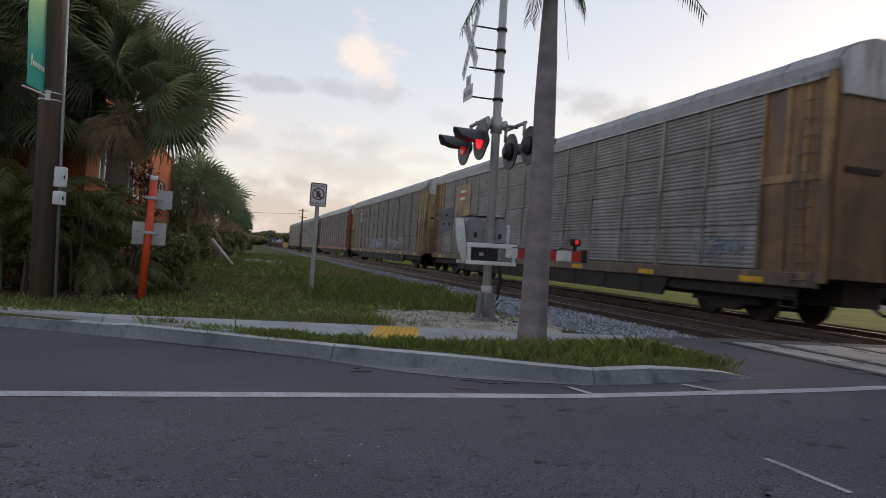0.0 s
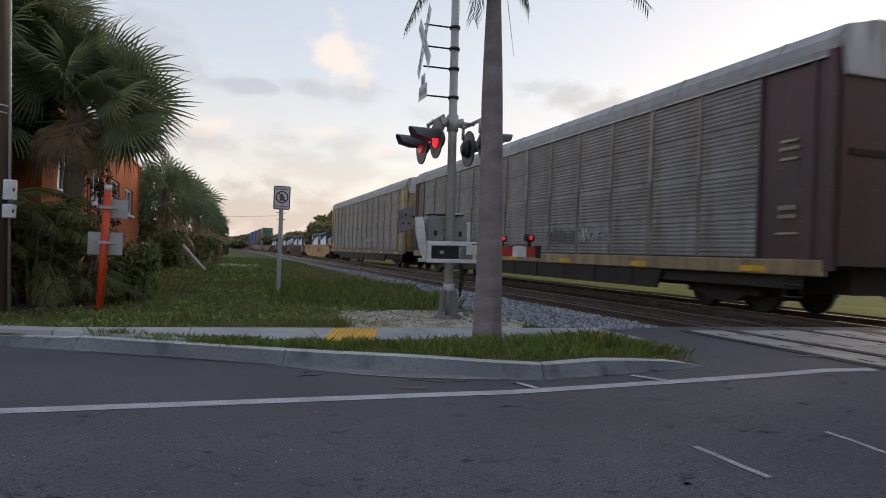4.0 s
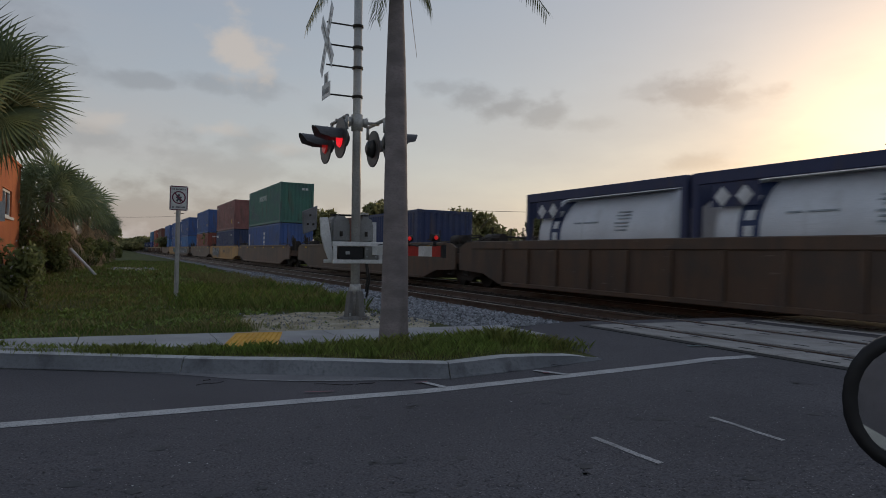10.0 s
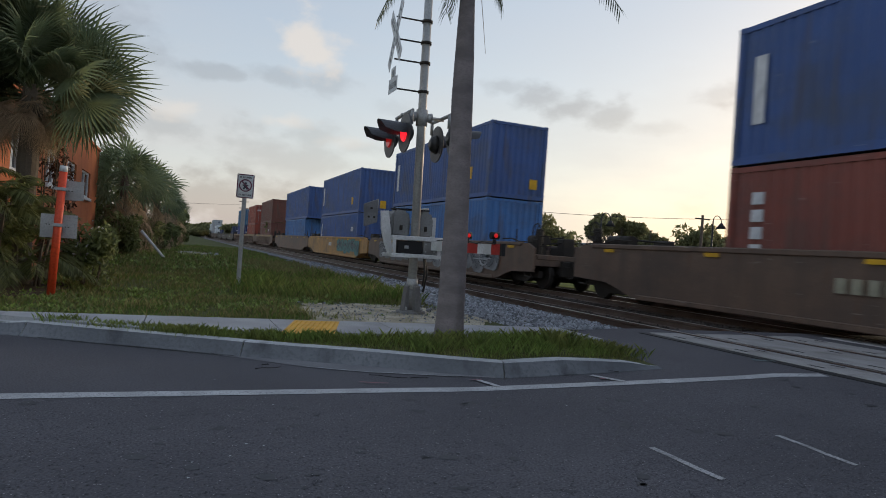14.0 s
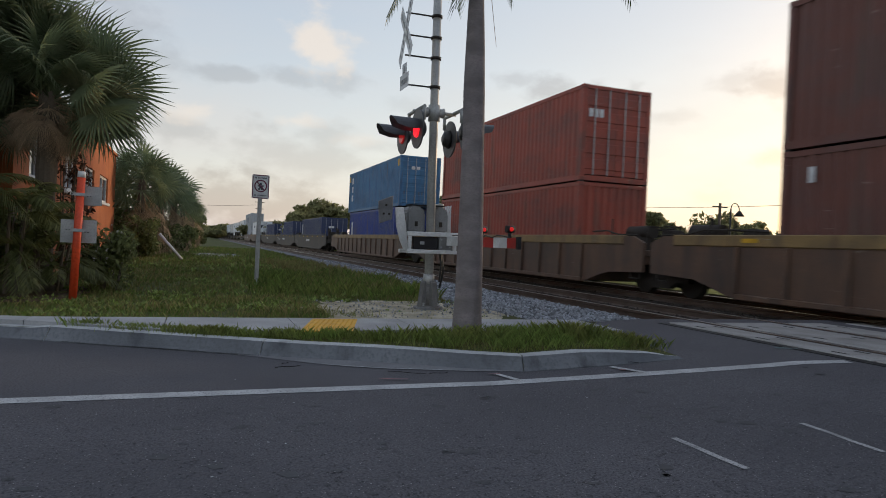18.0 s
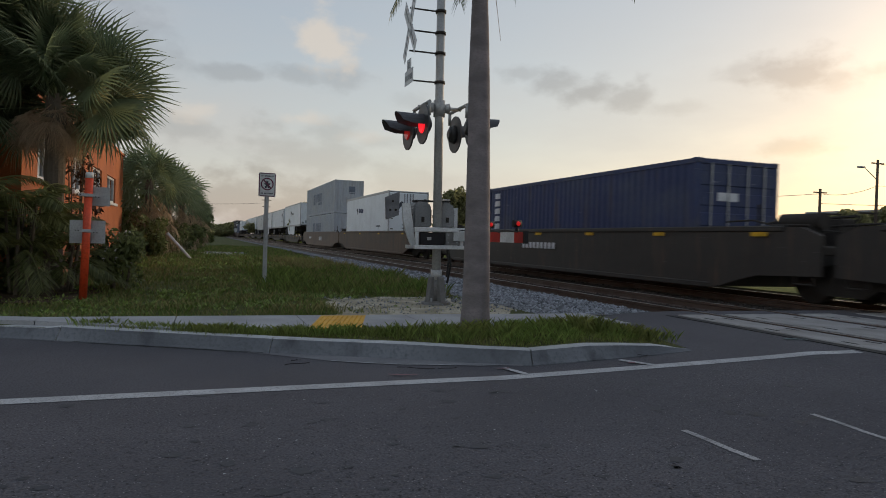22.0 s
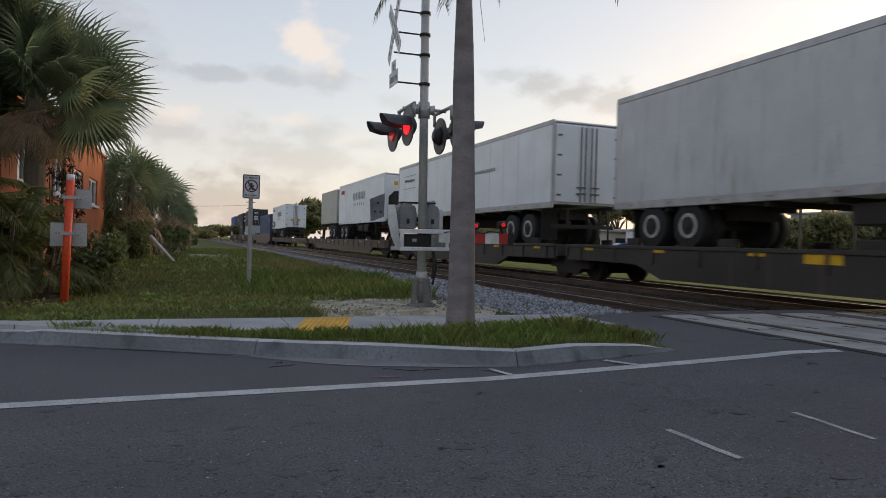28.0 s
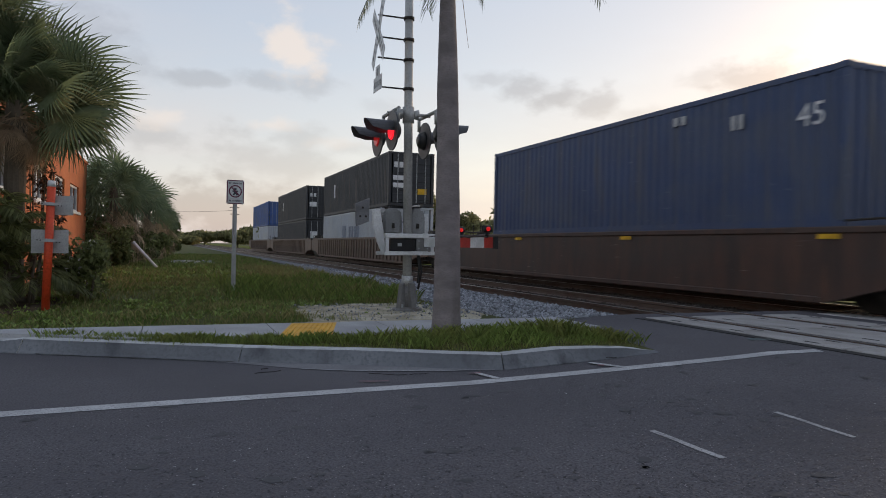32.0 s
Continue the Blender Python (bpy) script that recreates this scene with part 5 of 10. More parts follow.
def tank_container(y_near, z0, label):
    """A six metre tank in a frame of steel bars."""
    L, H, W = 6.06, 2.59, 2.44
    root = ride(empty("tank_container", pose(0, 0, 0), label, "container", "tank containers"), y_near + L / 2, z0)
    bm = bmesh.new()
    prof = [(-2.78, 0.05), (-2.75, 0.6), (-2.66, 0.95), (-2.5, 1.13), (-2.3, 1.18), (2.3, 1.18), (2.5, 1.13), (2.66, 0.95), (2.75, 0.6), (2.78, 0.05)]
    rings = []
    for y, r in prof:
        rings.append([bm.verts.new((r * math.cos(2 * math.pi * i / 32), y, 1.33 + r * math.sin(2 * math.pi * i / 32))) for i in range(32)])
    for a, b in zip(rings, rings[1:]):
        for i in range(32):
            bm.faces.new((a[i], a[(i + 1) % 32], b[(i + 1) % 32], b[i])).smooth = True
    bm.faces.new(rings[0])
    bm.faces.new(rings[-1])
    part("tank", bm, M["tank"], root, "white painted insulated tank")
    for sx in (-1, 1):
        for sy in (-1, 1):
            block("frame_post", M["navy"], root, sx * W / 2, sy * L / 2, 0, sx * (W / 2 - 0.16), sy * (L / 2 - 0.16), H, 0.012)
            if sy > 0:
                block("brace", M["navy"], root, sx * (W / 2 - 0.03), sy * (L / 2 - 0.5), H - 0.72, sx * (W / 2 - 0.05), sy * (L / 2 - 1.6), H - 0.1)
        block("top_bar", M["navy"], root, sx * W / 2, -L / 2 + 0.16, H - 0.24, sx * (W / 2 - 0.1), L / 2 - 0.16, H, 0.01)
        block("bottom_bar", M["navy"], root, sx * W / 2, -L / 2 + 0.16, 0, sx * (W / 2 - 0.1), L / 2 - 0.16, 0.14, 0.01)
    for sy in (-1, 1):
        block("end_bar", M["navy"], root, -W / 2 + 0.16, sy * L / 2, H - 0.14, W / 2 - 0.16, sy * (L / 2 - 0.14), H, 0.01)
        block("end_bar", M["navy"], root, -W / 2 + 0.16, sy * L / 2, 0, W / 2 - 0.16, sy * (L / 2 - 0.14), 0.14, 0.01)
        bm = bmesh.new()
        for a in (-1, 1):
            prism(bm, [(a * 1.1, H - 0.12), (a * 1.1, H - 0.75), (a * 0.1, H - 0.12)], "y", sy * (L / 2 - 0.05), sy * (L / 2 - 0.09))
        part("gusset", bm, M["navy"], root)
    block("walkway", M["galv"], root, -0.85, -2.2, H - 0.1, -0.35, 2.2, H - 0.07)
    def diamond(bm):
        prism(bm, [(0, -0.2), (0.2, 0), (0, 0.2), (-0.2, 0)], "x", -0.004, 0.004)
    for y in (2.27, 1.74):
        part("placard", shared("placard", diamond), M["print_white"], root, at=pose(-W / 2 + 0.022, y, H - 0.52))
        part("placard", shared("placard", diamond), M["print_white"], root, at=pose(0.35 if y > 2 else -0.35, -L / 2 + 0.03, H - 0.45, 0, 0, 90))
    TR, TZ = 1.186, 1.33
    bm = bmesh.new()
    for i in range(13):
        a, b = radians(122 + i * 6.6), radians(128.6 + i * 6.6)
        bm.faces.new([bm.verts.new((TR * math.cos(t), y, TZ + TR * math.sin(t))) for t, y in ((a, 1.42), (a, 1.9), (b, 1.9), (b, 1.42))])
    part("band", bm, M["print_navy"], root)
    def on_tank(z, y, w, h, material):
        q = math.asin((z - TZ) / TR)
        part("lettering", cube_mesh(0.01, w, h), material, root, at=pose(-(TR + 0.004) * math.cos(q), y, z, 0, math.degrees(q), 0))
    for z in (1.38, 1.68, 1.98):
        on_tank(z, 1.66, 0.21, 0.2, M["print_white"])
    for y, z, w in ((0.75, 1.7, 0.3), (0.2, 1.7, 0.55), (-0.95, 1.92, 0.45), (-0.95, 1.84, 0.5), (-1.0, 1.76, 0.42), (-0.95, 1.66, 0.5), (-0.98, 1.57, 0.45), (-0.95, 1.48, 0.4)):
        on_tank(z, y, w, 0.035, M["print_faint"])
    return root


def flat_car(y_near, y_far, paint_mat, label, ends="cc", marks=None, belly=0.27):
    L = y_far - y_near
    root = ride(empty("flat_car", pose(0, 0, 0), label, "railway car", "flat cars"), (y_near + y_far) / 2, RAIL_TOP)
    for s in (-1, 1):
        bm = bmesh.new()
        prism(bm, [(-L / 2 + 0.35, 0.62), (-L / 2 + 3.6, 0.60), (-L / 2 + 4.6, belly), (L / 2 - 4.6, belly), (L / 2 - 3.6, 0.60), (L / 2 - 0.35, 0.62), (L / 2 - 0.35, 1.06), (-L / 2 + 0.35, 1.06)], "x", s * 1.4, s * 1.28)
        part("side_sill", bm, paint_mat, root)
        block("deck_edge", paint_mat, root, s * 1.43, -L / 2 + 0.4, 0.98, s * 1.30, L / 2 - 0.4, 1.07, 0.01)
        for i in range(int(L / 1.6)):
            part("sill_rib", cube_mesh(0.05, 0.07, 0.36, 0.006), paint_mat, root, at=pose(s * 1.41, -L / 2 + 0.9 + i * 1.6, 0.80))
        for i in range(int(L / 3.2)):
            part("chain_box", cube_mesh(0.12, 0.5, 0.2, 0.015), M["truck"], root, at=pose(s * 1.36, -L / 2 + 1.7 + i * 3.2, 1.15))
        block("deck", paint_mat, root, s * 1.28, -L / 2 + 0.35, 0.95, s * 0.35, L / 2 - 0.35, 1.03)
        for i in range(6):
            part("reflector", cube_mesh(0.008, 0.42, 0.09), M["yellow"], root, at=pose(s * 1.404, -L / 2 + L * (i + 0.5) / 6, 0.95))
    block("centre_beam", paint_mat, root, -0.35, -L / 2 + 0.4, 0.5, 0.35, L / 2 - 0.4, 1.04, 0.02)
    for i in range(int(L / 2.2)):
        y = -L / 2 + 1.2 + i * 2.2
        block("cross_bearer", paint_mat, root, -1.27, y - 0.06, 0.68, 1.27, y + 0.06, 0.94)
    for s, e in ((-1, ends[0]), (1, ends[1])):
        block("end_sill", paint_mat, root, -1.4, s * (L / 2 - 0.35) - 0.1, 0.7, 1.4, s * (L / 2 - 0.35) + 0.1, 1.06)
        if e == "c":
            truck(root, s * (L / 2 - 2.0))
            coupler(root, s * (L / 2 - 0.4), s)
        elif s > 0:
            truck(root, L / 2, 0.88)
    for mk in marks or ():
        mk(root, L, 1.05, 2.8)
    return root


def road_wheel():
    def build(bm):
        tube(bm, (-0.14, 0, 0), (0.14, 0, 0), 0.5, 0.5, 24)
    return shared("tyre", build)


def trailer(y_near, length, z_bot, z_top, skin, label, skirt=False, marks=None, axles=True, nose_near=False, reefer=False, doors=False, W=2.59, chassis=False, deck=1.25, axle_in=2.2):
    """A road trailer or boxed chassis on the train; its tail or nose looks along -y."""
    L, H = length, z_top - z_bot
    root = ride(empty("semi_trailer", pose(0, 0, 0), label, "trailer", "trailers"), y_near + L / 2, z_bot)
    bm = bmesh.new()
    box(bm, -W / 2, -L / 2, 0.14, W / 2, L / 2, H - 0.1)
    bevelled(bm, 0.05, 2)
    part("body", bm, skin, root)
    for s in (-1, 1):
        block("top_rail", M["galv"] if not chassis else skin, root, s * (W / 2 + 0.012), -L / 2, H - 0.16, s * (W / 2 - 0.1), L / 2, H, 0.015)
        block("bottom_rail", M["galv"] if not chassis else skin, root, s * (W / 2 + 0.012), -L / 2, 0.0, s * (W / 2 - 0.1), L / 2, 0.2, 0.015)
        seam = shared(("seam", round(H, 2)), lambda bm: box(bm, -0.004, -0.012, 0.2, 0.004, 0.012, H - 0.16))
        for i in range(1, round(L / 1.22)):
            part("seam", seam, skin, root, at=pose(s * (W / 2 + 0.003), -L / 2 + i * L / round(L / 1.22), 0))
        for e in (-1, 1):
            block("corner_trim", M["galv"] if not chassis else skin, root, s * (W / 2 + 0.01), e * L / 2 - 0.06, 0.0, s * (W / 2 - 0.07), e * L / 2 + 0.01 * e, H - 0.02, 0.01)
        for i in range(10):
            part("marker_strip", cube_mesh(0.008, 0.16, 0.04), M["print_dim"], root, at=pose(s * (W / 2 + 0.016), -L / 2 + L * (i + 0.5) / 10, 0.1))
    block("roof", skin, root, -W / 2 + 0.1, -L / 2 + 0.02, H - 0.06, W / 2 - 0.1, L / 2 - 0.02, H - 0.015)
    if doors:
        for s in (-1, 1):
            d = block("door", skin, root, s * 0.02, -L / 2 - 0.035, 0.2, s * (W / 2 - 0.1), -L / 2 + 0.01, H - 0.16, 0.008)
            for k in (-s * 0.50, -s * 0.33):
                part("locking_bar", shared(("locking_bar", round(H, 2)), lambda bm: tube(bm, (0, 0, -H / 2 + 0.2), (0, 0, H / 2 - 0.2), 0.022, 0.022, 6)), M["bar_steel"], d, at=pose(k, -0.05, 0))
            for k in (-0.1, 0.1):
                part("door_latch", cube_mesh(0.34, 0.03, 0.05), M["bar_steel"], d, at=pose(-s * 0.36, -0.06, -H * 0.30 + k))
            for k in range(4):
                part("hinge", cube_mesh(0.16, 0.02, 0.06), M["bar_steel"], d, at=pose(s * 0.45, -0.035, -H / 2 + 0.4 + k * (H - 0.9) / 3))
    if reefer:
        yf = -L / 2
        for x0, x1, z0, z1 in ((-1.02, 1.02, H - 0.98, H - 0.94), (-1.02, 1.02, 0.33, 0.37), (-1.02, -0.98, 0.37, H - 0.98), (0.98, 1.02, 0.37, H - 0.98)):
            block("unit_frame", P["white"], root, x0, yf - 0.04, z0, x1, yf + 0.01, z1)
        def grille(bm):
            prism(bm, [(-0.94, -0.42), (0.94, -0.42), (0.94, 0.22), (0.62, 0.56), (-0.6, 0.56), (-0.94, 0.22)], "y", -0.012, 0.012)
        part("unit_opening", shared("unit_opening", grille), M["black"], root, at=pose(0, yf - 0.025, H - 1.62))
        bm = bmesh.new()
        tube(bm, (-0.42, yf - 0.07, H - 1.55), (-0.42, yf - 0.03, H - 1.55), 0.36, 0.36, 24)
        part("fan_cowl", bm, M["truck"], root)
        bm = bmesh.new()
        tube(bm, (-0.42, yf - 0.09, H - 1.55), (-0.42, yf - 0.06, H - 1.55), 0.11, 0.11, 14)
        part("fan_hub", bm, M["black"], root)
        block("controller", M["white"], root, 0.22, yf - 0.09, H - 1.78, 0.86, yf - 0.03, H - 1.58, 0.01)
        block("display", M["white"], root, 0.06, yf - 0.08, H - 1.5, 0.2, yf - 0.03, H - 1.24, 0.01)
        block("compressor", M["truck"], root, -0.05, yf - 0.11, 0.45, 0.42, yf - 0.02, 0.95, 0.03)
        block("receiver", M["truck"], root, 0.56, yf - 0.1, 0.42, 0.9, yf - 0.02, 0.86, 0.03)
        bm = bmesh.new()
        for x in (0.12, 0.34, 0.5):
            tube(bm, (x, yf - 0.05, 0.5), (x + 0.05, yf - 0.05, H - 1.9), 0.025, 0.025, 6)
        part("pipework", bm, M["galv"], root)
        block("cable_tray", M["galv"], root, -0.82, yf - 0.06, 0.5, -0.3, yf - 0.02, 0.54)
        block("notice", M["yellow"], root, -0.62, yf - 0.014, H - 0.72, -0.38, yf + 0.01, H - 0.48)
        block("badge", M["print_navy"], root, -0.14, yf - 0.014, H - 0.66, 0.14, yf + 0.01, H - 0.56, 0.004)
        for x in (-W / 2 + 0.09, W / 2 - 0.09):
            for z in (0.1, H - 0.06):
                part("corner_casting", cube_mesh(0.18, 0.18, 0.12, 0.01), P["white"], root, at=pose(x, yf + 0.07, z))
        block("nose_cap", M["truck"], root, -0.8, yf - 0.2, -0.28, 0.8, yf + 0.5, -0.02, 0.03)
    # running gear stands on the deck
    zd = deck - z_bot
    if axles:
        tail = -1 if not nose_near else 1
        rear = tail * (L / 2 - axle_in)
        for k in (-0.65, 0.65):
            bm = bmesh.new()
            tube(bm, (-1.1, 0, 0), (1.1, 0, 0), 0.09, 0.09, 8)
            ax = part("axle", bm, M["truck"], root, at=pose(0, rear + k, zd + 0.5))
            for x in (-1.12, -0.8, 0.8, 1.12):
                part("tyre", road_wheel(), M["rubber"], ax, at=pose(x, 0, 0))
            for x in (-1, 1):
                part("rim", shared("rim", lambda bm: tube(bm, (-0.015, 0, 0), (0.012, 0, 0), 0.29, 0.28, 20)), M["rim"], ax, at=pose(x * 1.265, 0, 0))
                part("hub", shared("hub", lambda bm: (tube(bm, (-0.02, 0, 0), (0.02, 0, 0), 0.215, 0.2, 16), tube(bm, (-0.06, 0, 0), (0.07, 0, 0), 0.09, 0.08, 12))), M["truck"], ax, at=pose(x * 1.265, 0, 0))
        block("bogie_frame", M["truck"], root, -0.55, rear - 1.5, -0.32, 0.55, rear + 1.5, 0.0)
        for q in range(int(L / 1.5)):
            block("floor_beam", M["truck"], root, -W / 2 + 0.06, -L / 2 + 0.7 + q * 1.5, -0.1, W / 2 - 0.06, -L / 2 + 0.8 + q * 1.5, 0.02)
        block("spare_rack", M["truck"], root, -1.1, -0.8, -0.5, 1.1, 0.6, -0.1, 0.03)
        block("mud_flap", M["rubber"], root, -1.2, rear + tail * 1.45 - 0.01, zd + 0.15, -0.6, rear + tail * 1.45 + 0.01, 0.0)
        if tail < 0:
            bm = bmesh.new()
            box(bm, -1.15, -L / 2 + 0.1, -0.62, 1.15, -L / 2 + 0.18, -0.5)
            for a in (-0.6, 0.6):
                box(bm, a - 0.05, -L / 2 + 0.1, -0.5, a + 0.05, -L / 2 + 0.18, 0.0)
            part("bumper", bm, M["truck"], root)
        front = -tail * (L / 2 - 3.0)
        for x in (-0.8, 0.8):
            bm = bmesh.new()
            box(bm, x - 0.07, front - 0.07, zd + 0.45, x + 0.07, front + 0.07, 0.0)
            box(bm, x - 0.16, front - 0.16, zd + 0.4, x + 0.16, front + 0.16, zd + 0.46)
            part("landing_leg", bm, M["truck"], root)
        block("landing_brace", M["truck"], root, -0.73, front - 0.05, zd + 0.9, 0.73, front + 0.05, -0.12)
        block("tool_crate", M["truck"], root, -1.15, front + tail * 1.5 - 0.5, -0.55, 1.15, front + tail * 1.5 + 0.5, -0.1, 0.02)
        king = -tail * (L / 2 - 1.1)
        for x in (-0.34, 0.34):
            block("hitch_post", M["truck"], root, x - 0.06, king - 0.09, zd + 0.12, x + 0.06, king + 0.09, -0.14)
            bm = bmesh.new()
            prism(bm, [(king + tail * 0.08, -0.2), (king + tail * 0.08, -0.36), (king + tail * 1.1, zd), (king + tail * 1.28, zd)], "x", x - 0.05, x + 0.05)
            part("hitch_brace", bm, M["truck"], root)
        block("hitch_plate", M["truck"], root, -0.5, king - 0.35, -0.14, 0.5, king + 0.35, -0.02)
        block("hitch_foot", M["truck"], root, -0.5, king - 0.3, zd, 0.5, king + 0.3, zd + 0.12)
    if chassis:
        for x in (-0.45, 0.45):
            block("chassis_beam", M["truck"], root, x - 0.08, -L / 2, -0.34, x + 0.08, L / 2, -0.02)
        for q in range(8):
            block("chassis_bolster", M["truck"], root, -W / 2 + 0.05, -L / 2 + 0.3 + q * (L - 0.8) / 7, -0.22, W / 2 - 0.05, -L / 2 + 0.5 + q * (L - 0.8) / 7, -0.03)
    if skirt:
        for s in (-1, 1):
            bm = bmesh.new()
            prism(bm, [(-L / 2 + 5.2, 0.0), (L / 2 - 3.6, 0.0), (L / 2 - 4.6, zd + 0.12), (-L / 2 + 5.3, zd + 0.12)], "x", s * (W / 2 - 0.02), s * (W / 2 - 0.05))
            part("side_skirt", bm, skin, root)
    for mk in marks or ():
        mk(root, L, H, W + 0.03)
    return root

# ---- train paints ----
M["tank"] = paint("tank_white", (0.66, 0.68, 0.72), dirt=(0.34, 0.34, 0.34), at=(0.58, 0.9), rough=0.4)
M["navy"] = paint("frame_navy", (0.035, 0.045, 0.11))
P = {
    "blue": paint("box_blue", (0.055, 0.115, 0.32)),
    "blue2": paint("box_mid_blue", (0.065, 0.19, 0.46)),
    "blue3": paint("box_worn_blue", (0.06, 0.19, 0.36), dirt=(0.03, 0.09, 0.22), at=(0.5, 0.8)),
    "navy": paint("box_navy", (0.028, 0.045, 0.125)),
    "deepblue": paint("box_deep_blue", (0.02, 0.05, 0.26)),
    "brown": paint("box_brown", (0.17, 0.06, 0.045)),
    "maroon": paint("box_maroon", (0.30, 0.125, 0.12)),
    "red": paint("box_red", (0.36, 0.075, 0.05)),
    "rust": paint("box_rust_red", (0.27, 0.075, 0.055)),
    "green": paint("box_green", (0.06, 0.175, 0.14)),
    "black": paint("box_charcoal", (0.03, 0.033, 0.04)),
    "totegrey": paint("box_pale_grey", (0.42, 0.45, 0.50), dirt=(0.3, 0.31, 0.33)),
    "white": paint("trailer_white", (0.72, 0.77, 0.82), dirt=(0.55, 0.58, 0.60), at=(0.6, 1.0), rough=0.4),
    "white2": paint("trailer_worn_white", (0.56, 0.58, 0.60), dirt=(0.36, 0.36, 0.35), at=(0.55, 0.95), rough=0.45),
    "beige": paint("box_beige", (0.50, 0.50, 0.45), dirt=(0.34, 0.33, 0.30), at=(0.55, 0.95)),
    "w_yellow": paint("car_yellow", (0.50, 0.255, 0.065), dirt=(0.25, 0.14, 0.06), at=(0.48, 0.75)),
    "w_tan": paint("car_tan", (0.165, 0.092, 0.06), dirt=(0.072, 0.047, 0.038), at=(0.42, 0.75)),
    "w_brown": paint("car_brown", (0.125, 0.073, 0.046), dirt=(0.058, 0.041, 0.033), at=(0.42, 0.72)),
    "w_grey": paint("car_grey_brown", (0.165, 0.105, 0.075), dirt=(0.085, 0.06, 0.047), at=(0.45, 0.8)),
    "w_dark": paint("car_black", (0.042, 0.037, 0.033), dirt=(0.075, 0.055, 0.04), at=(0.55, 0.9)),
    "w_chord": paint("chord_ochre", (0.30, 0.19, 0.075), dirt=(0.14, 0.09, 0.05), at=(0.48, 0.8)),
    "w_rust": paint("car_rust", (0.085, 0.046, 0.034), dirt=(0.038, 0.027, 0.024), at=(0.42, 0.7)),
    "r_tan": paint("rack_tan", (0.40, 0.23, 0.09), dirt=(0.12, 0.085, 0.07), at=(0.42, 0.7)),
    "rack_post": paint("rack_post_grey", (0.34, 0.30, 0.25), dirt=(0.16, 0.14, 0.12), at=(0.45, 0.75)),
    "rack_pink": paint("rack_post_faded_red", (0.22, 0.12, 0.115), dirt=(0.13, 0.10, 0.095), at=(0.42, 0.7)),
    "rack_end": paint("rack_end_brown", (0.30, 0.155, 0.07), dirt=(0.09, 0.065, 0.055), at=(0.42, 0.7)),
    "rack_door": paint("rack_door_brown", (0.24, 0.14, 0.08), dirt=(0.11, 0.07, 0.05), at=(0.44, 0.75)),
    "dullblue": paint("box_dull_blue", (0.045, 0.075, 0.16), dirt=(0.08, 0.085, 0.10), at=(0.5, 0.8)),
    "rack_sill": paint("rack_sill_rusty", (0.15, 0.11, 0.085), dirt=(0.30, 0.19, 0.08), at=(0.56, 0.66)),
    "r_yellow": paint("rack_yellow", (0.42, 0.31, 0.16), dirt=(0.15, 0.11, 0.08), at=(0.42, 0.7)),
    "r_red": paint("rack_red", (0.24, 0.06, 0.055), dirt=(0.10, 0.05, 0.045), at=(0.5, 0.85)),
    "r_maroon": paint("rack_maroon", (0.088, 0.046, 0.05), dirt=(0.05, 0.036, 0.037), at=(0.5, 0.85)),
    "screen": mat("rack_screen", (0.29, 0.285, 0.29), 0.55, 0.25, col2=(0.20, 0.195, 0.19), scale=0.7, fine=30, mix=0.7, bump=0.08, dirt=(0.17, 0.155, 0.14), dirt_at=(0.46, 0.72), vary=0.1),
    "screen_brown": mat("rack_screen_brown", (0.20, 0.185, 0.175), 0.6, 0.2, col2=(0.13, 0.12, 0.115), scale=0.7, fine=30, mix=0.7, bump=0.08, dirt=(0.10, 0.085, 0.075), dirt_at=(0.46, 0.72), vary=0.12),
    "screen_red": mat("rack_screen_dull", (0.27, 0.235, 0.23), 0.6, 0.3, col2=(0.11, 0.09, 0.085), scale=0.7, fine=30, mix=0.7, bump=0.08, dirt=(0.06, 0.045, 0.04), dirt_at=(0.45, 0.7), vary=0.15),
    "roof": paint("rack_roof", (0.33, 0.335, 0.345), dirt=(0.18, 0.17, 0.16), at=(0.45, 0.8)),
    "roof_white": paint("rack_roof_pale", (0.52, 0.53, 0.54), dirt=(0.20, 0.19, 0.18), at=(0.5, 0.7)),
}

RUST, SOOT = (0.11, 0.055, 0.032), (0.05, 0.042, 0.038)
for key in ("w_yellow", "w_tan", "w_brown", "w_grey", "w_rust", "w_chord"):
    weathered(P[key], (0.30, 0.27, 0.23), RUST, SOOT)
for key in ("r_tan", "r_yellow", "rack_end", "rack_door", "rack_sill", "rack_post", "r_red", "r_maroon"):
    weathered(P[key], (0.42, 0.40, 0.36), RUST, SOOT)
for key in ("screen", "screen_brown", "screen_red"):
    weathered(P[key], (0.50, 0.49, 0.48), (0.15, 0.105, 0.08), (0.10, 0.085, 0.078))
weathered(P["w_dark"], (0.16, 0.15, 0.14), (0.10, 0.06, 0.04), (0.022, 0.019, 0.017))
weathered(P["roof"], (0.55, 0.55, 0.55), None, (0.16, 0.155, 0.15))
weathered(P["roof_white"], (0.7, 0.7, 0.7), None, (0.15, 0.145, 0.14))
for key in ("blue", "blue2", "navy", "deepblue", "dullblue", "green"):
    weathered(P[key], (0.30, 0.33, 0.38), None, (0.07, 0.085, 0.12))
for key in ("brown", "maroon", "red", "rust"):
    weathered(P[key], (0.42, 0.30, 0.27), None, (0.10, 0.06, 0.055))
weathered(P["blue3"], (0.35, 0.40, 0.45), (0.12, 0.09, 0.07), (0.04, 0.09, 0.17))
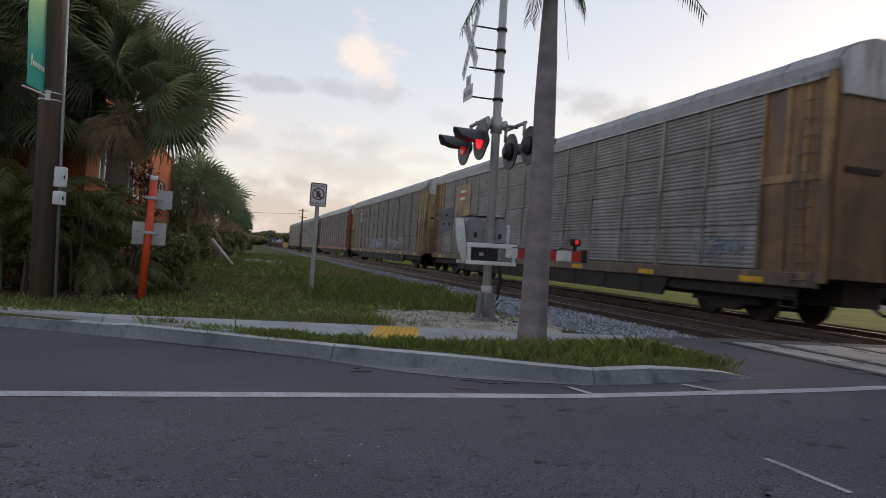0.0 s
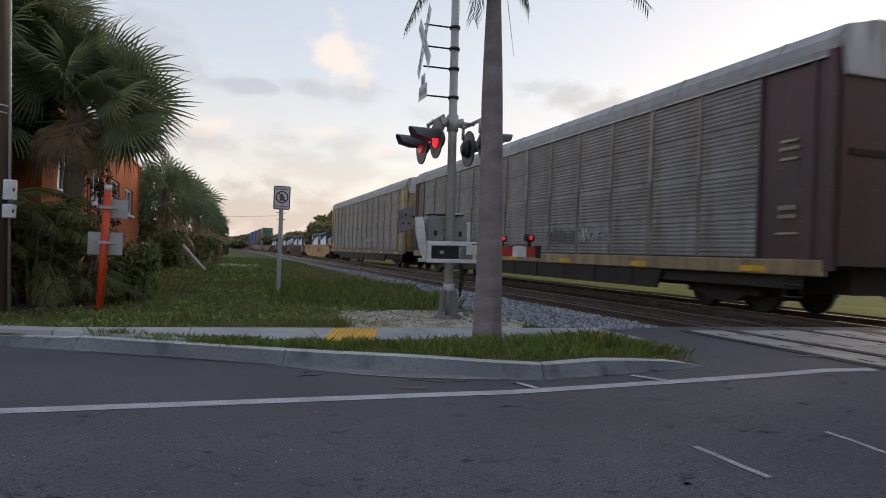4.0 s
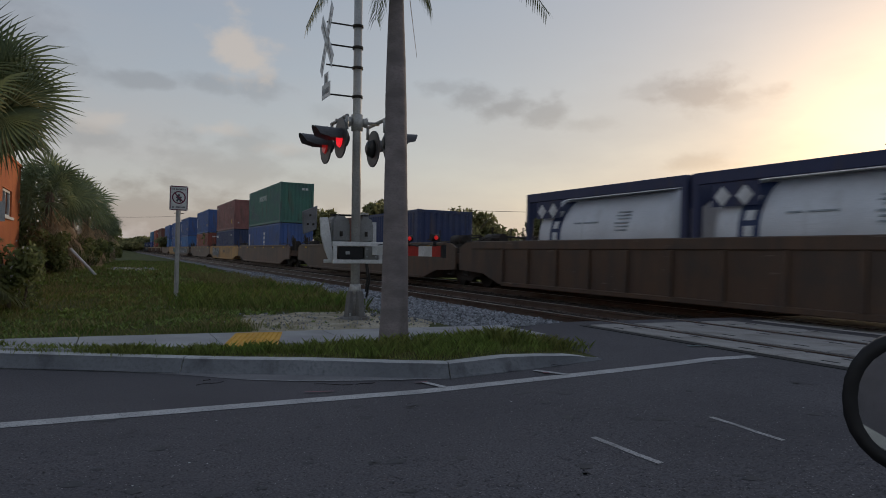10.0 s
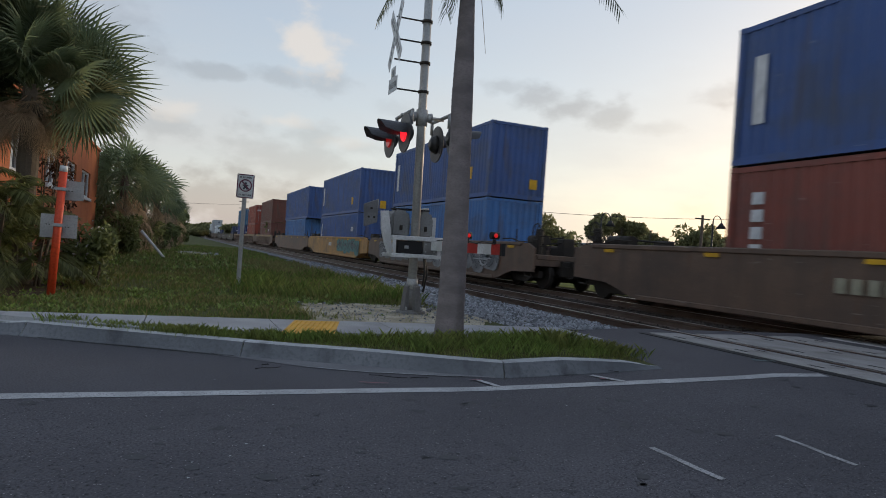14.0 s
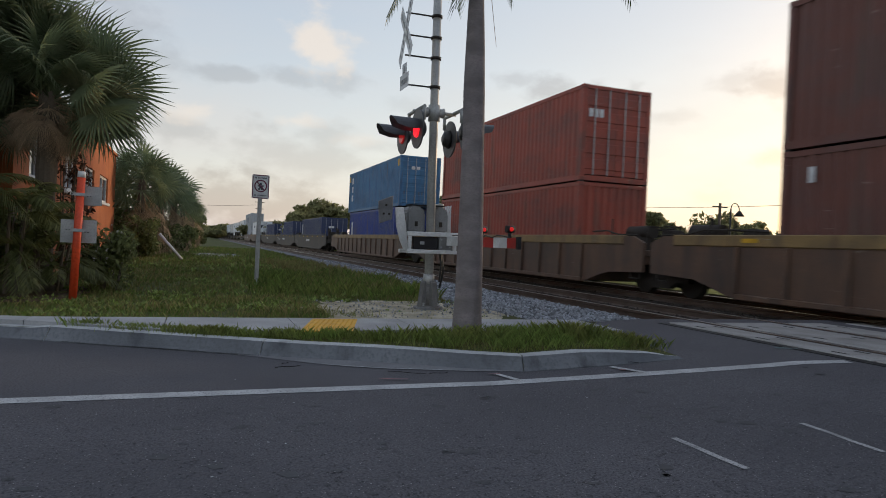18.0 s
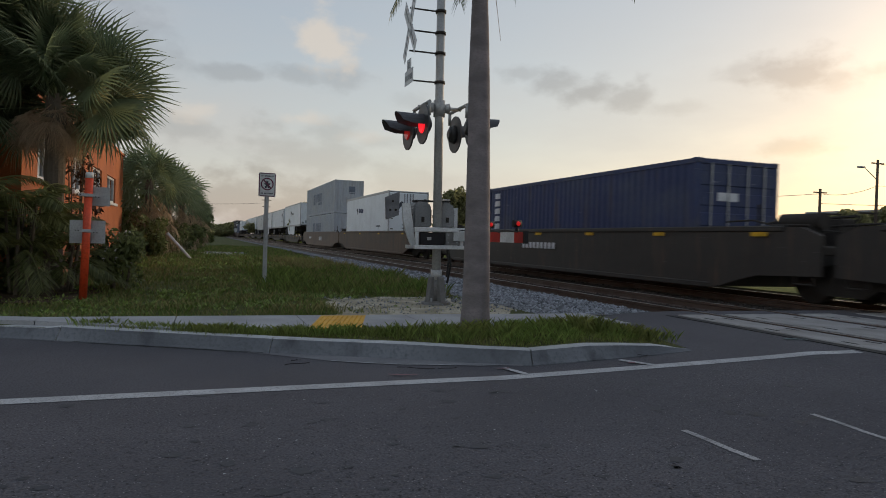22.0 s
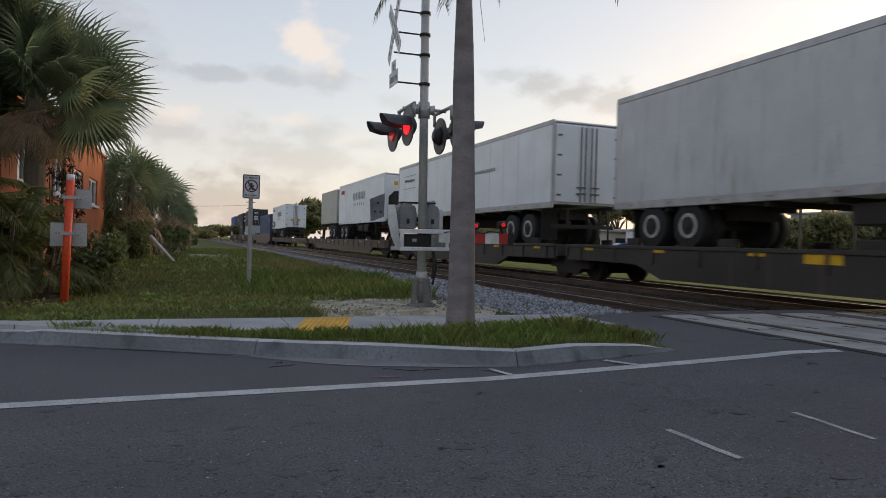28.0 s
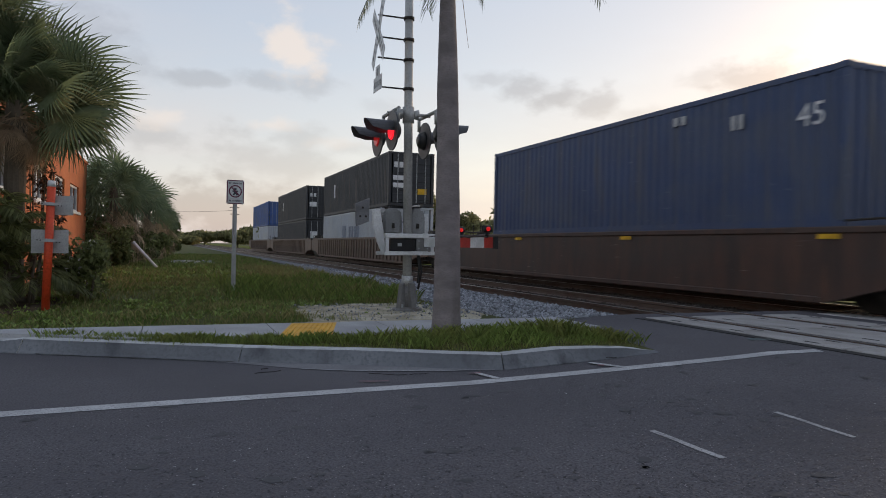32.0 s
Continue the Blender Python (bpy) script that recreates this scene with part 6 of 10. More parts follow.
for key in ("totegrey", "white2", "beige", "white"):
    weathered(P[key], None, None if key == "white" else (0.30, 0.27, 0.23), (0.62, 0.66, 0.70) if key == "white" else (0.44, 0.45, 0.46) if key == "white2" else (0.40, 0.40, 0.38))

# ---- the consist, from the first car to the last ----
RACKS = [
    (-19.25, "r_tan", "screen", "roof", "grey screened autorack car with tan steel ends"),
    (10.3, "r_tan", "screen", "roof", "grey screened autorack car with rusty tan ends"),
    (39.85, "r_yellow", "screen_brown", "roof", "grey screened autorack car with pale yellow posts and graffiti"),
    (69.4, "r_red", "screen_red", "roof_white", "dull red autorack car with a flaking pale roof"),
    (98.95, "r_maroon", "screen", "roof", "grey screened autorack car with maroon ends"),
    (128.5, "r_yellow", "screen", "roof", "grey screened autorack car with yellow ends"),
]
RACK_MARKS = [
    [m_plate("tan_panel", -4.0, 3.9, 2.3, 1.6, "panel_patch"), m_bars("print_white", -4.0, 4.2, 1.2, 0.3, 4)],
    [m_plate("tan_panel", 8.6, 3.85, 2.3, 1.6, "panel_patch"), m_bars("print_white", 8.6, 4.3, 1.2, 0.12, 1), m_bars("print_red", 8.6, 4.12, 1.25, 0.16, 5, 0.2), m_bars("print_white", 8.6, 3.94, 1.2, 0.12, 1), m_graffiti(-11.6, -9.9, "spray_blue", 8, 1.3, 2.0, 3)],
    [m_plate("shield", 8.6, 4.1, 0.9, 1.1, "emblem"), m_bars("print_navy", 8.6, 4.45, 0.85, 0.2, 1, 0.0), m_bars("print_navy", 8.6, 3.95, 0.8, 0.65, 5, 0.5), m_graffiti(-1.5, 3.5, "spray_grey", 11, 1.2, 2.0, 6, "spray_blue"), m_graffiti(-8.5, -3.5, "spray_white", 12, 1.2, 2.2, 6, "spray_grey"), m_graffiti(4.0, 6.5, "spray_white", 13, 1.8, 2.1, 2)],
    [m_bars("print_white", 6.0, 4.6, 0.9, 0.1, 1), m_bars("print_white", 2.0, 3.2, 2.4, 0.06, 1)],
    [m_bars("print_tan", -12.75, 3.45, 0.62, 0.05, 1), m_bars("print_tan", -12.75, 3.3, 0.5, 0.07, 4), m_bars("print_tan", -12.75, 3.1, 0.62, 0.05, 1), m_bars("print_tan", -12.75, 2.15, 0.45, 0.09, 3), m_bars("print_tan", -12.75, 1.98, 0.45, 0.07, 3), m_bars("print_tan", -12.75, 1.65, 0.8, 0.04, 1), m_graffiti(-6.5, -4.8, "spray_white", 15, 1.3, 2.1, 3), m_graffiti(-4.5, -2.6, "spray_grey", 16, 1.3, 2.1, 3)],
    [m_graffiti(7.5, 10.5, "spray_white", 17, 1.3, 2.3, 4), m_plate("yellow", 12.4, 4.2, 0.8, 0.55), m_plate("yellow", 12.4, 1.45, 0.8, 0.25), m_graffiti(-6.0, -2.0, "spray_white", 18, 1.3, 2.1, 5)],
]
M["tan_panel"] = P["r_tan"]
M["shield"] = M["print_white"]


def build_train():
    for (y, steel, screen, roof, label), marks in zip(RACKS, RACK_MARKS):
        autorack(y, 27.8, P[steel], P[screen], P[roof], label, marks, 0.22 if y > 90 else 0.1 if y > 60 else 0.0)

    def pair_tanks(y):
        tank_container(y, 0.44, "white tank in a navy steel frame with hazard placards")
        tank_container(y + 6.2, 0.44, "white tank in a navy steel frame with hazard placards")

    def big(y, z, colour, label, n=12.2, **kw):
        return container(y, n, z, P[colour], label, **kw)

    lo, hi = 0.44, 3.378
    # tank wells
    well_car(158.2, 178.9, P["w_yellow"], "smooth", "bright yellow well car with black lettering", "cc", [m_bars("spray_rust", -3.0, 0.9, 1.2, 0.42, 2, 0.15), m_plate("print_dark", 5.5, 1.15, 1.6, 0.2, "plate"), m_bars("print_pale", 6.0, 1.15, 0.5, 0.12, 4, 0.25), m_bars("spray_rust", 5.0, 1.15, 0.6, 0.09, 1, 0)])
    pair_tanks(161.8)
    well_car(180.0, 200.2, P["w_brown"], "ribbed", "rusty brown ribbed well car", "ca", [m_bars("print_tan", 5.2, 1.05, 0.5, 0.14, 3)])
    pair_tanks(184.0)
    well_car(200.2, 224.4, P["w_brown"], "ribbed", "rusty brown ribbed well car", "ac")
    pair_tanks(208.2)
    well_car(225.2, 244.7, P["w_brown"], "ribbed", "rusty brown ribbed well car", "ca", [m_bars("print_white", -8.4, 0.75, 0.9, 0.25, 4)])
    pair_tanks(228.6)
    well_car(244.7, 266.6, P["w_brown"], "smooth", "dirty brown well car", "ac", [m_reflectors(5)])
    big(248.6, lo, "navy", "dark blue six metre container in a well car", 6.06, height=2.59)
    big(254.9, lo, "brown", "dark brown six metre container in a well car", 6.06, height=2.59, marks=[m_plate("print_white", 2.0, 1.9, 0.5, 0.3)])
    # first three-unit stack car
    t = [m_reflectors(6)]
    well_car(268.6, 288.9, P["w_tan"], "smooth", "dirty tan well car with faint graffiti", "ca", t + [m_graffiti(-0.5, 5.0, "spray_brown", 21, 0.75, 1.25, 7)])
    big(272.9, 0.40, "blue", "blue corrugated container with a white corner label", marks=[m_column("print_white", 5.5, 0.9, 2.5, 0.35, 1), m_column("print_white", -0.75, 0.45, 2.35, 0.5, 6)])
    big(272.9, 3.338, "green", "dark green corrugated container with pale lettering", marks=[m_bars("print_pale_green", 0.1, 2.05, 2.8, 0.40, 7, 0.3), m_end_bars("print_white", 0.55, 2.45, 0.5, 0.16, 2)])
    well_car(288.9, 309.0, P["w_yellow"], "smooth", "yellow well car under white graffiti", "aa", t + [m_graffiti(1.9, 7.0, "spray_white", 22, 0.3, 1.35, 8, "spray_pale"), m_graffiti(2.2, 6.8, "spray_grey", 42, 0.35, 1.3, 7), m_bars("print_dark", -1.6, 0.95, 0.8, 0.25, 3)])
    big(293.1, lo, "navy", "navy corrugated container with pale lettering", marks=[m_bars("print_white", 4.9, 2.3, 1.1, 0.25, 5, 0.2), m_bars("print_white", -4.5, 2.35, 0.9, 0.12, 1)])
    big(293.1, hi, "maroon", "maroon corrugated container with small plates", marks=[m_plate("yellow", -4.7, 0.75, 0.35, 0.4), m_plate("print_white", 5.4, 2.5, 0.3, 0.3), m_end("print_white", -0.8, 0.6, 0.12, 0.12)])
    well_car(309.0, 330.9, P["w_grey"], "smooth", "dirty brown well car with pale lettering", "ac", t + [m_bars("print_tan", 2.0, 0.9, 1.2, 0.26, 4), m_bars("print_tan", -1.0, 0.9, 1.4, 0.26, 5)])
    big(313.15, 0.49, "rust", "rust-red corrugated container with white lettering", marks=[m_end_bars("print_white", -0.1, 2.45, 1.2, 0.15, 6, 0.25), m_column("print_white", 5.3, 1.0, 2.4, 0.3, 4)])
    big(313.15, 3.43, "blue", "blue corrugated container with a yellow plate", marks=[m_column("print_white", 5.45, 0.5, 2.5, 0.3, 1), m_plate("yellow", -5.2, 0.9, 0.3, 0.38), m_end("yellow", 0.75, 0.55, 0.33, 0.36)])
    # second
    well_car(333.0, 353.4, P["w_grey"], "smooth", "grey-brown well car covered in dark graffiti", "ca", t + [m_graffiti(-7.5, 7.6, "spray_grey", 24, 0.35, 1.3, 14, "spray_pale"), m_graffiti(-7.0, 7.0, "spray_white", 44, 0.4, 1.25, 10), m_bars("print_white", -2.0, 0.7, 1.6, 0.2, 8)])
    big(337.5, 0.49, "blue2", "bright blue corrugated container", marks=[m_column("print_white", 5.4, 0.9, 2.5, 0.3, 1)])
    big(337.5, 3.43, "blue", "blue corrugated container with a yellow plate", marks=[m_column("print_white", 5.4, 0.5, 2.5, 0.3, 1), m_plate("yellow", -4.3, 1.0, 0.4, 0.5), m_end("yellow", 0.7, 0.6, 0.33, 0.38)])
    well_car(353.4, 373.6, P["w_yellow"], "smooth", "faded yellow well car with teal graffiti", "aa", t + [m_graffiti(-8.0, -1.8, "spray_grey", 25, 0.35, 1.35, 6, "spray_teal"), m_bars("print_white", 0.6, 0.95, 1.0, 0.24, 3, 0.2)])
    big(357.3, lo, "blue", "blue corrugated steel container", marks=[m_column("print_white", 5.5, 0.9, 2.5, 0.3, 1), m_bars("print_white", -4.7, 1.8, 0.7, 0.3, 2), m_plate("yellow", -5.1, 0.9, 0.2, 0.25)])
    big(357.3, hi, "blue", "blue corrugated container with yellow plates", marks=[m_column("print_white", 5.5, 0.5, 2.5, 0.3, 1), m_plate("yellow", -4.2, 0.8, 0.42, 0.5), m_end("yellow", 0.4, 0.6, 0.4, 0.5)])
    well_car(373.6, 395.6, P["w_tan"], "smooth", "tan well car with a faded panel", "ac", t)
    big(377.1, lo, "blue2", "bright blue corrugated steel container")
    big(376.2, hi, "blue", "long blue corrugated container overhanging the one below", 13.72, marks=[m_text_end("45", 0.45, 2.15, 0.62)])
    # third
    well_car(397.9, 418.0, P["w_tan"], "ribbed", "tan ribbed well car", "ca", [m_reflectors(3, 1.38)])
    big(402.0, lo, "brown", "dark brown corrugated container", marks=[m_bars("print_white", -3.7, 1.9, 0.5, 0.3, 2), m_plate("print_white", 5.4, 2.4, 0.15, 0.3)])
    big(402.0, hi, "brown", "dark brown corrugated container", marks=[m_bars("print_white", -3.2, 0.9, 0.4, 0.1, 1)])
    well_car(418.0, 438.0, P["w_tan"], "ribbed", "tan ribbed well car", "aa", [m_bars("print_dark", 3.4, 0.8, 0.9, 0.3, 3)])
    big(421.7, lo, "red", "red corrugated container with white lettering", marks=[m_bars("print_white", 5.2, 2.4, 0.9, 0.35, 3, 0.2)])
    big(421.7, hi, "red", "red corrugated container with white lettering and closed doors", doors=True, marks=[m_bars("print_white", 5.2, 2.3, 0.9, 0.35, 3, 0.2), m_end_bars("print_white", -0.75, 2.05, 0.55, 0.25, 3, 0.2)])
    well_car(438.0, 460.0, P["w_tan"], "ribbed", "tan ribbed well car", "ac")
    big(441.9, lo, "deepblue", "deep blue corrugated container", doors=True, marks=[m_column("print_white", 5.2, 0.9, 2.4, 0.35, 1), m_end("print_white", -0.5, 1.6, 0.8, 0.25)])
    big(441.1, hi, "blue3", "long weathered light blue container overhanging the one below", 13.72, doors=True, marks=[m_column("print_white", 5.6, 0.7, 2.6, 0.4, 3), m_plate("yellow", -6.45, 2.5, 0.3, 0.4), m_plate("yellow", 6.5, 2.45, 0.3, 0.4), m_end_bars("print_white", -0.3, 2.2, 0.6, 0.18, 2)])
    # fourth, dark
    d = [m_reflectors(7), m_bars("print_white", 0.0, 0.95, 2.4, 0.2, 9)]
    well_car(462.4, 482.6, P["w_dark"], "smooth", "black well car with yellow reflectors", "ca", d + [m_text_side("53", 7.6, 0.72, 0.62, "spray_pale")])
    big(466.4, lo, "navy", "navy corrugated container with a white label", doors=True, marks=[m_column("print_white", 5.5, 1.2, 2.6, 0.35, 1), m_end("print_white", -0.3, 2.0, 0.5, 0.18)])
    well_car(482.6, 502.8, P["w_dark"], "smooth", "black well car with outlined graffiti", "aa", d + [m_graffiti(3.2, 7.0, "spray_white", 31, 0.5, 1.3, 5)])
    big(486.35, lo, "navy", "navy corrugated container with large pale lettering", doors=True, marks=[m_bars("print_white", 3.7, 2.3, 2.1, 0.45, 5, 0.25)])
    well_car(502.8, 525.0, P["w_dark"], "smooth", "black well car with yellow reflectors", "ac", d)
    big(506.6, lo, "navy", "navy corrugated container with a white label", doors=True, marks=[m_column("print_white", 5.2, 1.25, 2.7, 0.45, 5), m_end("print_white", -0.3, 2.0, 0.6, 0.2)])
    # trailer in a well and the pale stack
    well_car(527.5, 549.6, P["w_brown"], "smooth", "dirty brown well car", "ca", [m_reflectors(4)])
    trailer(534.3, 12.9, 1.42, 4.22, P["white"], "white road trailer with closed doors set in a well car", doors=True, axles=False, marks=[m_bars("print_navy", 1.2, 1.75, 1.4, 0.3, 5, 0.2, 0.01), m_plate("print_dark", 2.4, 1.75, 0.5, 0.45, "emblem"), m_bars("print_dark", -4.0, 0.6, 1.8, 0.08, 1), m_end("print_dark", -0.72, 1.82, 0.74, 0.72, "emblem"), m_end_bars("print_tan", 0.35, 1.72, 1.5, 0.32, 5, 0.2)])
    well_car(549.6, 571.0, P["w_grey"], "smooth", "tan well car with white lettering", "ac", [m_bars("print_white", 5.0, 0.9, 1.5, 0.2, 8), m_bars("print_white", -1.5, 0.85, 1.6, 0.34, 3, 0.2)])
    for z in (lo, hi):
        kw = dict(width=2.59)
        container(552.9, 16.85, z, P["totegrey"], "pale grey long container with a dark square emblem", marks=[m_plate("print_slate", 3.0, 1.6, 1.05, 1.05, "emblem"), m_plate("print_pale", 3.0, 1.62, 0.5, 0.5, "emblem_bird"), m_bars("print_slate", 0.2, 1.7, 3.3, 0.8, 4, 0.3), m_column("seam_grey", 6.1, 0.2, 2.75, 0.08, 1), m_column("seam_grey", -6.1, 0.2, 2.75, 0.08, 1), m_end("print_slate", 0.25, 2.1, 0.55, 0.5, "emblem"), m_end_bars("print_slate", 0.25, 1.75, 0.5, 0.1, 4)] + ([m_bars("print_slate", -0.6, 1.1, 2.2, 0.25, 7, 0.3)] if z == hi else []), **kw)
    # trailers on flats
    flat_car(571.8, 592.4, P["w_dark"], "black flat car carrying a white trailer", "ca")
    trailer(575.2, 16.2, 2.42, 5.23, P["white"], "white road trailer with side skirts and a bird emblem", skirt=True, nose_near=True, marks=[m_bars("print_grey", -0.9, 1.6, 1.9, 0.3, 5, 0.25, 0.01), m_plate("print_dark", 0.7, 1.62, 0.85, 0.75, "emblem"), m_plate("print_grey", 0.9, 0.65, 0.3, 0.42, "placard"), m_bars("print_dark", 6.0, 0.55, 2.6, 0.06, 1), m_end("print_dark", 0.05, 2.1, 0.72, 0.62, "emblem"), m_end("print_faint", -0.55, 0.55, 0.3, 0.3), m_end("print_grey", 0.55, 0.42, 0.2, 0.12), m_end("print_grey", 0.85, 0.50, 0.18, 0.14), m_end("print_faint", -0.95, 0.4, 0.22, 0.2)])
    flat_car(592.4, 610.2, P["w_dark"], "black flat car carrying a white trailer", "aa")
    trailer(593.2, 16.0, 2.36, 5.1, P["white"], "white road trailer with a slanted dark emblem", nose_near=True, marks=[m_plate("print_dark", -6.3, 1.7, 1.0, 0.8, "emblem"), m_plate("print_pale", -6.3, 1.7, 0.8, 0.55, "emblem_face"), m_bars("print_navy", -6.3, 1.7, 0.7, 0.4, 3), m_bars("print_navy", -6.0, 0.95, 2.2, 0.08, 8), m_column("print_dark", -7.7, 1.1, 2.4, 0.1, 6)])
    flat_car(610.2, 628.2, P["w_dark"], "black flat car carrying a white trailer", "aa")
    trailer(611.4, 16.1, 2.36, 5.15, P["white"], "white road trailer with a bird emblem", skirt=True, nose_near=True, marks=[m_bars("print_navy", -1.2, 1.75, 2.0, 0.33, 5, 0.25), m_plate("print_dark", 0.6, 1.72, 0.7, 0.6, "emblem"), m_bars("print_dark", 5.2, 0.7, 3.6, 0.1, 10)])
    flat_car(628.2, 646.2, P["w_dark"], "black flat car carrying a worn white trailer", "aa", [m_bars("yellow", 0, 0.9, 1.2, 0.2, 1)])
    trailer(628.9, 14.8, 2.2, 5.16, P["white2"], "worn white road trailer with a ring emblem", nose_near=True, marks=[ring_mark(-3.6, 1.65), m_bars("print_dark", -3.8, 0.85, 1.2, 0.07, 1), m_bars("print_dark", -5.6, 0.55, 2.0, 0.04, 1)])
    flat_car(646.2, 664.6, P["w_dark"], "black flat car carrying a white trailer", "ac", [m_bars("yellow", 2, 0.9, 1.2, 0.2, 1)])
    trailer(647.1, 16.55, 2.40, 5.19, P["white"], "white road trailer with lined lettering", doors=True, marks=[m_bars("print_slate", 6.4, 1.95, 1.7, 0.12, 9, 0.3, 0.004), m_bars("print_faint", 6.4, 2.2, 2.1, 0.025, 1, 0), m_bars("print_faint", 6.4, 1.55, 2.1, 0.025, 1, 0), m_bars("print_faint", -2.8, 1.6, 2.6, 0.12, 12, 0.3)])
    flat_car(664.8, 692.3, P["w_rust"], "rusty flat car with yellow reflectors", "cc", [m_bars("print_tan", 4.0, 0.85, 1.2, 0.10, 6)])
    trailer(666.9, 12.6, 2.36, 5.25, P["white"], "white refrigerated container with its cooling unit on a chassis", reefer=True, chassis=True, nose_near=True, W=2.44, marks=[m_bars("print_faint", 0.0, 1.85, 3.6, 0.5, 8, 0.55), m_bars("print_faint", 0.0, 1.3, 3.2, 0.2, 6, 0.7), m_bars("print_red", 5.0, 2.35, 1.1, 0.26, 5, 0.2)])
    trailer(680.4, 6.38, 2.5, 5.13, P["beige"], "beige six metre container on a chassis", doors=True, chassis=True, W=2.44, axle_in=1.3)
    flat_car(692.7, 721.9, P["w_rust"], "rusty flat car half empty", "cc", [m_bars("print_tan", -6.0, 0.85, 2.6, 0.12, 10)], belly=0.58)
    trailer(710.2, 12.5, 2.42, 5.3, P["white"], "white refrigerated container with rear doors on a chassis", doors=True, chassis=True, W=2.44, marks=[m_bars("print_slate", -0.8, 1.85, 3.7, 0.52, 8, 0.55, 0.01), m_bars("print_slate", -0.9, 1.55, 3.9, 0.04, 1, 0), m_bars("print_slate", -0.9, 1.2, 3.4, 0.14, 6, 0.75), m_bars("print_dark", 4.9, 2.4, 2.0, 0.2, 7, 0.3), m_plate("yellow", -5.0, 0.9, 0.3, 0.35), m_end("yellow", 0.35, 1.0, 0.3, 0.35), m_end("yellow", -0.45, 1.0, 0.3, 0.3)])
    # last well cars
    well_car(723.6, 746.0, P["w_rust"], "smooth", "dark rusty well car with yellow reflectors", "ca", [m_reflectors(4)])
    big(726.3, 1.69, "dullblue", "long blue corrugated container with white numerals", 13.72, marks=[m_bars("print_pale", -4.4, 2.2, 0.4, 0.3, 2), m_bars("print_pale", -2.7, 2.5, 0.5, 0.2, 2), m_text_side("45", -6.15, 2.05, 0.6), m_text_end("45", 0.05, 1.75, 0.5)])
    well_car(746.0, 772.8, P["w_grey"], "dense", "grey well car with close-set ribs", "aa")
    container(752.6, 16.4, lo, P["totegrey"], "pale grey long container with a dark emblem", width=2.59, doors=True, marks=[m_plate("print_slate", 1.6, 1.6, 0.9, 0.9, "emblem"), m_bars("print_slate", -1.0, 1.6, 2.8, 0.75, 4, 0.3), m_end("print_slate", 0.35, 1.7, 0.6, 0.55, "emblem")])
    container(752.6, 16.4, hi, P["black"], "charcoal long container with white labels", width=2.59, doors=True, marks=[m_bars("print_white", 4.6, 1.6, 0.5, 0.9, 1), m_end_bars("print_white", -0.75, 2.2, 0.6, 0.3, 2), m_end("print_white", -0.75, 1.5, 0.6, 0.25), m_end("print_white", -0.75, 1.1, 0.6, 0.25), m_end("yellow", 0.6, 0.8, 0.5, 0.3)])
    well_car(772.8, 797.4, P["w_grey"], "dense", "grey well car with close-set ribs", "aa")
    container(776.3, 16.4, lo, P["black"], "charcoal long container with white labels", width=2.59, doors=True, marks=[m_end("print_white", -0.6, 1.6, 0.6, 0.6)])
    container(776.3, 16.4, hi, P["black"], "charcoal long container with white labels", width=2.59, doors=True, marks=[m_bars("print_white", 4.6, 1.6, 0.4, 0.8, 1), m_end_bars("print_white", -0.7, 2.1, 0.6, 0.3, 2), m_end("print_white", -0.7, 1.3, 0.6, 0.4)])
    well_car(797.4, 820.0, P["w_grey"], "dense", "grey well car with close-set ribs", "ac")
    container(801.0, 15.6, lo, P["totegrey"], "pale grey long container", width=2.59)
    container(801.0, 15.6, hi, P["blue"], "blue long corrugated steel container", width=2.59, doors=True)


def ring_mark(y, z):
    def make(r, L, H, W):
        bm = bmesh.new()
        prev = None
        for j in range(25):
            a = 2 * math.pi * j / 24 * 0.86 + 0.6
            p = [bm.verts.new((-W / 2 - 0.004, y + q * math.cos(a), z + 1.08 * q * math.sin(a))) for q in (0.4, 0.52)]
            if prev:
                bm.faces.new((prev[0], prev[1], p[1], p[0]))
            prev = p
        part("emblem", bm, M["print_navy"], r)
        part("emblem_bar", cube_mesh(0.006, 0.7, 0.09), M["print_navy"], r, at=pose(-W / 2 - 0.002, y - 0.1, z + 0.55))
    return make


def text_mesh(body, size):
    cu = bpy.data.curves.new("text", "FONT")
    cu.body, cu.size, cu.extrude, cu.align_x, cu.align_y = body, size, 0.002, "CENTER", "CENTER"
    tmp = new("text", cu)
    bpy.context.view_layer.update()
    me = bpy.data.meshes.new_from_object(tmp.evaluated_get(bpy.context.evaluated_depsgraph_get()))
    bpy.data.objects.remove(tmp)
    return me


def m_text_end(body, x, z, size):
    return lambda r, L, H, W: part("numerals", text_mesh(body, size), M["print_white"], r, at=pose(x, -L / 2 - 0.006, z, 90, 0, 0))


def m_text_side(body, y, z, size, mname="print_white"):
    return lambda r, L, H, W: part("numerals", text_mesh(body, size), M[mname], r, at=pose(-W / 2 - 0.008, y, z, 90, 0, -90))


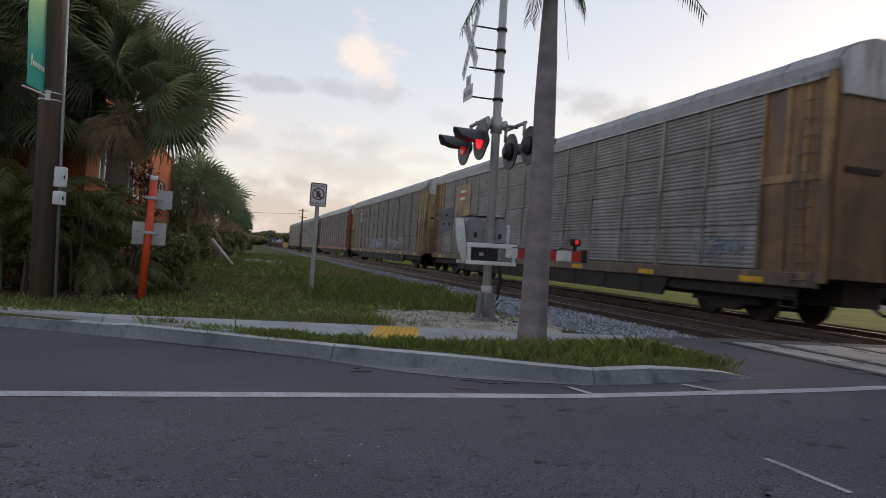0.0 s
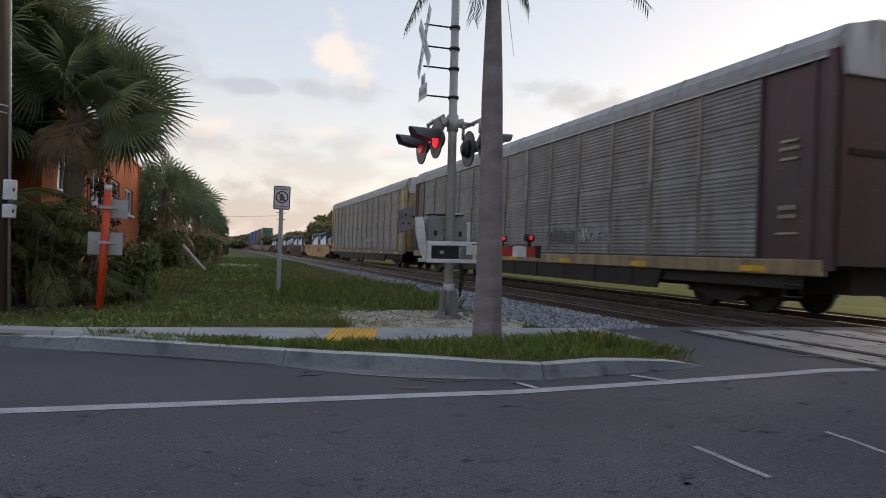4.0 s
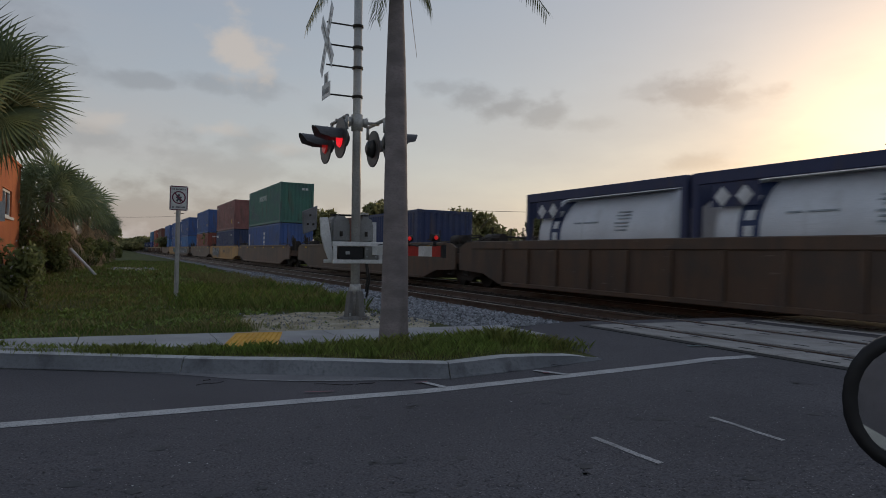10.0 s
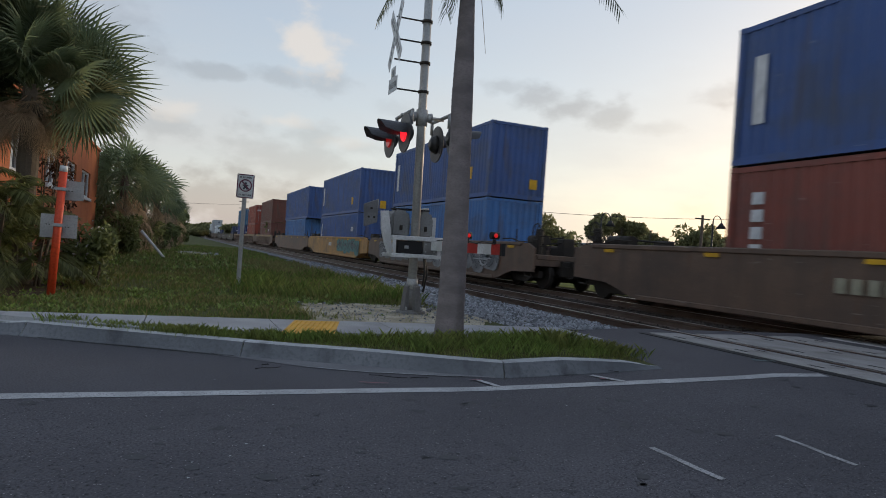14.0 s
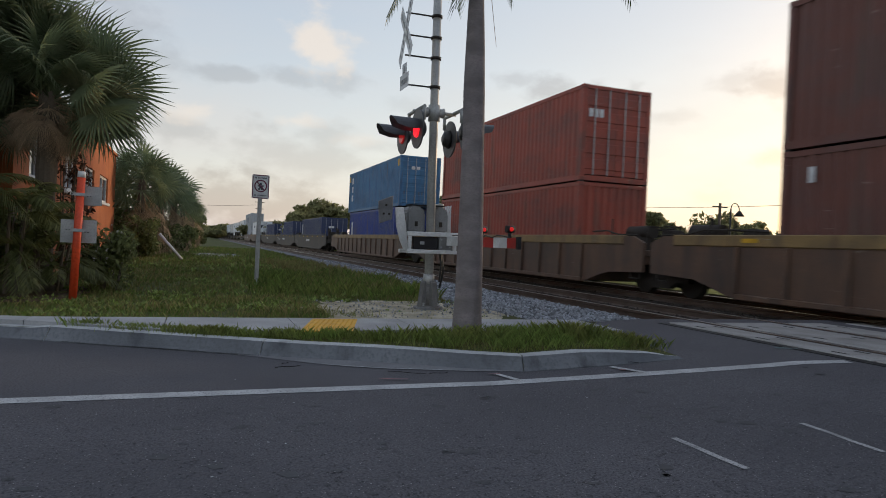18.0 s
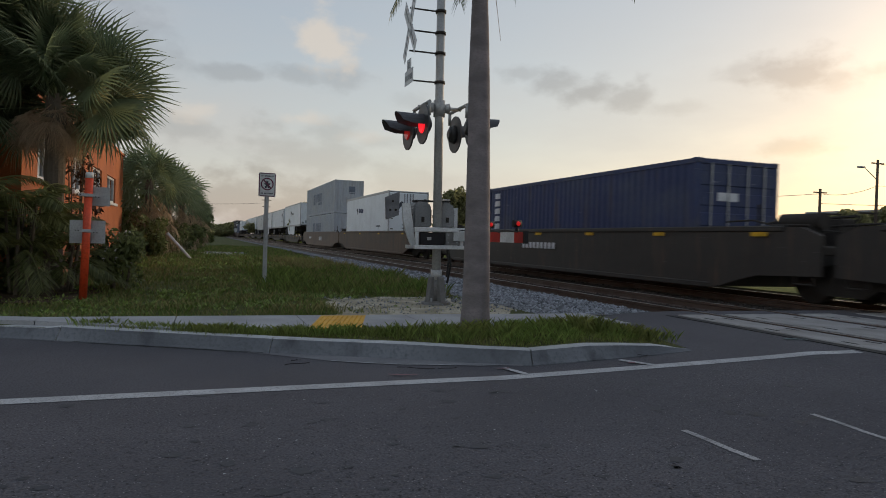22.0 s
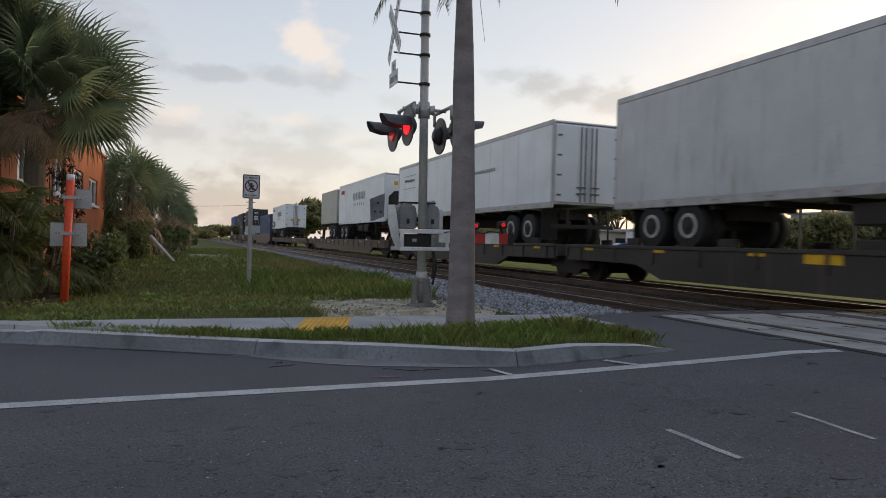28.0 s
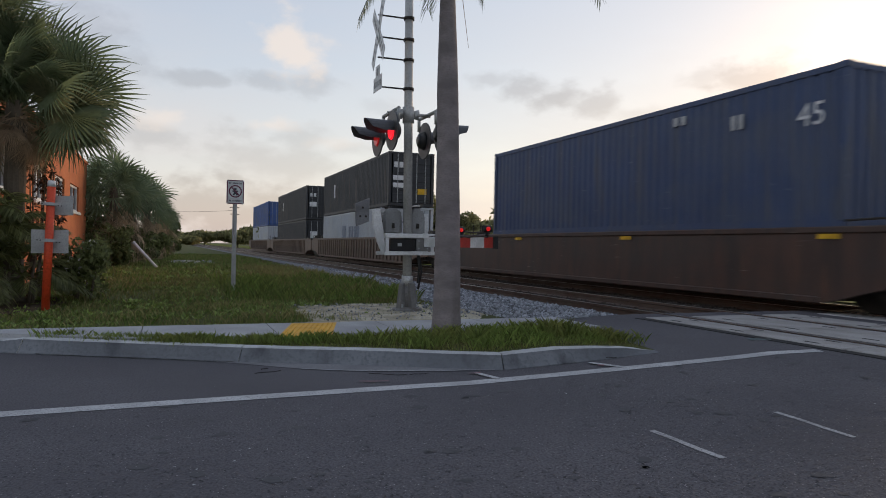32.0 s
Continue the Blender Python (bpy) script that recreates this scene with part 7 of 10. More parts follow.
M["spray_brown"] = mat("spray_brown", (0.20, 0.145, 0.09), 0.7, scale=1.2, fine=20, bump=0.0)
M["spray_rust"] = mat("spray_rust", (0.19, 0.085, 0.03), 0.8, col2=(0.12, 0.06, 0.025), scale=2, fine=20, bump=0.0)
M["spray_pale"] = mat("spray_pale", (0.26, 0.265, 0.27), 0.7, col2=(0.17, 0.17, 0.175), scale=1.2, fine=20, mix=0.3, bump=0.0)
M["print_pale_green"] = mat("print_pale_green", (0.46, 0.55, 0.52), 0.6, scale=3, fine=30, bump=0.0)
M["print_pale"] = mat("print_pale", (0.45, 0.46, 0.47), 0.6, scale=3, fine=30, bump=0.0)
M["print_grey"] = mat("print_grey", (0.28, 0.29, 0.30), 0.6, scale=3, fine=30, bump=0.0)
M["print_tan"] = mat("print_tan", (0.36, 0.34, 0.25), 0.6, scale=3, fine=30, bump=0.0)
M["print_slate"] = mat("print_slate", (0.155, 0.185, 0.245), 0.6, scale=3, fine=30, bump=0.0)
M["seam_grey"] = mat("seam_grey", (0.30, 0.32, 0.36), 0.6, scale=3, fine=30, bump=0.0)
build_train()

# ---- crossing signal, signs, poles ----
M["mast"] = mat("mast_grey", (0.44, 0.44, 0.43), 0.5, 0.3, col2=(0.33, 0.33, 0.32), scale=2, fine=35, bump=0.08, dirt=(0.2, 0.18, 0.15), dirt_at=(0.6, 0.85))
M["sign_back"] = mat("sign_aluminium", (0.42, 0.43, 0.43), 0.55, 0.35, scale=3, fine=40, bump=0.03)
M["sign_white"] = mat("sign_white", (0.70, 0.71, 0.72), 0.45, scale=3, fine=40, bump=0.0)
M["gate_red"] = mat("gate_red", (0.50, 0.035, 0.03), 0.45, scale=3, fine=40, bump=0.0)
M["lens_lit"] = mat("lens_lit", (0.6, 0.02, 0.02), 0.3, scale=3, fine=30, bump=0.0, glow=((1.0, 0.02, 0.035), 0.6))
M["mast_dark"] = mat("mast_base_grey", (0.20, 0.195, 0.19), 0.7, 0.2, scale=3, fine=30, bump=0.15, dirt=(0.1, 0.08, 0.06), dirt_at=(0.5, 0.75))
M["lens_dim"] = mat("lens_dim", (0.06, 0.012, 0.012), 0.3, scale=3, fine=30, bump=0.0, glow=((1.0, 0.03, 0.03), 0.10))
M["boom_lens"] = mat("boom_lens", (0.5, 0.02, 0.02), 0.3, scale=3, fine=30, bump=0.0, glow=((1.0, 0.02, 0.02), 0.2))
M["cover"] = mat("motor_cover_grey", (0.27, 0.275, 0.28), 0.6, 0.2, scale=3, fine=35, bump=0.1, dirt=(0.13, 0.12, 0.11), dirt_at=(0.48, 0.75))
M["disc"] = mat("disc_dull_black", (0.075, 0.078, 0.08), 0.45, 0.2, col2=(0.05, 0.05, 0.052), scale=3, fine=30, bump=0.03)
M["orange"] = mat("marker_orange", (0.72, 0.075, 0.02), 0.5, col2=(0.6, 0.07, 0.03), scale=2, fine=30, bump=0.02)
M["timber"] = mat("pole_timber", (0.135, 0.10, 0.075), 0.9, col2=(0.075, 0.055, 0.042), scale=1.4, fine=18, bump=0.5, stretch=(5, 5, 0.35))
M["cable"] = mat("cable_black", (0.02, 0.02, 0.02), 0.6, scale=3, fine=30, bump=0.0)


# hood black is lightened: the sun's glare haze is put into the colour
M["hood"] = mat("hazed_black_hood", (0.085, 0.085, 0.095), 0.45, col2=(0.06, 0.06, 0.065), scale=4, fine=40, bump=0.05)
M["weight"] = mat("grimy_cast_weight", (0.19, 0.195, 0.21), 0.7, col2=(0.12, 0.12, 0.125), scale=4, fine=40, bump=0.15)


def signal_head(parent, x, y, z, way, lit):
    """A black round background with a lamp, facing along x; way is -1 or 1."""
    bm = bmesh.new()
    tube(bm, (-0.012, 0, 0), (0.012, 0, 0), 0.31, 0.31, 32)
    disc = part("background", bm, M["disc"], parent, at=pose(x, y, z))
    bm = bmesh.new()
    tube(bm, (-way * 0.01, 0, 0), (-way * 0.10, 0, 0), 0.16, 0.12, 20)
    tube(bm, (-way * 0.10, 0, 0), (-way * 0.13, 0, 0), 0.12, 0.06, 20)
    part("housing", bm, M["disc"], disc)
    bm = bmesh.new()
    tube(bm, (way * 0.012, 0, 0), (way * 0.035, 0, 0), 0.145, 0.13, 24)
    part("lens", bm, M["lens_lit"] if lit == 2 else M["lens_dim"], disc)
    bm = bmesh.new()
    ring = []
    for i in range(13):
        a = radians(-8 + 196 * i / 12)
        c, s = math.cos(a), math.sin(a)
        deep = 0.45 if i not in (0, 12) else 0.28
        ring.append([bm.verts.new((way * d, r * c, r * s)) for d, r in ((0.012, 0.155), (deep - 0.1 * (1 - max(s, 0)), 0.165), (deep - 0.1 * (1 - max(s, 0)), 0.158), (0.012, 0.148))])
    for a, b in zip(ring, ring[1:]):
        for j in range(4):
            bm.faces.new((a[j], a[(j + 1) % 4], b[(j + 1) % 4], b[j]))
    bm.faces.new(ring[0])
    bm.faces.new(ring[-1])
    part("hood", bm, M["hood"], disc)
    bm = bmesh.new()
    tube(bm, (-way * 0.1, 0, 0.15), (-way * 0.1, 0, 0.36), 0.028, 0.028, 10)
    part("hanger", bm, M["mast"], disc)


def crossing_signal(px, py, z0, label, gate=True, flip=1, tall=6.0, lean=0.0):
    root = empty("crossing_signal", pose(px, py, 0, 0, lean, 0), label, "railway signal")
    bm = bmesh.new()
    tube(bm, (0, 0, z0), (0, 0, tall), 0.075, 0.066, 20)
    part("mast", bm, M["mast"], root)
    bm = bmesh.new()
    tube(bm, (0, 0, tall), (0, 0, tall + 0.06), 0.075, 0.03, 16)
    part("cap", bm, M["mast"], root)
    bm = bmesh.new()
    tube(bm, (0, 0, z0), (0, 0, z0 + 0.44), 0.105, 0.09, 18)
    tube(bm, (0, 0, z0), (0, 0, z0 + 0.05), 0.19, 0.19, 18)
    part("base_casting", bm, M["mast_dark"], root)
    for s in (0, 90, 180, 270):
        bm = bmesh.new()
        prism(bm, [(0.08, 0.0), (0.19, 0.0), (0.185, 0.06), (0.135, 0.40), (0.08, 0.42)], "y", -0.05, 0.05)
        bevelled(bm, 0.008)
        part("base_rib", bm, M["mast_dark"], root, at=pose(0, 0, z0 + 0.03, 0, 0, s + 20))
    bm = bmesh.new()
    tube(bm, (0, 0, z0 - 0.1), (0, 0, z0 + 0.03), 0.25, 0.24, 24)
    part("footing", bm, M["mast_dark"], root, "round concrete footing")
    for x, y in ((-0.12, -0.12), (0.12, -0.12), (-0.12, 0.12), (0.12, 0.12)):
        bm = bmesh.new()
        tube(bm, (x, y, z0 + 0.02), (x, y, z0 + 0.1), 0.018, 0.018, 6)
        part("bolt", bm, M["galv"], root)
    bm = bmesh.new()
    tube(bm, (0, 0, 0.56), (0, 0, 0.72), 0.095, 0.09, 16)
    part("collar", bm, M["mast"], root)
    # crossarm with two pairs of lamps
    bm = bmesh.new()
    tube(bm, (-0.36, 0, 3.36), (0.38, 0, 3.36), 0.028, 0.028, 10)
    for x in (-0.30, 0.34):
        tube(bm, (x, -0.42, 3.37), (x, 0.42, 3.37), 0.03, 0.03, 10)
    part("crossarm", bm, M["mast"], root)
    for x in (-0.16, 0.12):
        bm = bmesh.new()
        tube(bm, (x - 0.045, 0, 3.36), (x + 0.045, 0, 3.36), 0.06, 0.085, 16)
        part("junction_box", bm, M["mast"], root)
    bm = bmesh.new()
    tube(bm, (0, 0, 3.22), (0, 0, 3.48), 0.095, 0.095, 16)
    part("mast_clamp", bm, M["mast"], root)
    for y, lit in ((-0.40 * flip, 2), (0.40 * flip, 1)):
        signal_head(root, -0.40, y, 3.01, -1, lit)
        signal_head(root, 0.43, y, 3.01, 1, lit)
    # crossbuck and lower sign, facing the road
    sx = -0.525 * flip
    for a in (-45, 45):
        bm = bmesh.new()
        box(bm, -0.003, -0.62, -0.115, 0.003, 0.62, 0.115)
        blade = part("crossbuck_blade", bm, M["sign_white"], root, at=pose(sx + (0.008 if a > 0 else 0), 0, 4.62, a, 0, -5))
        for k in range(8):
            part("lettering", cube_mesh(0.003, 0.05, 0.10), M["print_grey"], blade, at=pose(-0.005, -0.45 + k * 0.13, 0))
    bm = bmesh.new()
    prism(bm, [(-0.115, 4.10), (0.115, 4.10), (0.115, 3.93), (0.23, 3.93), (0.23, 3.70), (-0.23, 3.70), (-0.23, 3.93), (-0.115, 3.93)], "x", sx - 0.003, sx + 0.003)
    lower = part("track_count_sign", bm, M["sign_white"], root)
    part("lettering", cube_mesh(0.003, 0.08, 0.11), M["print_grey"], lower, at=pose(sx - 0.005, 0, 4.0))
    for k in range(6):
        part("lettering", cube_mesh(0.003, 0.035, 0.09), M["print_grey"], lower, at=pose(sx - 0.005, -0.16 + k * 0.065, 3.81))
    for z in (4.92, 4.57, 4.24, 3.77):
        bm = bmesh.new()
        tube(bm, (sx, 0, z), (0, 0, z), 0.014, 0.014, 8)
        tube(bm, (-0.03, -0.1, z), (-0.03, 0.1, z), 0.012, 0.012, 6)
        tube(bm, (0, 0, z - 0.022), (0, 0, z + 0.022), 0.088, 0.088, 14)
        part("bracket", bm, M["truck"], root)
    if not gate:
        return root
    # gate mechanism
    for x0, x1 in ((-0.39, -0.07), (0.06, 0.33)):
        bm = bmesh.new()
        prism(bm, [(x0, 1.40), (x1, 1.40), (x1, 1.72), (x1 - 0.05, 1.82), (x0 + 0.07, 1.84), (x0, 1.74)], "y", 0.06, 0.42)
        bevelled(bm, 0.03, 2)
        cover = part("gate_motor_cover", bm, M["cover"], root)
        block("cover_seam", M["black"], cover, x0 - 0.006, 0.1, 1.60, x1 + 0.006, 0.426, 1.625)
        block("latch", M["truck"], cover, (x0 + x1) / 2 - 0.02, 0.03, 1.5, (x0 + x1) / 2 + 0.02, 0.06, 1.58)
    bm = bmesh.new()
    box(bm, -0.33, 0.12, 1.84, 0.28, 0.36, 1.86)
    part("cover_strap", bm, M["black"], root)
    for z0_, z1_ in ((1.34, 1.41), (1.06, 1.12)):
        block("gate_frame_bar", M["sign_white"], root, -0.43, -0.16, z0_, 0.43, -0.09, z1_, 0.008)
        block("gate_frame_bar", M["sign_white"], root, -0.43, 0.3, z0_, 0.43, 0.37, z1_, 0.008)
    for x in (-0.41, 0.36):
        block("gate_frame_post", M["sign_white"], root, x, -0.15, 1.12, x + 0.05, -0.10, 1.34)
    block("relay_box", M["black"], root, -0.32, -0.11, 1.13, 0.10, 0.1, 1.33, 0.01)
    plate = block("hub_plate", M["cover"], root, 0.12, -0.12, 1.125, 0.35, 0.0, 1.335, 0.006)
    for x, z in ((-0.08, 0.06), (0.07, 0.06), (-0.08, -0.06), (0.07, -0.06)):
        part("bolt", cube_mesh(0.022, 0.012, 0.022), M["galv"], plate, at=pose(x, -0.064, z))
    # small pale plate that stands in for a glint on the relay box
    part("lamp_glint", cube_mesh(0.07, 0.006, 0.05), M["galv"], root, at=pose(-0.17, -0.115, 1.23))
    bm = bmesh.new()
    prism(bm, [(-0.44, 1.10), (-0.37, 1.12), (-0.41, 1.42), (-0.47, 1.80), (-0.60, 1.79), (-0.58, 1.50), (-0.52, 1.28)], "y", -0.02, 0.03)
    bevelled(bm, 0.006)
    part("counterweight_arm", bm, M["sign_white"], root)
    bm = bmesh.new()
    prism(bm, [(-0.85, 1.52), (-0.64, 1.60), (-0.63, 1.98), (-0.87, 1.88)], "y", 0.03, 0.09)
    bevelled(bm, 0.01)
    weight = part("counterweight", bm, M["weight"], root)
    for x, z in ((-0.79, 1.68), (-0.70, 1.68), (-0.75, 1.82)):
        part("bolt", cube_mesh(0.03, 0.02, 0.03), M["truck"], weight, at=pose(x, 0.022, z))
    block("counterweight_arm", M["sign_white"], root, 0.36, 0.2, 1.1, 0.43, 0.26, 1.75)
    block("counterweight", M["mast"], root, 0.36, 0.55, 1.50, 0.42, 0.95, 1.92, 0.01)
    for pts in (((0.16, -0.05, 1.1), (0.18, -0.08, 0.85), (0.17, -0.04, 0.6)), ((0.19, 0.0, 1.1), (0.24, -0.03, 0.8), (0.2, 0.02, 0.5))):
        bm = bmesh.new()
        for a, b in zip(pts, pts[1:]):
            tube(bm, a, b, 0.018, 0.018, 8)
        part("conduit", bm, M["cable"], root)
    # lowered boom, broken short, in red and white lengths
    for y0, y1, red in ((-0.12, -0.62, 0), (-0.62, -1.05, 1), (-1.05, -1.5, 0), (-1.5, -1.97, 1), (-1.97, -2.41, 0), (-2.41, -2.68, 1)):
        block("boom_length", M["gate_red"] if red else M["sign_white"], root, 0.245, y1, 1.20, 0.285, y0, 1.34)
    block("boom_end_cap", M["black"], root, 0.24, -2.74, 1.19, 0.29, -2.68, 1.35)
    for yy in (-2.45, -1.56):
        bm = bmesh.new()
        tube(bm, (0.265, yy, 1.34), (0.265, yy, 1.40), 0.025, 0.025, 10)
        tube(bm, (0.21, yy, 1.45), (0.32, yy, 1.45), 0.048, 0.048, 16)
        lamp = part("boom_lamp", bm, M["black"], root)
        bm = bmesh.new()
        tube(bm, (0.265, yy - 0.062, 1.45), (0.265, yy - 0.054, 1.45), 0.016, 0.026, 12)
        tube(bm, (0.265, yy - 0.056, 1.45), (0.265, yy - 0.046, 1.45), 0.026, 0.030, 12)
        part("lamp_lens", bm, M["boom_lens"], lamp)
    bm = bmesh.new()
    pr = Vector((0.2, -0.5, 1.36))
    for i in range(1, 12):
        q = Vector((0.2, -0.5 - 2.1 * i / 11, 1.355 + 0.02 * math.sin(i * 2.2)))
        tube(bm, pr, q, 0.009, 0.009, 5)
        pr = q
    part("boom_cable", bm, M["cable"], root)
    return root


crossing_signal(3.605, 10.5, 0.165, "grey crossing signal with red lamps and a lowered short boom", lean=-0.8)
crossing_signal(16.75, 9.8, 0.12, "grey crossing signal with red lamps beyond the track", gate=False, flip=-1)


def trespass_sign():
    root = empty("warning_sign", pose(1.235, 14.93, 0.12), "small white warning sign on a galvanised channel post", "sign")
    bm = bmesh.new()
    prism(bm, [(-0.045, 0.02), (-0.025, 0.02), (-0.02, -0.015), (0.02, -0.015), (0.025, 0.02), (0.045, 0.02), (0.045, 0.026), (0.02, 0.026), (0.015, -0.009), (-0.015, -0.009), (-0.02, 0.026), (-0.045, 0.026)], "z", 0, 2.35)
    part("post", bm, M["galv"], root)
    bm = bmesh.new()
    ring = []
    for cx, cz, a0 in ((0.148, 2.38, 0), (-0.148, 2.38, 90), (-0.148, 1.93, 180), (0.148, 1.93, 270)):
        for k in range(5):
            a = radians(a0 + k * 22.5)
            ring.append((cx + 0.03 * math.cos(a), cz + 0.03 * math.sin(a)))
    prism(bm, ring, "y", -0.024, -0.018)
    plate = part("plate", bm, M["sign_white"], root)
    def border(bm):
        for s in (-1, 1):
            box(bm, s * 0.163 - 0.009, -0.0265, 1.93, s * 0.163 + 0.009, -0.0245, 2.38)
            box(bm, -0.15, -0.0265, 2.155 + s * 0.24 - 0.009, 0.15, -0.0245, 2.155 + s * 0.24 + 0.009)
        for k in range(28):
            a, b = 2 * math.pi * k / 28, 2 * math.pi * (k + 1) / 28
            v = [bm.verts.new((r * math.cos(t), -0.0265, 2.17 + r * math.sin(t))) for t, r in ((a, 0.108), (a, 0.134), (b, 0.134), (b, 0.108))]
            bm.faces.new(v)
        v = [bm.verts.new(p) for p in ((-0.092, -0.0268, 2.25), (-0.072, -0.0268, 2.268), (0.092, -0.0268, 2.09), (0.072, -0.0268, 2.072))]
        bm.faces.new(v)
    bm = bmesh.new()
    border(bm)
    part("border_and_ring", bm, M["print_plum"], plate, "dark red printed ring and border")
    for dx, dz, w, h in ((0, 2.215, 0.045, 0.045), (0, 2.172, 0.12, 0.03), (0.0, 2.14, 0.06, 0.05), (0.03, 2.105, 0.035, 0.04), (-0.03, 2.105, 0.035, 0.04)):
        part("symbol", cube_mesh(w, 0.002, h), M["print_dark"], plate, at=pose(dx, -0.0255, dz))
    for z in (2.34, 1.97):
        for k in [0, 1, 3, 4, 5, 6, 7, 8, 9, 10]:
            part("lettering", cube_mesh(0.014, 0.002, 0.032), M["print_dark"], plate, at=pose(-0.118 + k * 0.0235, -0.0252, z))


M["print_plum"] = mat("print_plum", (0.16, 0.03, 0.07), 0.6, scale=3, fine=30, bump=0.0)
trespass_sign()


def marker_post():
    root = empty("marker_post", pose(-1.72, 11.52, 0.12, 0, 1.6, 0), "orange plastic pipeline marker post with grey plates", "marker post")
    bm = bmesh.new()
    tube(bm, (0, 0, 0), (0, 0, 1.86), 0.058, 0.056, 18)
    part("post", bm, M["orange"], root)
    bm = bmesh.new()
    tube(bm, (0, 0, 1.86), (0, 0, 1.95), 0.059, 0.055, 18)
    part("cap", bm, M["sign_white"], root, "white plastic cap")
    p = block("plate", M["sign_back"], root, -0.24, -0.085, 0.87, 0.25, -0.08, 1.22)
    p.matrix_basis = p.matrix_basis @ pose(0, 0.15, 0, 0, -2, 0)
    q = block("plate", M["sign_back"], root, 0.03, 0.07, 1.45, 0.29, 0.075, 1.74)
    q.matrix_basis = q.matrix_basis @ pose(0, 0, 0, 0, -2, 0)
    for z in (1.06, 1.6):
        bm = bmesh.new()
        tube(bm, (0, 0, z - 0.025), (0, 0, z + 0.025), 0.064, 0.064, 16)
        box(bm, -0.12, -0.07, z - 0.02, 0.14, -0.062, z + 0.02)
        part("clamp", bm, M["galv"], root)
        for x in (-0.14, -0.1, 0.11, 0.15):
            part("bolt", cube_mesh(0.014, 0.03, 0.014), M["truck"], root, at=pose(x, -0.07, z - 0.02 * (x > 0)))


marker_post()


def leaning_pipe():
    root = empty("leaning_pipe", pose(-0.37, 28.3, 0.1), "white plastic pipe leaning out of the grass", "pipe")
    bm = bmesh.new()
    tube(bm, (0.06, 0, -0.12), (-0.95, 0.1, 1.02), 0.052, 0.052, 14)
    part("pipe", bm, M["sign_white"], root)
    bm = bmesh.new()
    tube(bm, (-0.95, 0.1, 1.02), (-0.985, 0.104, 1.06), 0.06, 0.06, 14)
    part("coupling", bm, M["sign_white"], root)


leaning_pipe()


def banner_material():
    m = bpy.data.materials.new("banner_cloth")
    m.use_nodes = True
    n, k = m.node_tree.nodes, m.node_tree.links
    b = n["Principled BSDF"]
    b.inputs["Roughness"].default_value = 0.8
    co, sp, r = n.new("ShaderNodeTexCoord"), n.new("ShaderNodeSeparateXYZ"), n.new("ShaderNodeValToRGB")
    ns, ad = n.new("ShaderNodeTexNoise"), n.new("ShaderNodeMath")
    ns.inputs["Scale"].default_value = 5
    ad.operation = "MULTIPLY_ADD"
    ad.inputs[1].default_value = 0.16
    k.new(co.outputs["Generated"], sp.inputs[0])
    k.new(co.outputs["Object"], ns.inputs[0])
    k.new(ns.outputs[0], ad.inputs[0])
    k.new(sp.outputs["Z"], ad.inputs[2])
    r.color_ramp.elements[0].position, r.color_ramp.elements[0].color = 0.3, (0.01, 0.30, 0.25, 1)
    r.color_ramp.elements[1].position, r.color_ramp.elements[1].color = 1.05, (0.50, 0.62, 0.22, 1)
    k.new(ad.outputs[0], r.inputs[0])
    k.new(r.outputs[0], b.inputs["Base Color"])
    return m


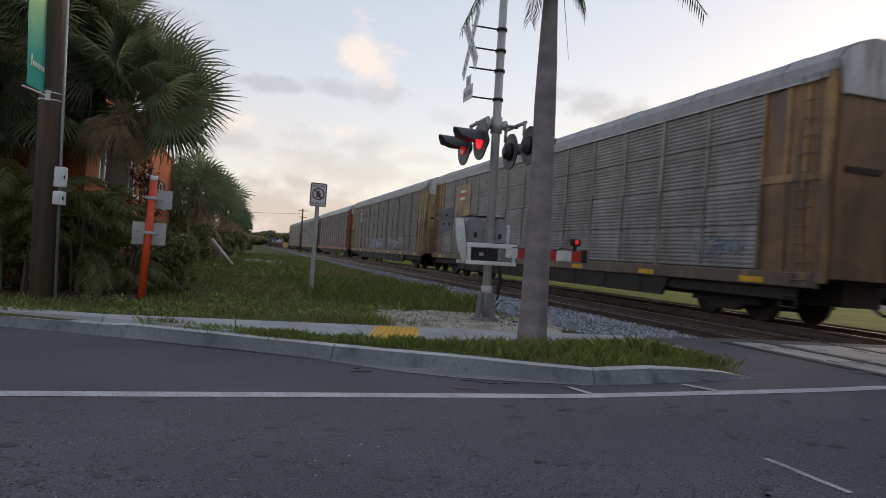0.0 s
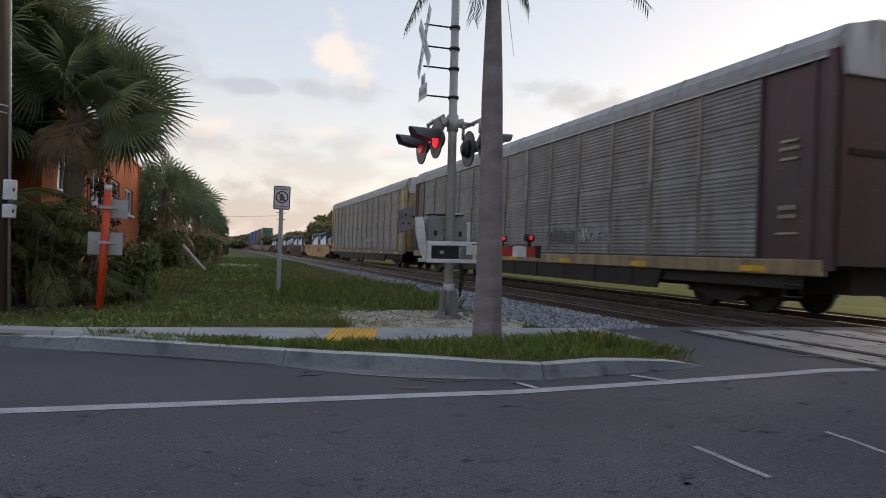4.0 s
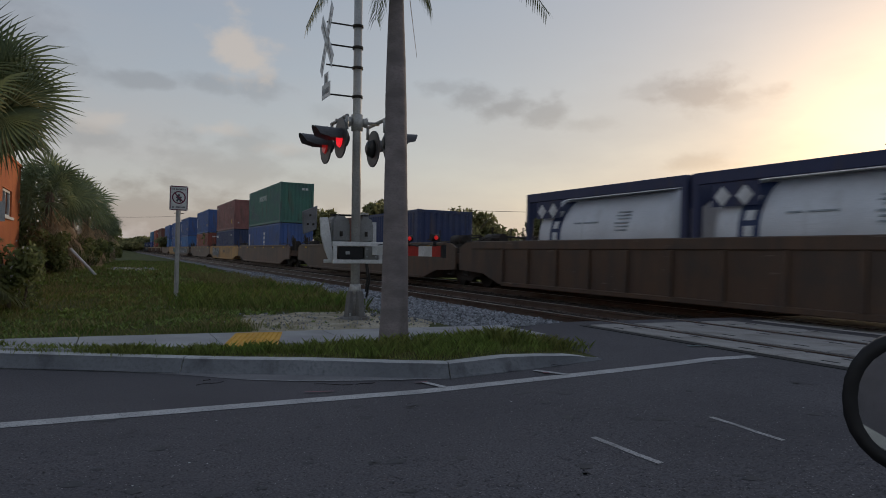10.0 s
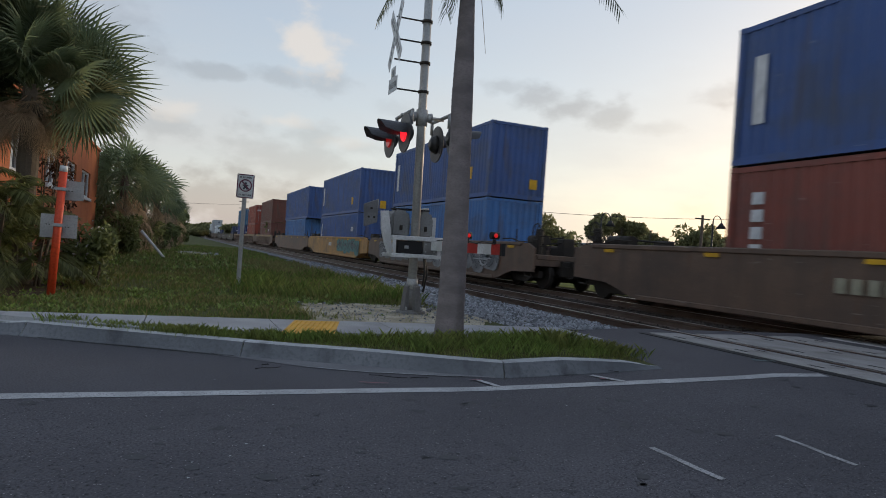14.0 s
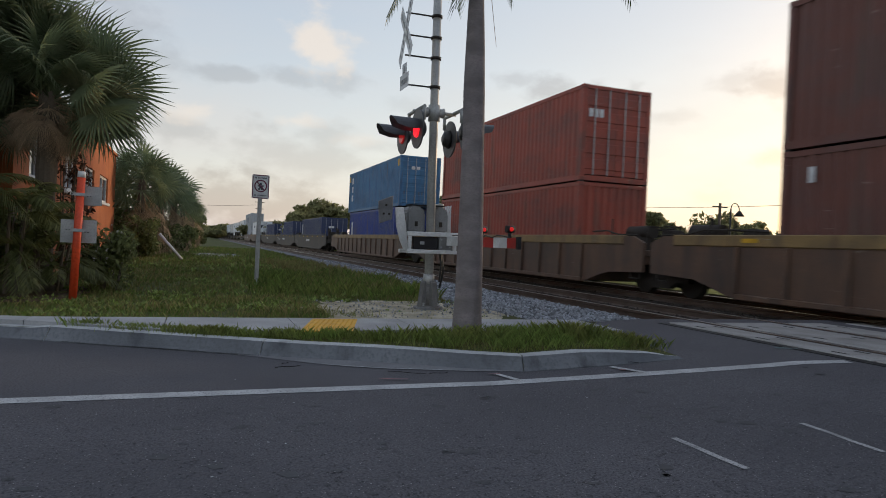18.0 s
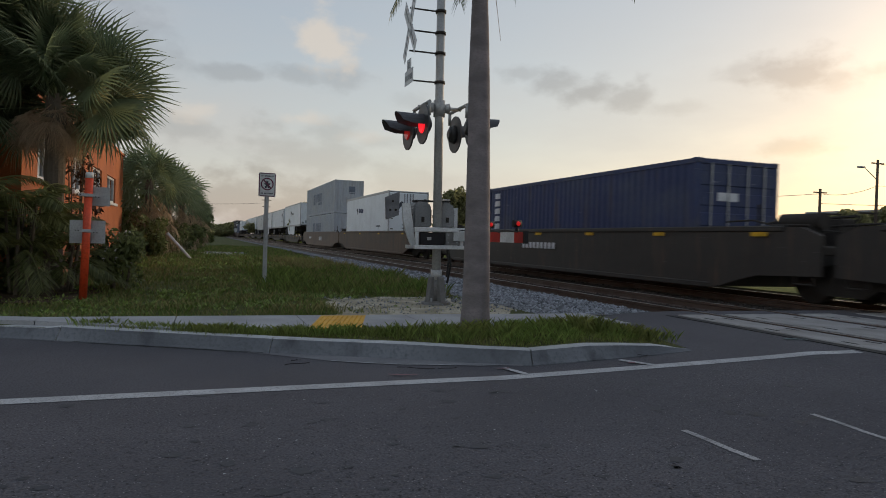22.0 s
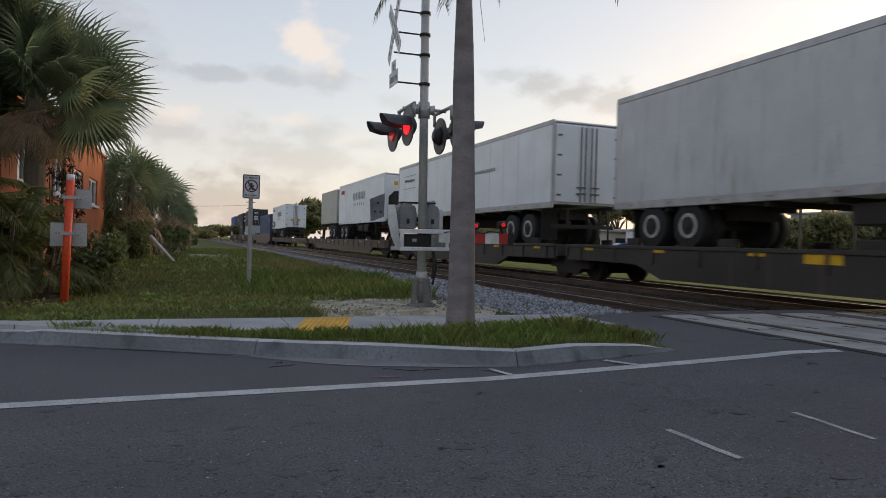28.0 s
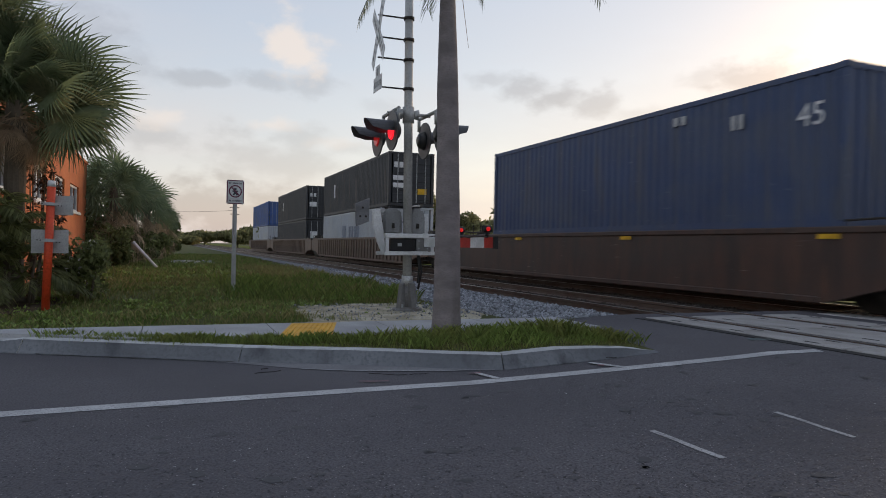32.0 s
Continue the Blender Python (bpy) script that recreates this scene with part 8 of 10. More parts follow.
def utility_pole():
    root = empty("utility_pole", pose(-2.93, 10.9, 0.1), "dark weathered timber utility pole with conduit and a banner", "pole")
    bm = bmesh.new()
    tube(bm, (0, 0, -0.1), (-0.30, 0, 9.2), 0.165, 0.12, 24)
    part("shaft", bm, M["timber"], root)
    bm = bmesh.new()
    tube(bm, (0.18, -0.08, 0.0), (-0.03, -0.08, 6.5), 0.02, 0.02, 10)
    part("conduit", bm, M["galv"], root)
    for z0, z1 in ((1.62, 1.9), (1.37, 1.56)):
        b = block("meter_box", M["sign_white"], root, 0.07, -0.2, z0, 0.22, -0.08, z1, 0.012)
        part("hasp", cube_mesh(0.02, 0.012, 0.05), M["truck"], b, at=pose(0.06, -0.065, 0))
    inner, outer = Vector((-0.14, -0.06, 0)), Vector((-0.25, -0.60, 0))
    face = Vector((0.976, -0.217, 0))
    for z in (2.88, 5.2):
        bm = bmesh.new()
        tube(bm, (-0.032 * z, 0, z), (outer.x - 0.02, outer.y - 0.06, z), 0.014, 0.014, 8)
        for q in (-0.05, 0.05):
            tube(bm, (-0.032 * z, 0, z + q - 0.009), (-0.032 * z, 0, z + q + 0.009), 0.158, 0.158, 20)
        box(bm, -0.032 * z - 0.03, -0.175, z - 0.07, -0.032 * z + 0.03, -0.15, z + 0.07)
        part("banner_arm", bm, M["sign_white"], root)
    bm = bmesh.new()
    n = 8
    rows = []
    for j in range(13):
        z = 2.92 + (5.15 - 2.92) * j / 12
        drift = Vector((-0.032 * (z - 2.92), 0, z))
        rows.append([[bm.verts.new(inner.lerp(outer, i / n) + drift + face * (o + 0.008 * math.sin(i * 0.9 + j * 0.7))) for i in range(n + 1)] for o in (0.0, 0.004)])
    for a, b in zip(rows, rows[1:]):
        for s in (0, 1):
            for i in range(n):
                bm.faces.new((a[s][i], a[s][i + 1], b[s][i + 1], b[s][i]))
    banner = part("banner", bm, banner_material(), root, "teal and lime cloth banner")
    for k in range(7):
        p = inner.lerp(outer, 0.84 - 0.1 * k) + face * 0.017
        part("lettering", cube_mesh(0.03, 0.004, 0.07 if k else 0.15), M["print_white"], banner, at=pose(p.x - 0.01, p.y, (3.24 if k else 3.27) - 0.004 * k, 0, 0, 77.5))


utility_pole()


def building():
    root = empty("orange_building", pose(0, 0, 0), "low orange stucco building with white window frames", "building")
    x0, x1, y0, y1, zt = -16.0, -3.2, 14.6, 30.3, 4.2
    holes = [(15.6, 17.4), (19.4, 20.9), (22.7, 24.6), (25.9, 28.2)]
    zb, zh = 2.2, 3.12
    stucco = mat("orange_stucco", (0.43, 0.135, 0.05), 0.9, col2=(0.34, 0.10, 0.04), scale=0.8, fine=40, bump=0.3, dirt=(0.22, 0.08, 0.035), dirt_at=(0.6, 0.9))
    ys = [y0] + [v for h in holes for v in h] + [y1]
    for i in range(0, len(ys), 2):
        block("wall_pier", stucco, root, x1 - 0.25, ys[i], 0.05, x1, ys[i + 1], zt)
    for a, b in holes:
        block("wall_apron", stucco, root, x1 - 0.25, a, 0.05, x1, b, zb)
        block("wall_lintel", stucco, root, x1 - 0.25, a, zh, x1, b, zt)
    block("wall", stucco, root, x0, y0 - 0.25, 0.05, x1, y0, zt)
    block("wall", stucco, root, x0, y1, 0.05, x1, y1 + 0.25, zt)
    block("wall", stucco, root, x0 - 0.25, y0, 0.05, x0, y1, zt)
    block("roof", M["concrete"], root, x0, y0, zt - 0.5, x1 - 0.25, y1, zt - 0.4)
    block("coping", stucco, root, x1 - 0.3, y0 - 0.3, zt, x1 + 0.06, y1 + 0.3, zt + 0.1, 0.01)
    pane = glass("window_glass", (0.03, 0.035, 0.04))
    for a, b in holes:
        f = bmesh.new()
        for y in (a, b - 0.08, (a + b) / 2 - 0.04):
            box(f, x1 - 0.14, y, zb, x1 - 0.06, y + 0.08, zh)
        for z in (zb, zh - 0.08):
            box(f, x1 - 0.139, a + 0.08, z, x1 - 0.061, b - 0.08, z + 0.08)
        w = part("window_frame", f, M["sign_white"], root)
        block("pane", pane, w, x1 - 0.11, a + 0.06, zb + 0.06, x1 - 0.1, b - 0.06, zh - 0.06)
        block("sill", M["sign_white"], root, x1 - 0.06, a - 0.1, zb - 0.1, x1 + 0.08, b + 0.1, zb, 0.01)
    # wall lamp on the front
    lamp = block("wall_lamp", mat("lamp_amber", (0.8, 0.4, 0.1), 0.4, glow=((1.0, 0.5, 0.12), 2.0), bump=0.0), root, -6.35, y0 - 0.42, 3.3, -6.15, y0 - 0.26, 3.45, 0.02)


building()


def own_car():
    """The near side of the car from whose window the place is seen; its mirror comes into view."""
    car = empty("car", pose(0, 0, 0), "black car stopped on the road, with an oval side mirror", "car")
    gloss = glass("car_black_paint", (0.012, 0.012, 0.014), 0.15)
    bm = bmesh.new()
    prism(bm, [(-0.95, 0.30), (0.72, 0.30), (0.80, 0.62), (0.74, 0.90), (-0.98, 0.92), (-1.02, 0.6)], "y", 0.24, 0.32)
    bevelled(bm, 0.02, 2)
    door = part("door", bm, gloss, car)
    block("door_handle", M["black"], door, -0.8, 0.32, 0.76, -0.58, 0.345, 0.80, 0.008)
    bm = bmesh.new()
    arch = [(1.34 + 0.40 * math.cos(a), 0.33 + 0.40 * math.sin(a)) for a in (math.pi * k / 10 for k in range(10, -1, -1))]
    prism(bm, [(0.74, 0.33)] + arch + [(2.1, 0.33), (2.14, 0.62), (1.9, 0.80), (0.76, 0.90)], "y", 0.20, 0.31)
    part("front_fender", bm, gloss, car)
    bm = bmesh.new()
    tube(bm, (1.34, 0.08, 0.325), (1.34, 0.29, 0.325), 0.322, 0.322, 28)
    wheel = part("tyre", bm, M["rubber"], car)
    bm = bmesh.new()
    tube(bm, (1.34, 0.285, 0.325), (1.34, 0.298, 0.325), 0.21, 0.2, 24)
    part("rim", bm, M["rim"], wheel)
    def oval(k, n=28):
        return [(0.100 * k * math.copysign(abs(math.cos(a)) ** 0.9, math.cos(a)), 0.092 * k * math.copysign(abs(math.sin(a)) ** 0.9, math.sin(a))) for a in (2 * math.pi * i / n for i in range(n))]
    place = pose(0.893, 0.4165, 1.055, 0, 0, -63)
    bm = bmesh.new()
    rings = []
    for y, k in ((0.0, 0.82), (-0.006, 0.88), (-0.002, 0.99), (0.03, 1.0), (0.07, 0.86), (0.09, 0.55)):
        rings.append([bm.verts.new((x, y, z)) for x, z in oval(k)])
    for a, b in zip(rings, rings[1:]):
        for i in range(28):
            bm.faces.new((a[i], a[(i + 1) % 28], b[(i + 1) % 28], b[i])).smooth = True
    bm.faces.new(rings[-1])
    tube(bm, (0.06, 0.05, -0.04), (0.16, 0.03, -0.17), 0.024, 0.032, 10)
    shell = part("side_mirror", bm, M["black"], car, "black oval side mirror", place)
    bm = bmesh.new()
    prism(bm, oval(0.83), "y", 0.0, 0.004)
    part("mirror_glass", bm, mat("mirror_silver", (0.8, 0.8, 0.8), 0.03, 1.0, scale=3, fine=30, bump=0.0), shell)


own_car()

# ---- plants ----
M["palm_leaf"] = mat("palm_leaf", (0.19, 0.235, 0.13), 0.42, col2=(0.125, 0.165, 0.09), scale=2, fine=14, bump=0.05, vary=0.3, spec=0.3, leafy=0.5)
M["palm_dead"] = mat("palm_dead_leaf", (0.52, 0.40, 0.28), 0.85, col2=(0.36, 0.27, 0.18), scale=2, fine=14, bump=0.05, vary=0.3, spec=0.2, leafy=0.5)
M["frond"] = mat("royal_frond", (0.09, 0.12, 0.06), 0.5, scale=2, fine=14, bump=0.0, vary=0.25, per="island", spec=0.3, leafy=0.4)
M["areca"] = mat("areca_frond", (0.175, 0.185, 0.07), 0.5, col2=(0.105, 0.12, 0.045), scale=1.5, fine=14, bump=0.0, vary=0.35, per="island", spec=0.3, leafy=0.4)
M["leaf"] = mat("broad_leaf", (0.21, 0.235, 0.095), 0.55, col2=(0.13, 0.155, 0.06), scale=1.0, fine=12, bump=0.0, vary=0.45, per="island", spec=0.25, leafy=0.4)
M["leaf_far"] = mat("far_leaf", (0.27, 0.26, 0.125), 0.7, col2=(0.18, 0.185, 0.09), scale=0.3, fine=5, bump=0.0, vary=0.45, per="island", spec=0.15, leafy=0.55)
M["palm_pale"] = mat("palm_folded_leaf", (0.25, 0.26, 0.15), 0.55, col2=(0.16, 0.18, 0.10), scale=2, fine=14, bump=0.0, vary=0.3, spec=0.3, leafy=0.5)
M["flower"] = mat("pale_flower", (0.55, 0.52, 0.48), 0.7, scale=3, fine=30, bump=0.0, vary=0.25, per="island")
M["bark"] = mat("bark", (0.15, 0.12, 0.09), 0.95, scale=3, fine=25, bump=0.5)
M["palm_bark"] = mat("palm_bark", (0.255, 0.222, 0.222), 0.9, col2=(0.15, 0.132, 0.132), scale=2.4, fine=30, bump=0.35, stretch=(1, 1, 2.2), dirt=(0.09, 0.08, 0.07), dirt_at=(0.58, 0.8))


def fan_leaf(seed, dead=False, coarse=False):
    """A fan of stiff pleated segments on a stalk along +y, each split off for its outer half."""
    def build(bm):
        r = random.Random(seed)
        stalk = r.uniform(0.75, 1.15)
        rad = r.uniform(0.85, 1.02)
        n = (12 if dead else 15) if coarse else 26 if dead else 40
        half = radians(62 if dead else 120 if coarse else 138)
        fold = r.uniform(0.05, 0.3)
        c = bm.verts.new((0, stalk, 0))
        def at(a, d, lift):
            droop = (0.5 if dead else 0.22) * (d / rad) ** 2.6
            return (d * math.sin(a), stalk + d * math.cos(a), lift - droop - fold * abs(math.sin(a)) * d)
        for i in range(n):
            a = -half + 2 * half * (i + 0.5) / n
            w = half / n
            fuse = rad * (0.52 - 0.14 * abs(a) / half) * r.uniform(0.9, 1.1)
            tip = rad * (1.0 - 0.16 * abs(a) / half) * r.uniform(0.9, 1.08)
            sway, drop = r.uniform(-0.05, 0.05), r.uniform(0.0, 0.10) + (0.18 if r.random() < 0.22 else 0)
            w *= 0.66 if coarse else 0.86
            if dead:
                w *= 0.62
                fuse *= 0.6
            l, m, q = bm.verts.new(at(a - w, fuse, 0.0)), bm.verts.new(at(a, fuse, 0.022)), bm.verts.new(at(a + w, fuse, 0.0))
            k = 0.5 * (fuse + tip)
            l2, q2 = bm.verts.new(at(a - w * 0.34 + sway * 0.4, k, -0.2 * drop)), bm.verts.new(at(a + w * 0.34 + sway * 0.4, k, -0.2 * drop))
            t = bm.verts.new(at(a + sway, tip, -drop))
            for f in ((c, l, m), (c, m, q), (l, l2, m), (m, l2, q2), (m, q2, q), (l2, t, q2)):
                bm.faces.new(f)
        tube(bm, (0, 0, 0), (0, stalk, 0), 0.02, 0.012, 5)
    return shared(("fan_leaf", seed, dead, coarse), build)


def aim(way, origin, roll):
    way = Vector(way).normalized()
    side = way.cross(Vector((0, 0, 1)))
    side = side.normalized() if side.length > 0.05 else Vector((1, 0, 0))
    up = side.cross(way)
    m = Matrix((side, way, up)).transposed().to_4x4()
    m.translation = origin
    return m @ pose(0, 0, 0, 0, roll, 0)


def fan_palm(x, y, top, size, seed, label, leaves=46, dead=22, z0=0.12, skirt=1.0, drop=112, hang=0.7, bare=None, coarse=False):
    r = random.Random(seed)
    root = empty("fan_palm", pose(x, y, z0), label, "palm tree", "fan palms")
    h = top - z0
    bm = bmesh.new()
    prev = None
    for k in range(9):
        ring = [bm.verts.new(((0.15 + 0.02 * (k % 2)) * math.cos(a), (0.15 + 0.02 * (k % 2)) * math.sin(a), -0.1 + (h + 0.1) * k / 8)) for a in (2 * math.pi * i / 12 for i in range(12))]
        if prev:
            for i in range(12):
                bm.faces.new((prev[i], prev[(i + 1) % 12], ring[(i + 1) % 12], ring[i]))
        prev = ring
    bm.faces.new(prev)
    part("trunk", bm, M["bark"], root)
    for i in range(leaves + dead):
        is_dead = i >= leaves
        j = i if not is_dead else i - leaves
        az = j * 2.39996 + r.uniform(-0.2, 0.2)
        if is_dead:
            el = radians(r.uniform(-80, -40) if hang > 1 else r.uniform(-62, -8))
            o = Vector((0, 0, h - r.uniform(0.1, hang)))
        else:
            el = radians(84 - drop * (j / leaves) ** 0.8 + r.uniform(-9, 9))
            o = Vector((0, 0, h - 0.25 + 0.2 * (1 - j / leaves)))
        if bare and not is_dead and el < radians(bare[2]) and bare[0] < math.degrees(az) % 360 < bare[1]:
            continue
        way = (math.cos(az) * math.cos(el), math.sin(az) * math.cos(el), math.sin(el))
        m = aim(way, o, r.uniform(-28, 28) if is_dead else r.choice((-1, 1)) * r.uniform(5, 75))
        s = size * r.uniform(0.88, 1.1) * (skirt if is_dead else 1)
        ob = part("dead_leaf" if is_dead else "leaf", fan_leaf(r.randrange(8), is_dead, coarse), M["palm_dead"] if is_dead else M["palm_pale"] if j > leaves * 0.35 and j % 5 == 2 else M["palm_leaf"], root)
        ob.matrix_basis = m @ Matrix.Diagonal((s, s, s, 1))
    return root


def feather(bm, origin, way, length, droop, leaflet, n, r, hang=0.5, width=0.022):
    """One feather-shaped frond: an arching midrib with leaflets on both sides."""
    way = Vector(way).normalized()
    side = way.cross(Vector((0, 0, 1)))
    side = side.normalized() if side.length > 0.05 else Vector((1, 0, 0))
    flat = Vector((way.x, way.y, 0))
    def at(t):
        return Vector(origin) + way * length * t + Vector((0, 0, -droop * t * t))
    prev = at(0)
    for i in range(1, 9):
        p = at(i / 8)
        tube(bm, prev, p, 0.022 * (1 - 0.8 * (i - 1) / 8), 0.022 * (1 - 0.8 * i / 8), 5)
        prev = p
    for i in range(n):
        t = 0.16 + 0.84 * i / n
        p = at(t)
        d = (at(min(t + 0.05, 1.05)) - p).normalized()
        l = leaflet * (0.35 + 0.65 * math.sin(math.pi * min(1, 0.18 + 0.8 * t))) * r.uniform(0.85, 1.1)
        for s in (-1, 1):
            v = (side * s + d * 0.75 + Vector((0, 0, -hang * r.uniform(0.4, 1.2)))).normalized()
            e = p + v * l + Vector((0, 0, -0.3 * hang * l))
            mid = p + v * l * 0.5
            w = d * width * 0.5
            a, b, c, f = bm.verts.new(p - w), bm.verts.new(mid - w * 1.3), bm.verts.new(e), bm.verts.new(mid + w * 1.3)
            bm.faces.new((a, b, c, f))


def royal_palm():
    root = empty("street_palm", pose(3.06, 7.46, 0.12), "tall palm with a smooth ringed grey trunk", "palm tree")
    prof = [(0.0, -0.1, 0.205), (0.0, 0.05, 0.185), (0.0, 0.3, 0.168), (0.0, 0.6, 0.160), (-0.005, 1.2, 0.150), (-0.02, 1.9, 0.138), (-0.03, 2.4, 0.130), (-0.045, 2.9, 0.128), (-0.055, 3.4, 0.115), (-0.065, 3.8, 0.100), (-0.07, 4.1, 0.088), (-0.075, 4.6, 0.075)]
    bm = bmesh.new()
    prev, N = None, 28
    z = -0.1
    while z < 4.55:
        for (xa, za, ra), (xb, zb, rb) in zip(prof, prof[1:]):
            if za <= z <= zb:
                f = (z - za) / (zb - za)
                cx, rr = xa + (xb - xa) * f, ra + (rb - ra) * f
        groove = 1.0 - 0.007 * (1 if int(round(z / 0.035)) % 3 == 0 else 0)
        ring = [bm.verts.new((cx + rr * groove * (1 + 0.02 * noise.noise((math.cos(a) * 2, math.sin(a) * 2, z * 1.4))) * math.cos(a), rr * groove * math.sin(a), z)) for a in (2 * math.pi * i / N for i in range(N))]
        if prev:
            for i in range(N):
                bm.faces.new((prev[i], prev[(i + 1) % N], ring[(i + 1) % N], ring[i])).smooth = True
        prev = ring
        z += 0.035
    bm.faces.new(prev)
    part("trunk", bm, M["palm_bark"], root)
    r = random.Random(5)
    # where each frond ends: beside the crown, and how high
    ends = [(-1.15, 0.0, 3.62), (-0.42, -0.25, 3.76), (0.34, -0.12, 4.05), (2.15, 0.05, 4.38), (0.3, 1.6, 5.0), (-1.2, 1.3, 5.1), (1.3, 1.2, 5.1), (0.1, -0.9, 5.3), (-0.9, -0.7, 5.2), (0.9, -0.8, 5.2), (-0.4, 0.4, 6.2), (0.4, 0.3, 6.3)]
    for ex, ey, ez in ends:
        bm = bmesh.new()
        out = math.hypot(ex + 0.07, ey)
        steep = 0.9 if out > 0.8 else 1.6
        way = Vector(((ex + 0.07) / out, ey / out, steep))
        feather(bm, (-0.07, 0, 4.6), way, out * way.length, 4.6 + out * steep - ez, 0.36, 52, r, 1.1, 0.024)
        part("frond", bm, M["frond"], root)
    bm = bmesh.new()
    tube(bm, (0.06, -0.08, 4.2), (0.16, -0.12, 3.45), 0.004, 0.002, 4)
    part("hanging_fibre", bm, M["palm_dead"], root)


def areca(x, y, height, spread, count, seed, label):
    r = random.Random(seed)
    root = empty("cane_palm", pose(x, y, 0.12), label, "palm shrub", "cane palms")
    for i in range(8):
        a = r.uniform(0, 6.28)
        bm = bmesh.new()
        tube(bm, (0.25 * math.cos(a), 0.25 * math.sin(a), -0.1), (0.4 * math.cos(a), 0.4 * math.sin(a), height * 0.5), 0.03, 0.02, 6)
        part("cane", bm, M["bark"], root)
    for i in range(count):
        a = i * 2.4 + r.uniform(-0.3, 0.3)
        e = r.uniform(0.5, 1.35)
        z = height * r.uniform(0.15, 0.5)
        bm = bmesh.new()
        feather(bm, (0.3 * math.cos(a), 0.3 * math.sin(a), z), (math.cos(a), math.sin(a), math.tan(e) * 0.7), spread * r.uniform(0.8, 1.2), spread * r.uniform(0.35, 0.9), 0.38, 40, r, 0.5, 0.021)
        part("frond", bm, M["areca"], root)


def leaf_cloud(centre, radius, count, leaf, r, flatten=0.8, clumps=14):
    """Leaves gathered in clumps, as vertices and triangles."""
    rng = np.random.default_rng(r.randrange(1 << 30))
    cs = rng.normal(size=(clumps, 3))
    cs /= np.linalg.norm(cs, axis=1)[:, None]
    cs *= rng.uniform(0.25, 0.85, (clumps, 1))
    k = rng.integers(0, clumps, count)
    off = rng.normal(size=(count, 3))
    off /= np.linalg.norm(off, axis=1)[:, None]
    off *= rng.uniform(0.2, 1.0, (count, 1)) ** 0.4 * rng.uniform(0.22, 0.46, (clumps, 1))[k]
    p = (cs[k] + off) * np.array([radius, radius, radius * flatten]) + np.array(centre)
    a = rng.normal(size=(count, 3))
    a /= np.linalg.norm(a, axis=1)[:, None]
    b = np.cross(a, rng.normal(size=(count, 3)))
    b /= np.linalg.norm(b, axis=1)[:, None] + 1e-6
    s = leaf * rng.uniform(0.6, 1.3, (count, 1))
    v = np.stack([p - a * s, p + b * s * 0.42, p + a * s, p - b * s * 0.42], 1).reshape(-1, 3)
    i = np.arange(count)[:, None] * 4
    t = np.concatenate([i + np.array([0, 1, 2]), i + np.array([0, 2, 3])])
    return v, t


def leaf_part(name, parent, chunks, material):
    vs, ts, n = [], [], 0
    for v, t in chunks:
        vs.append(v)
        ts.append(t + n)
        n += len(v)
    me = bpy.data.meshes.new(name)
    verts, tris = np.concatenate(vs).astype(np.float32), np.concatenate(ts).astype(np.int32)
    me.vertices.add(len(verts))
    me.vertices.foreach_set("co", verts.ravel())
    me.loops.add(tris.size)
    me.loops.foreach_set("vertex_index", tris.ravel())
    me.polygons.add(len(tris))
    me.polygons.foreach_set("loop_start", np.arange(0, tris.size, 3, dtype=np.int32))
    me.update(calc_edges=True)
    me.materials.append(material)
    ob = new(name, me)
    ob.parent = parent
    return ob


def limbs(bm, r, height, spread, n, thick):
    tube(bm, (0, 0, -0.1), (0.03 * height, 0, height * 0.45), thick, thick * 0.7, 10)
    for i in range(n):
        a = 2 * math.pi * i / n + r.uniform(-0.4, 0.4)
        q = Vector((0.03 * height, 0, height * r.uniform(0.32, 0.45)))
        e = Vector((spread * 0.6 * math.cos(a), spread * 0.6 * math.sin(a), height * r.uniform(0.62, 0.85)))
        m = q.lerp(e, 0.5) + Vector((0, 0, height * 0.05))
        tube(bm, q, m, thick * 0.55, thick * 0.35, 7)
        tube(bm, m, e, thick * 0.35, thick * 0.12, 6)


def tree(x, y, height, spread, seed, label, leaves=5000, leaf=0.2, flat=0.7, low=0.6, material="leaf_far", group="far trees", clumps=26):
    r = random.Random(seed)
    root = empty("tree", pose(x, y, 0.1), label, "tree", group)
    bm = bmesh.new()
    limbs(bm, r, height, spread, 7, 0.035 * height)
    part("trunk", bm, M["bark"], root)
    chunks = [leaf_cloud((0, 0, height * low), spread, leaves, leaf, r, flat * height * 0.4 / spread * 1.1, clumps)]
    leaf_part("crown", root, chunks, M[material])
    return root


def shrub(x, y, height, spread, seed, label, leaves=2600, leaf=0.07, material="leaf", flowers=0):
    r = random.Random(seed)
    root = empty("shrub", pose(x, y, 0.1), label, "shrub", "shrubs")
    for i in range(7):
        a = r.uniform(0, 6.28)
        bm = bmesh.new()
        tube(bm, (0.1 * math.cos(a), 0.1 * math.sin(a), -0.1), (spread * 0.5 * math.cos(a), spread * 0.5 * math.sin(a), height * 0.8), 0.025, 0.008, 6)
        part("stem", bm, M["bark"], root)
    leaf_part("foliage", root, [leaf_cloud((0, 0, height * 0.52), spread, leaves, leaf, r, height * 0.56 / spread, 22)], M[material])
    if flowers:
        leaf_part("blossom", root, [leaf_cloud((0, 0, height * 0.5), spread * 1.02, flowers, leaf * 0.55, r, height * 0.56 / spread, 22)], M["flower"])
    return root


M["russet"] = mat("russet_leaf", (0.13, 0.06, 0.035), 0.7, scale=1.5, fine=12, bump=0.0, vary=0.4, per="island")
royal_palm()
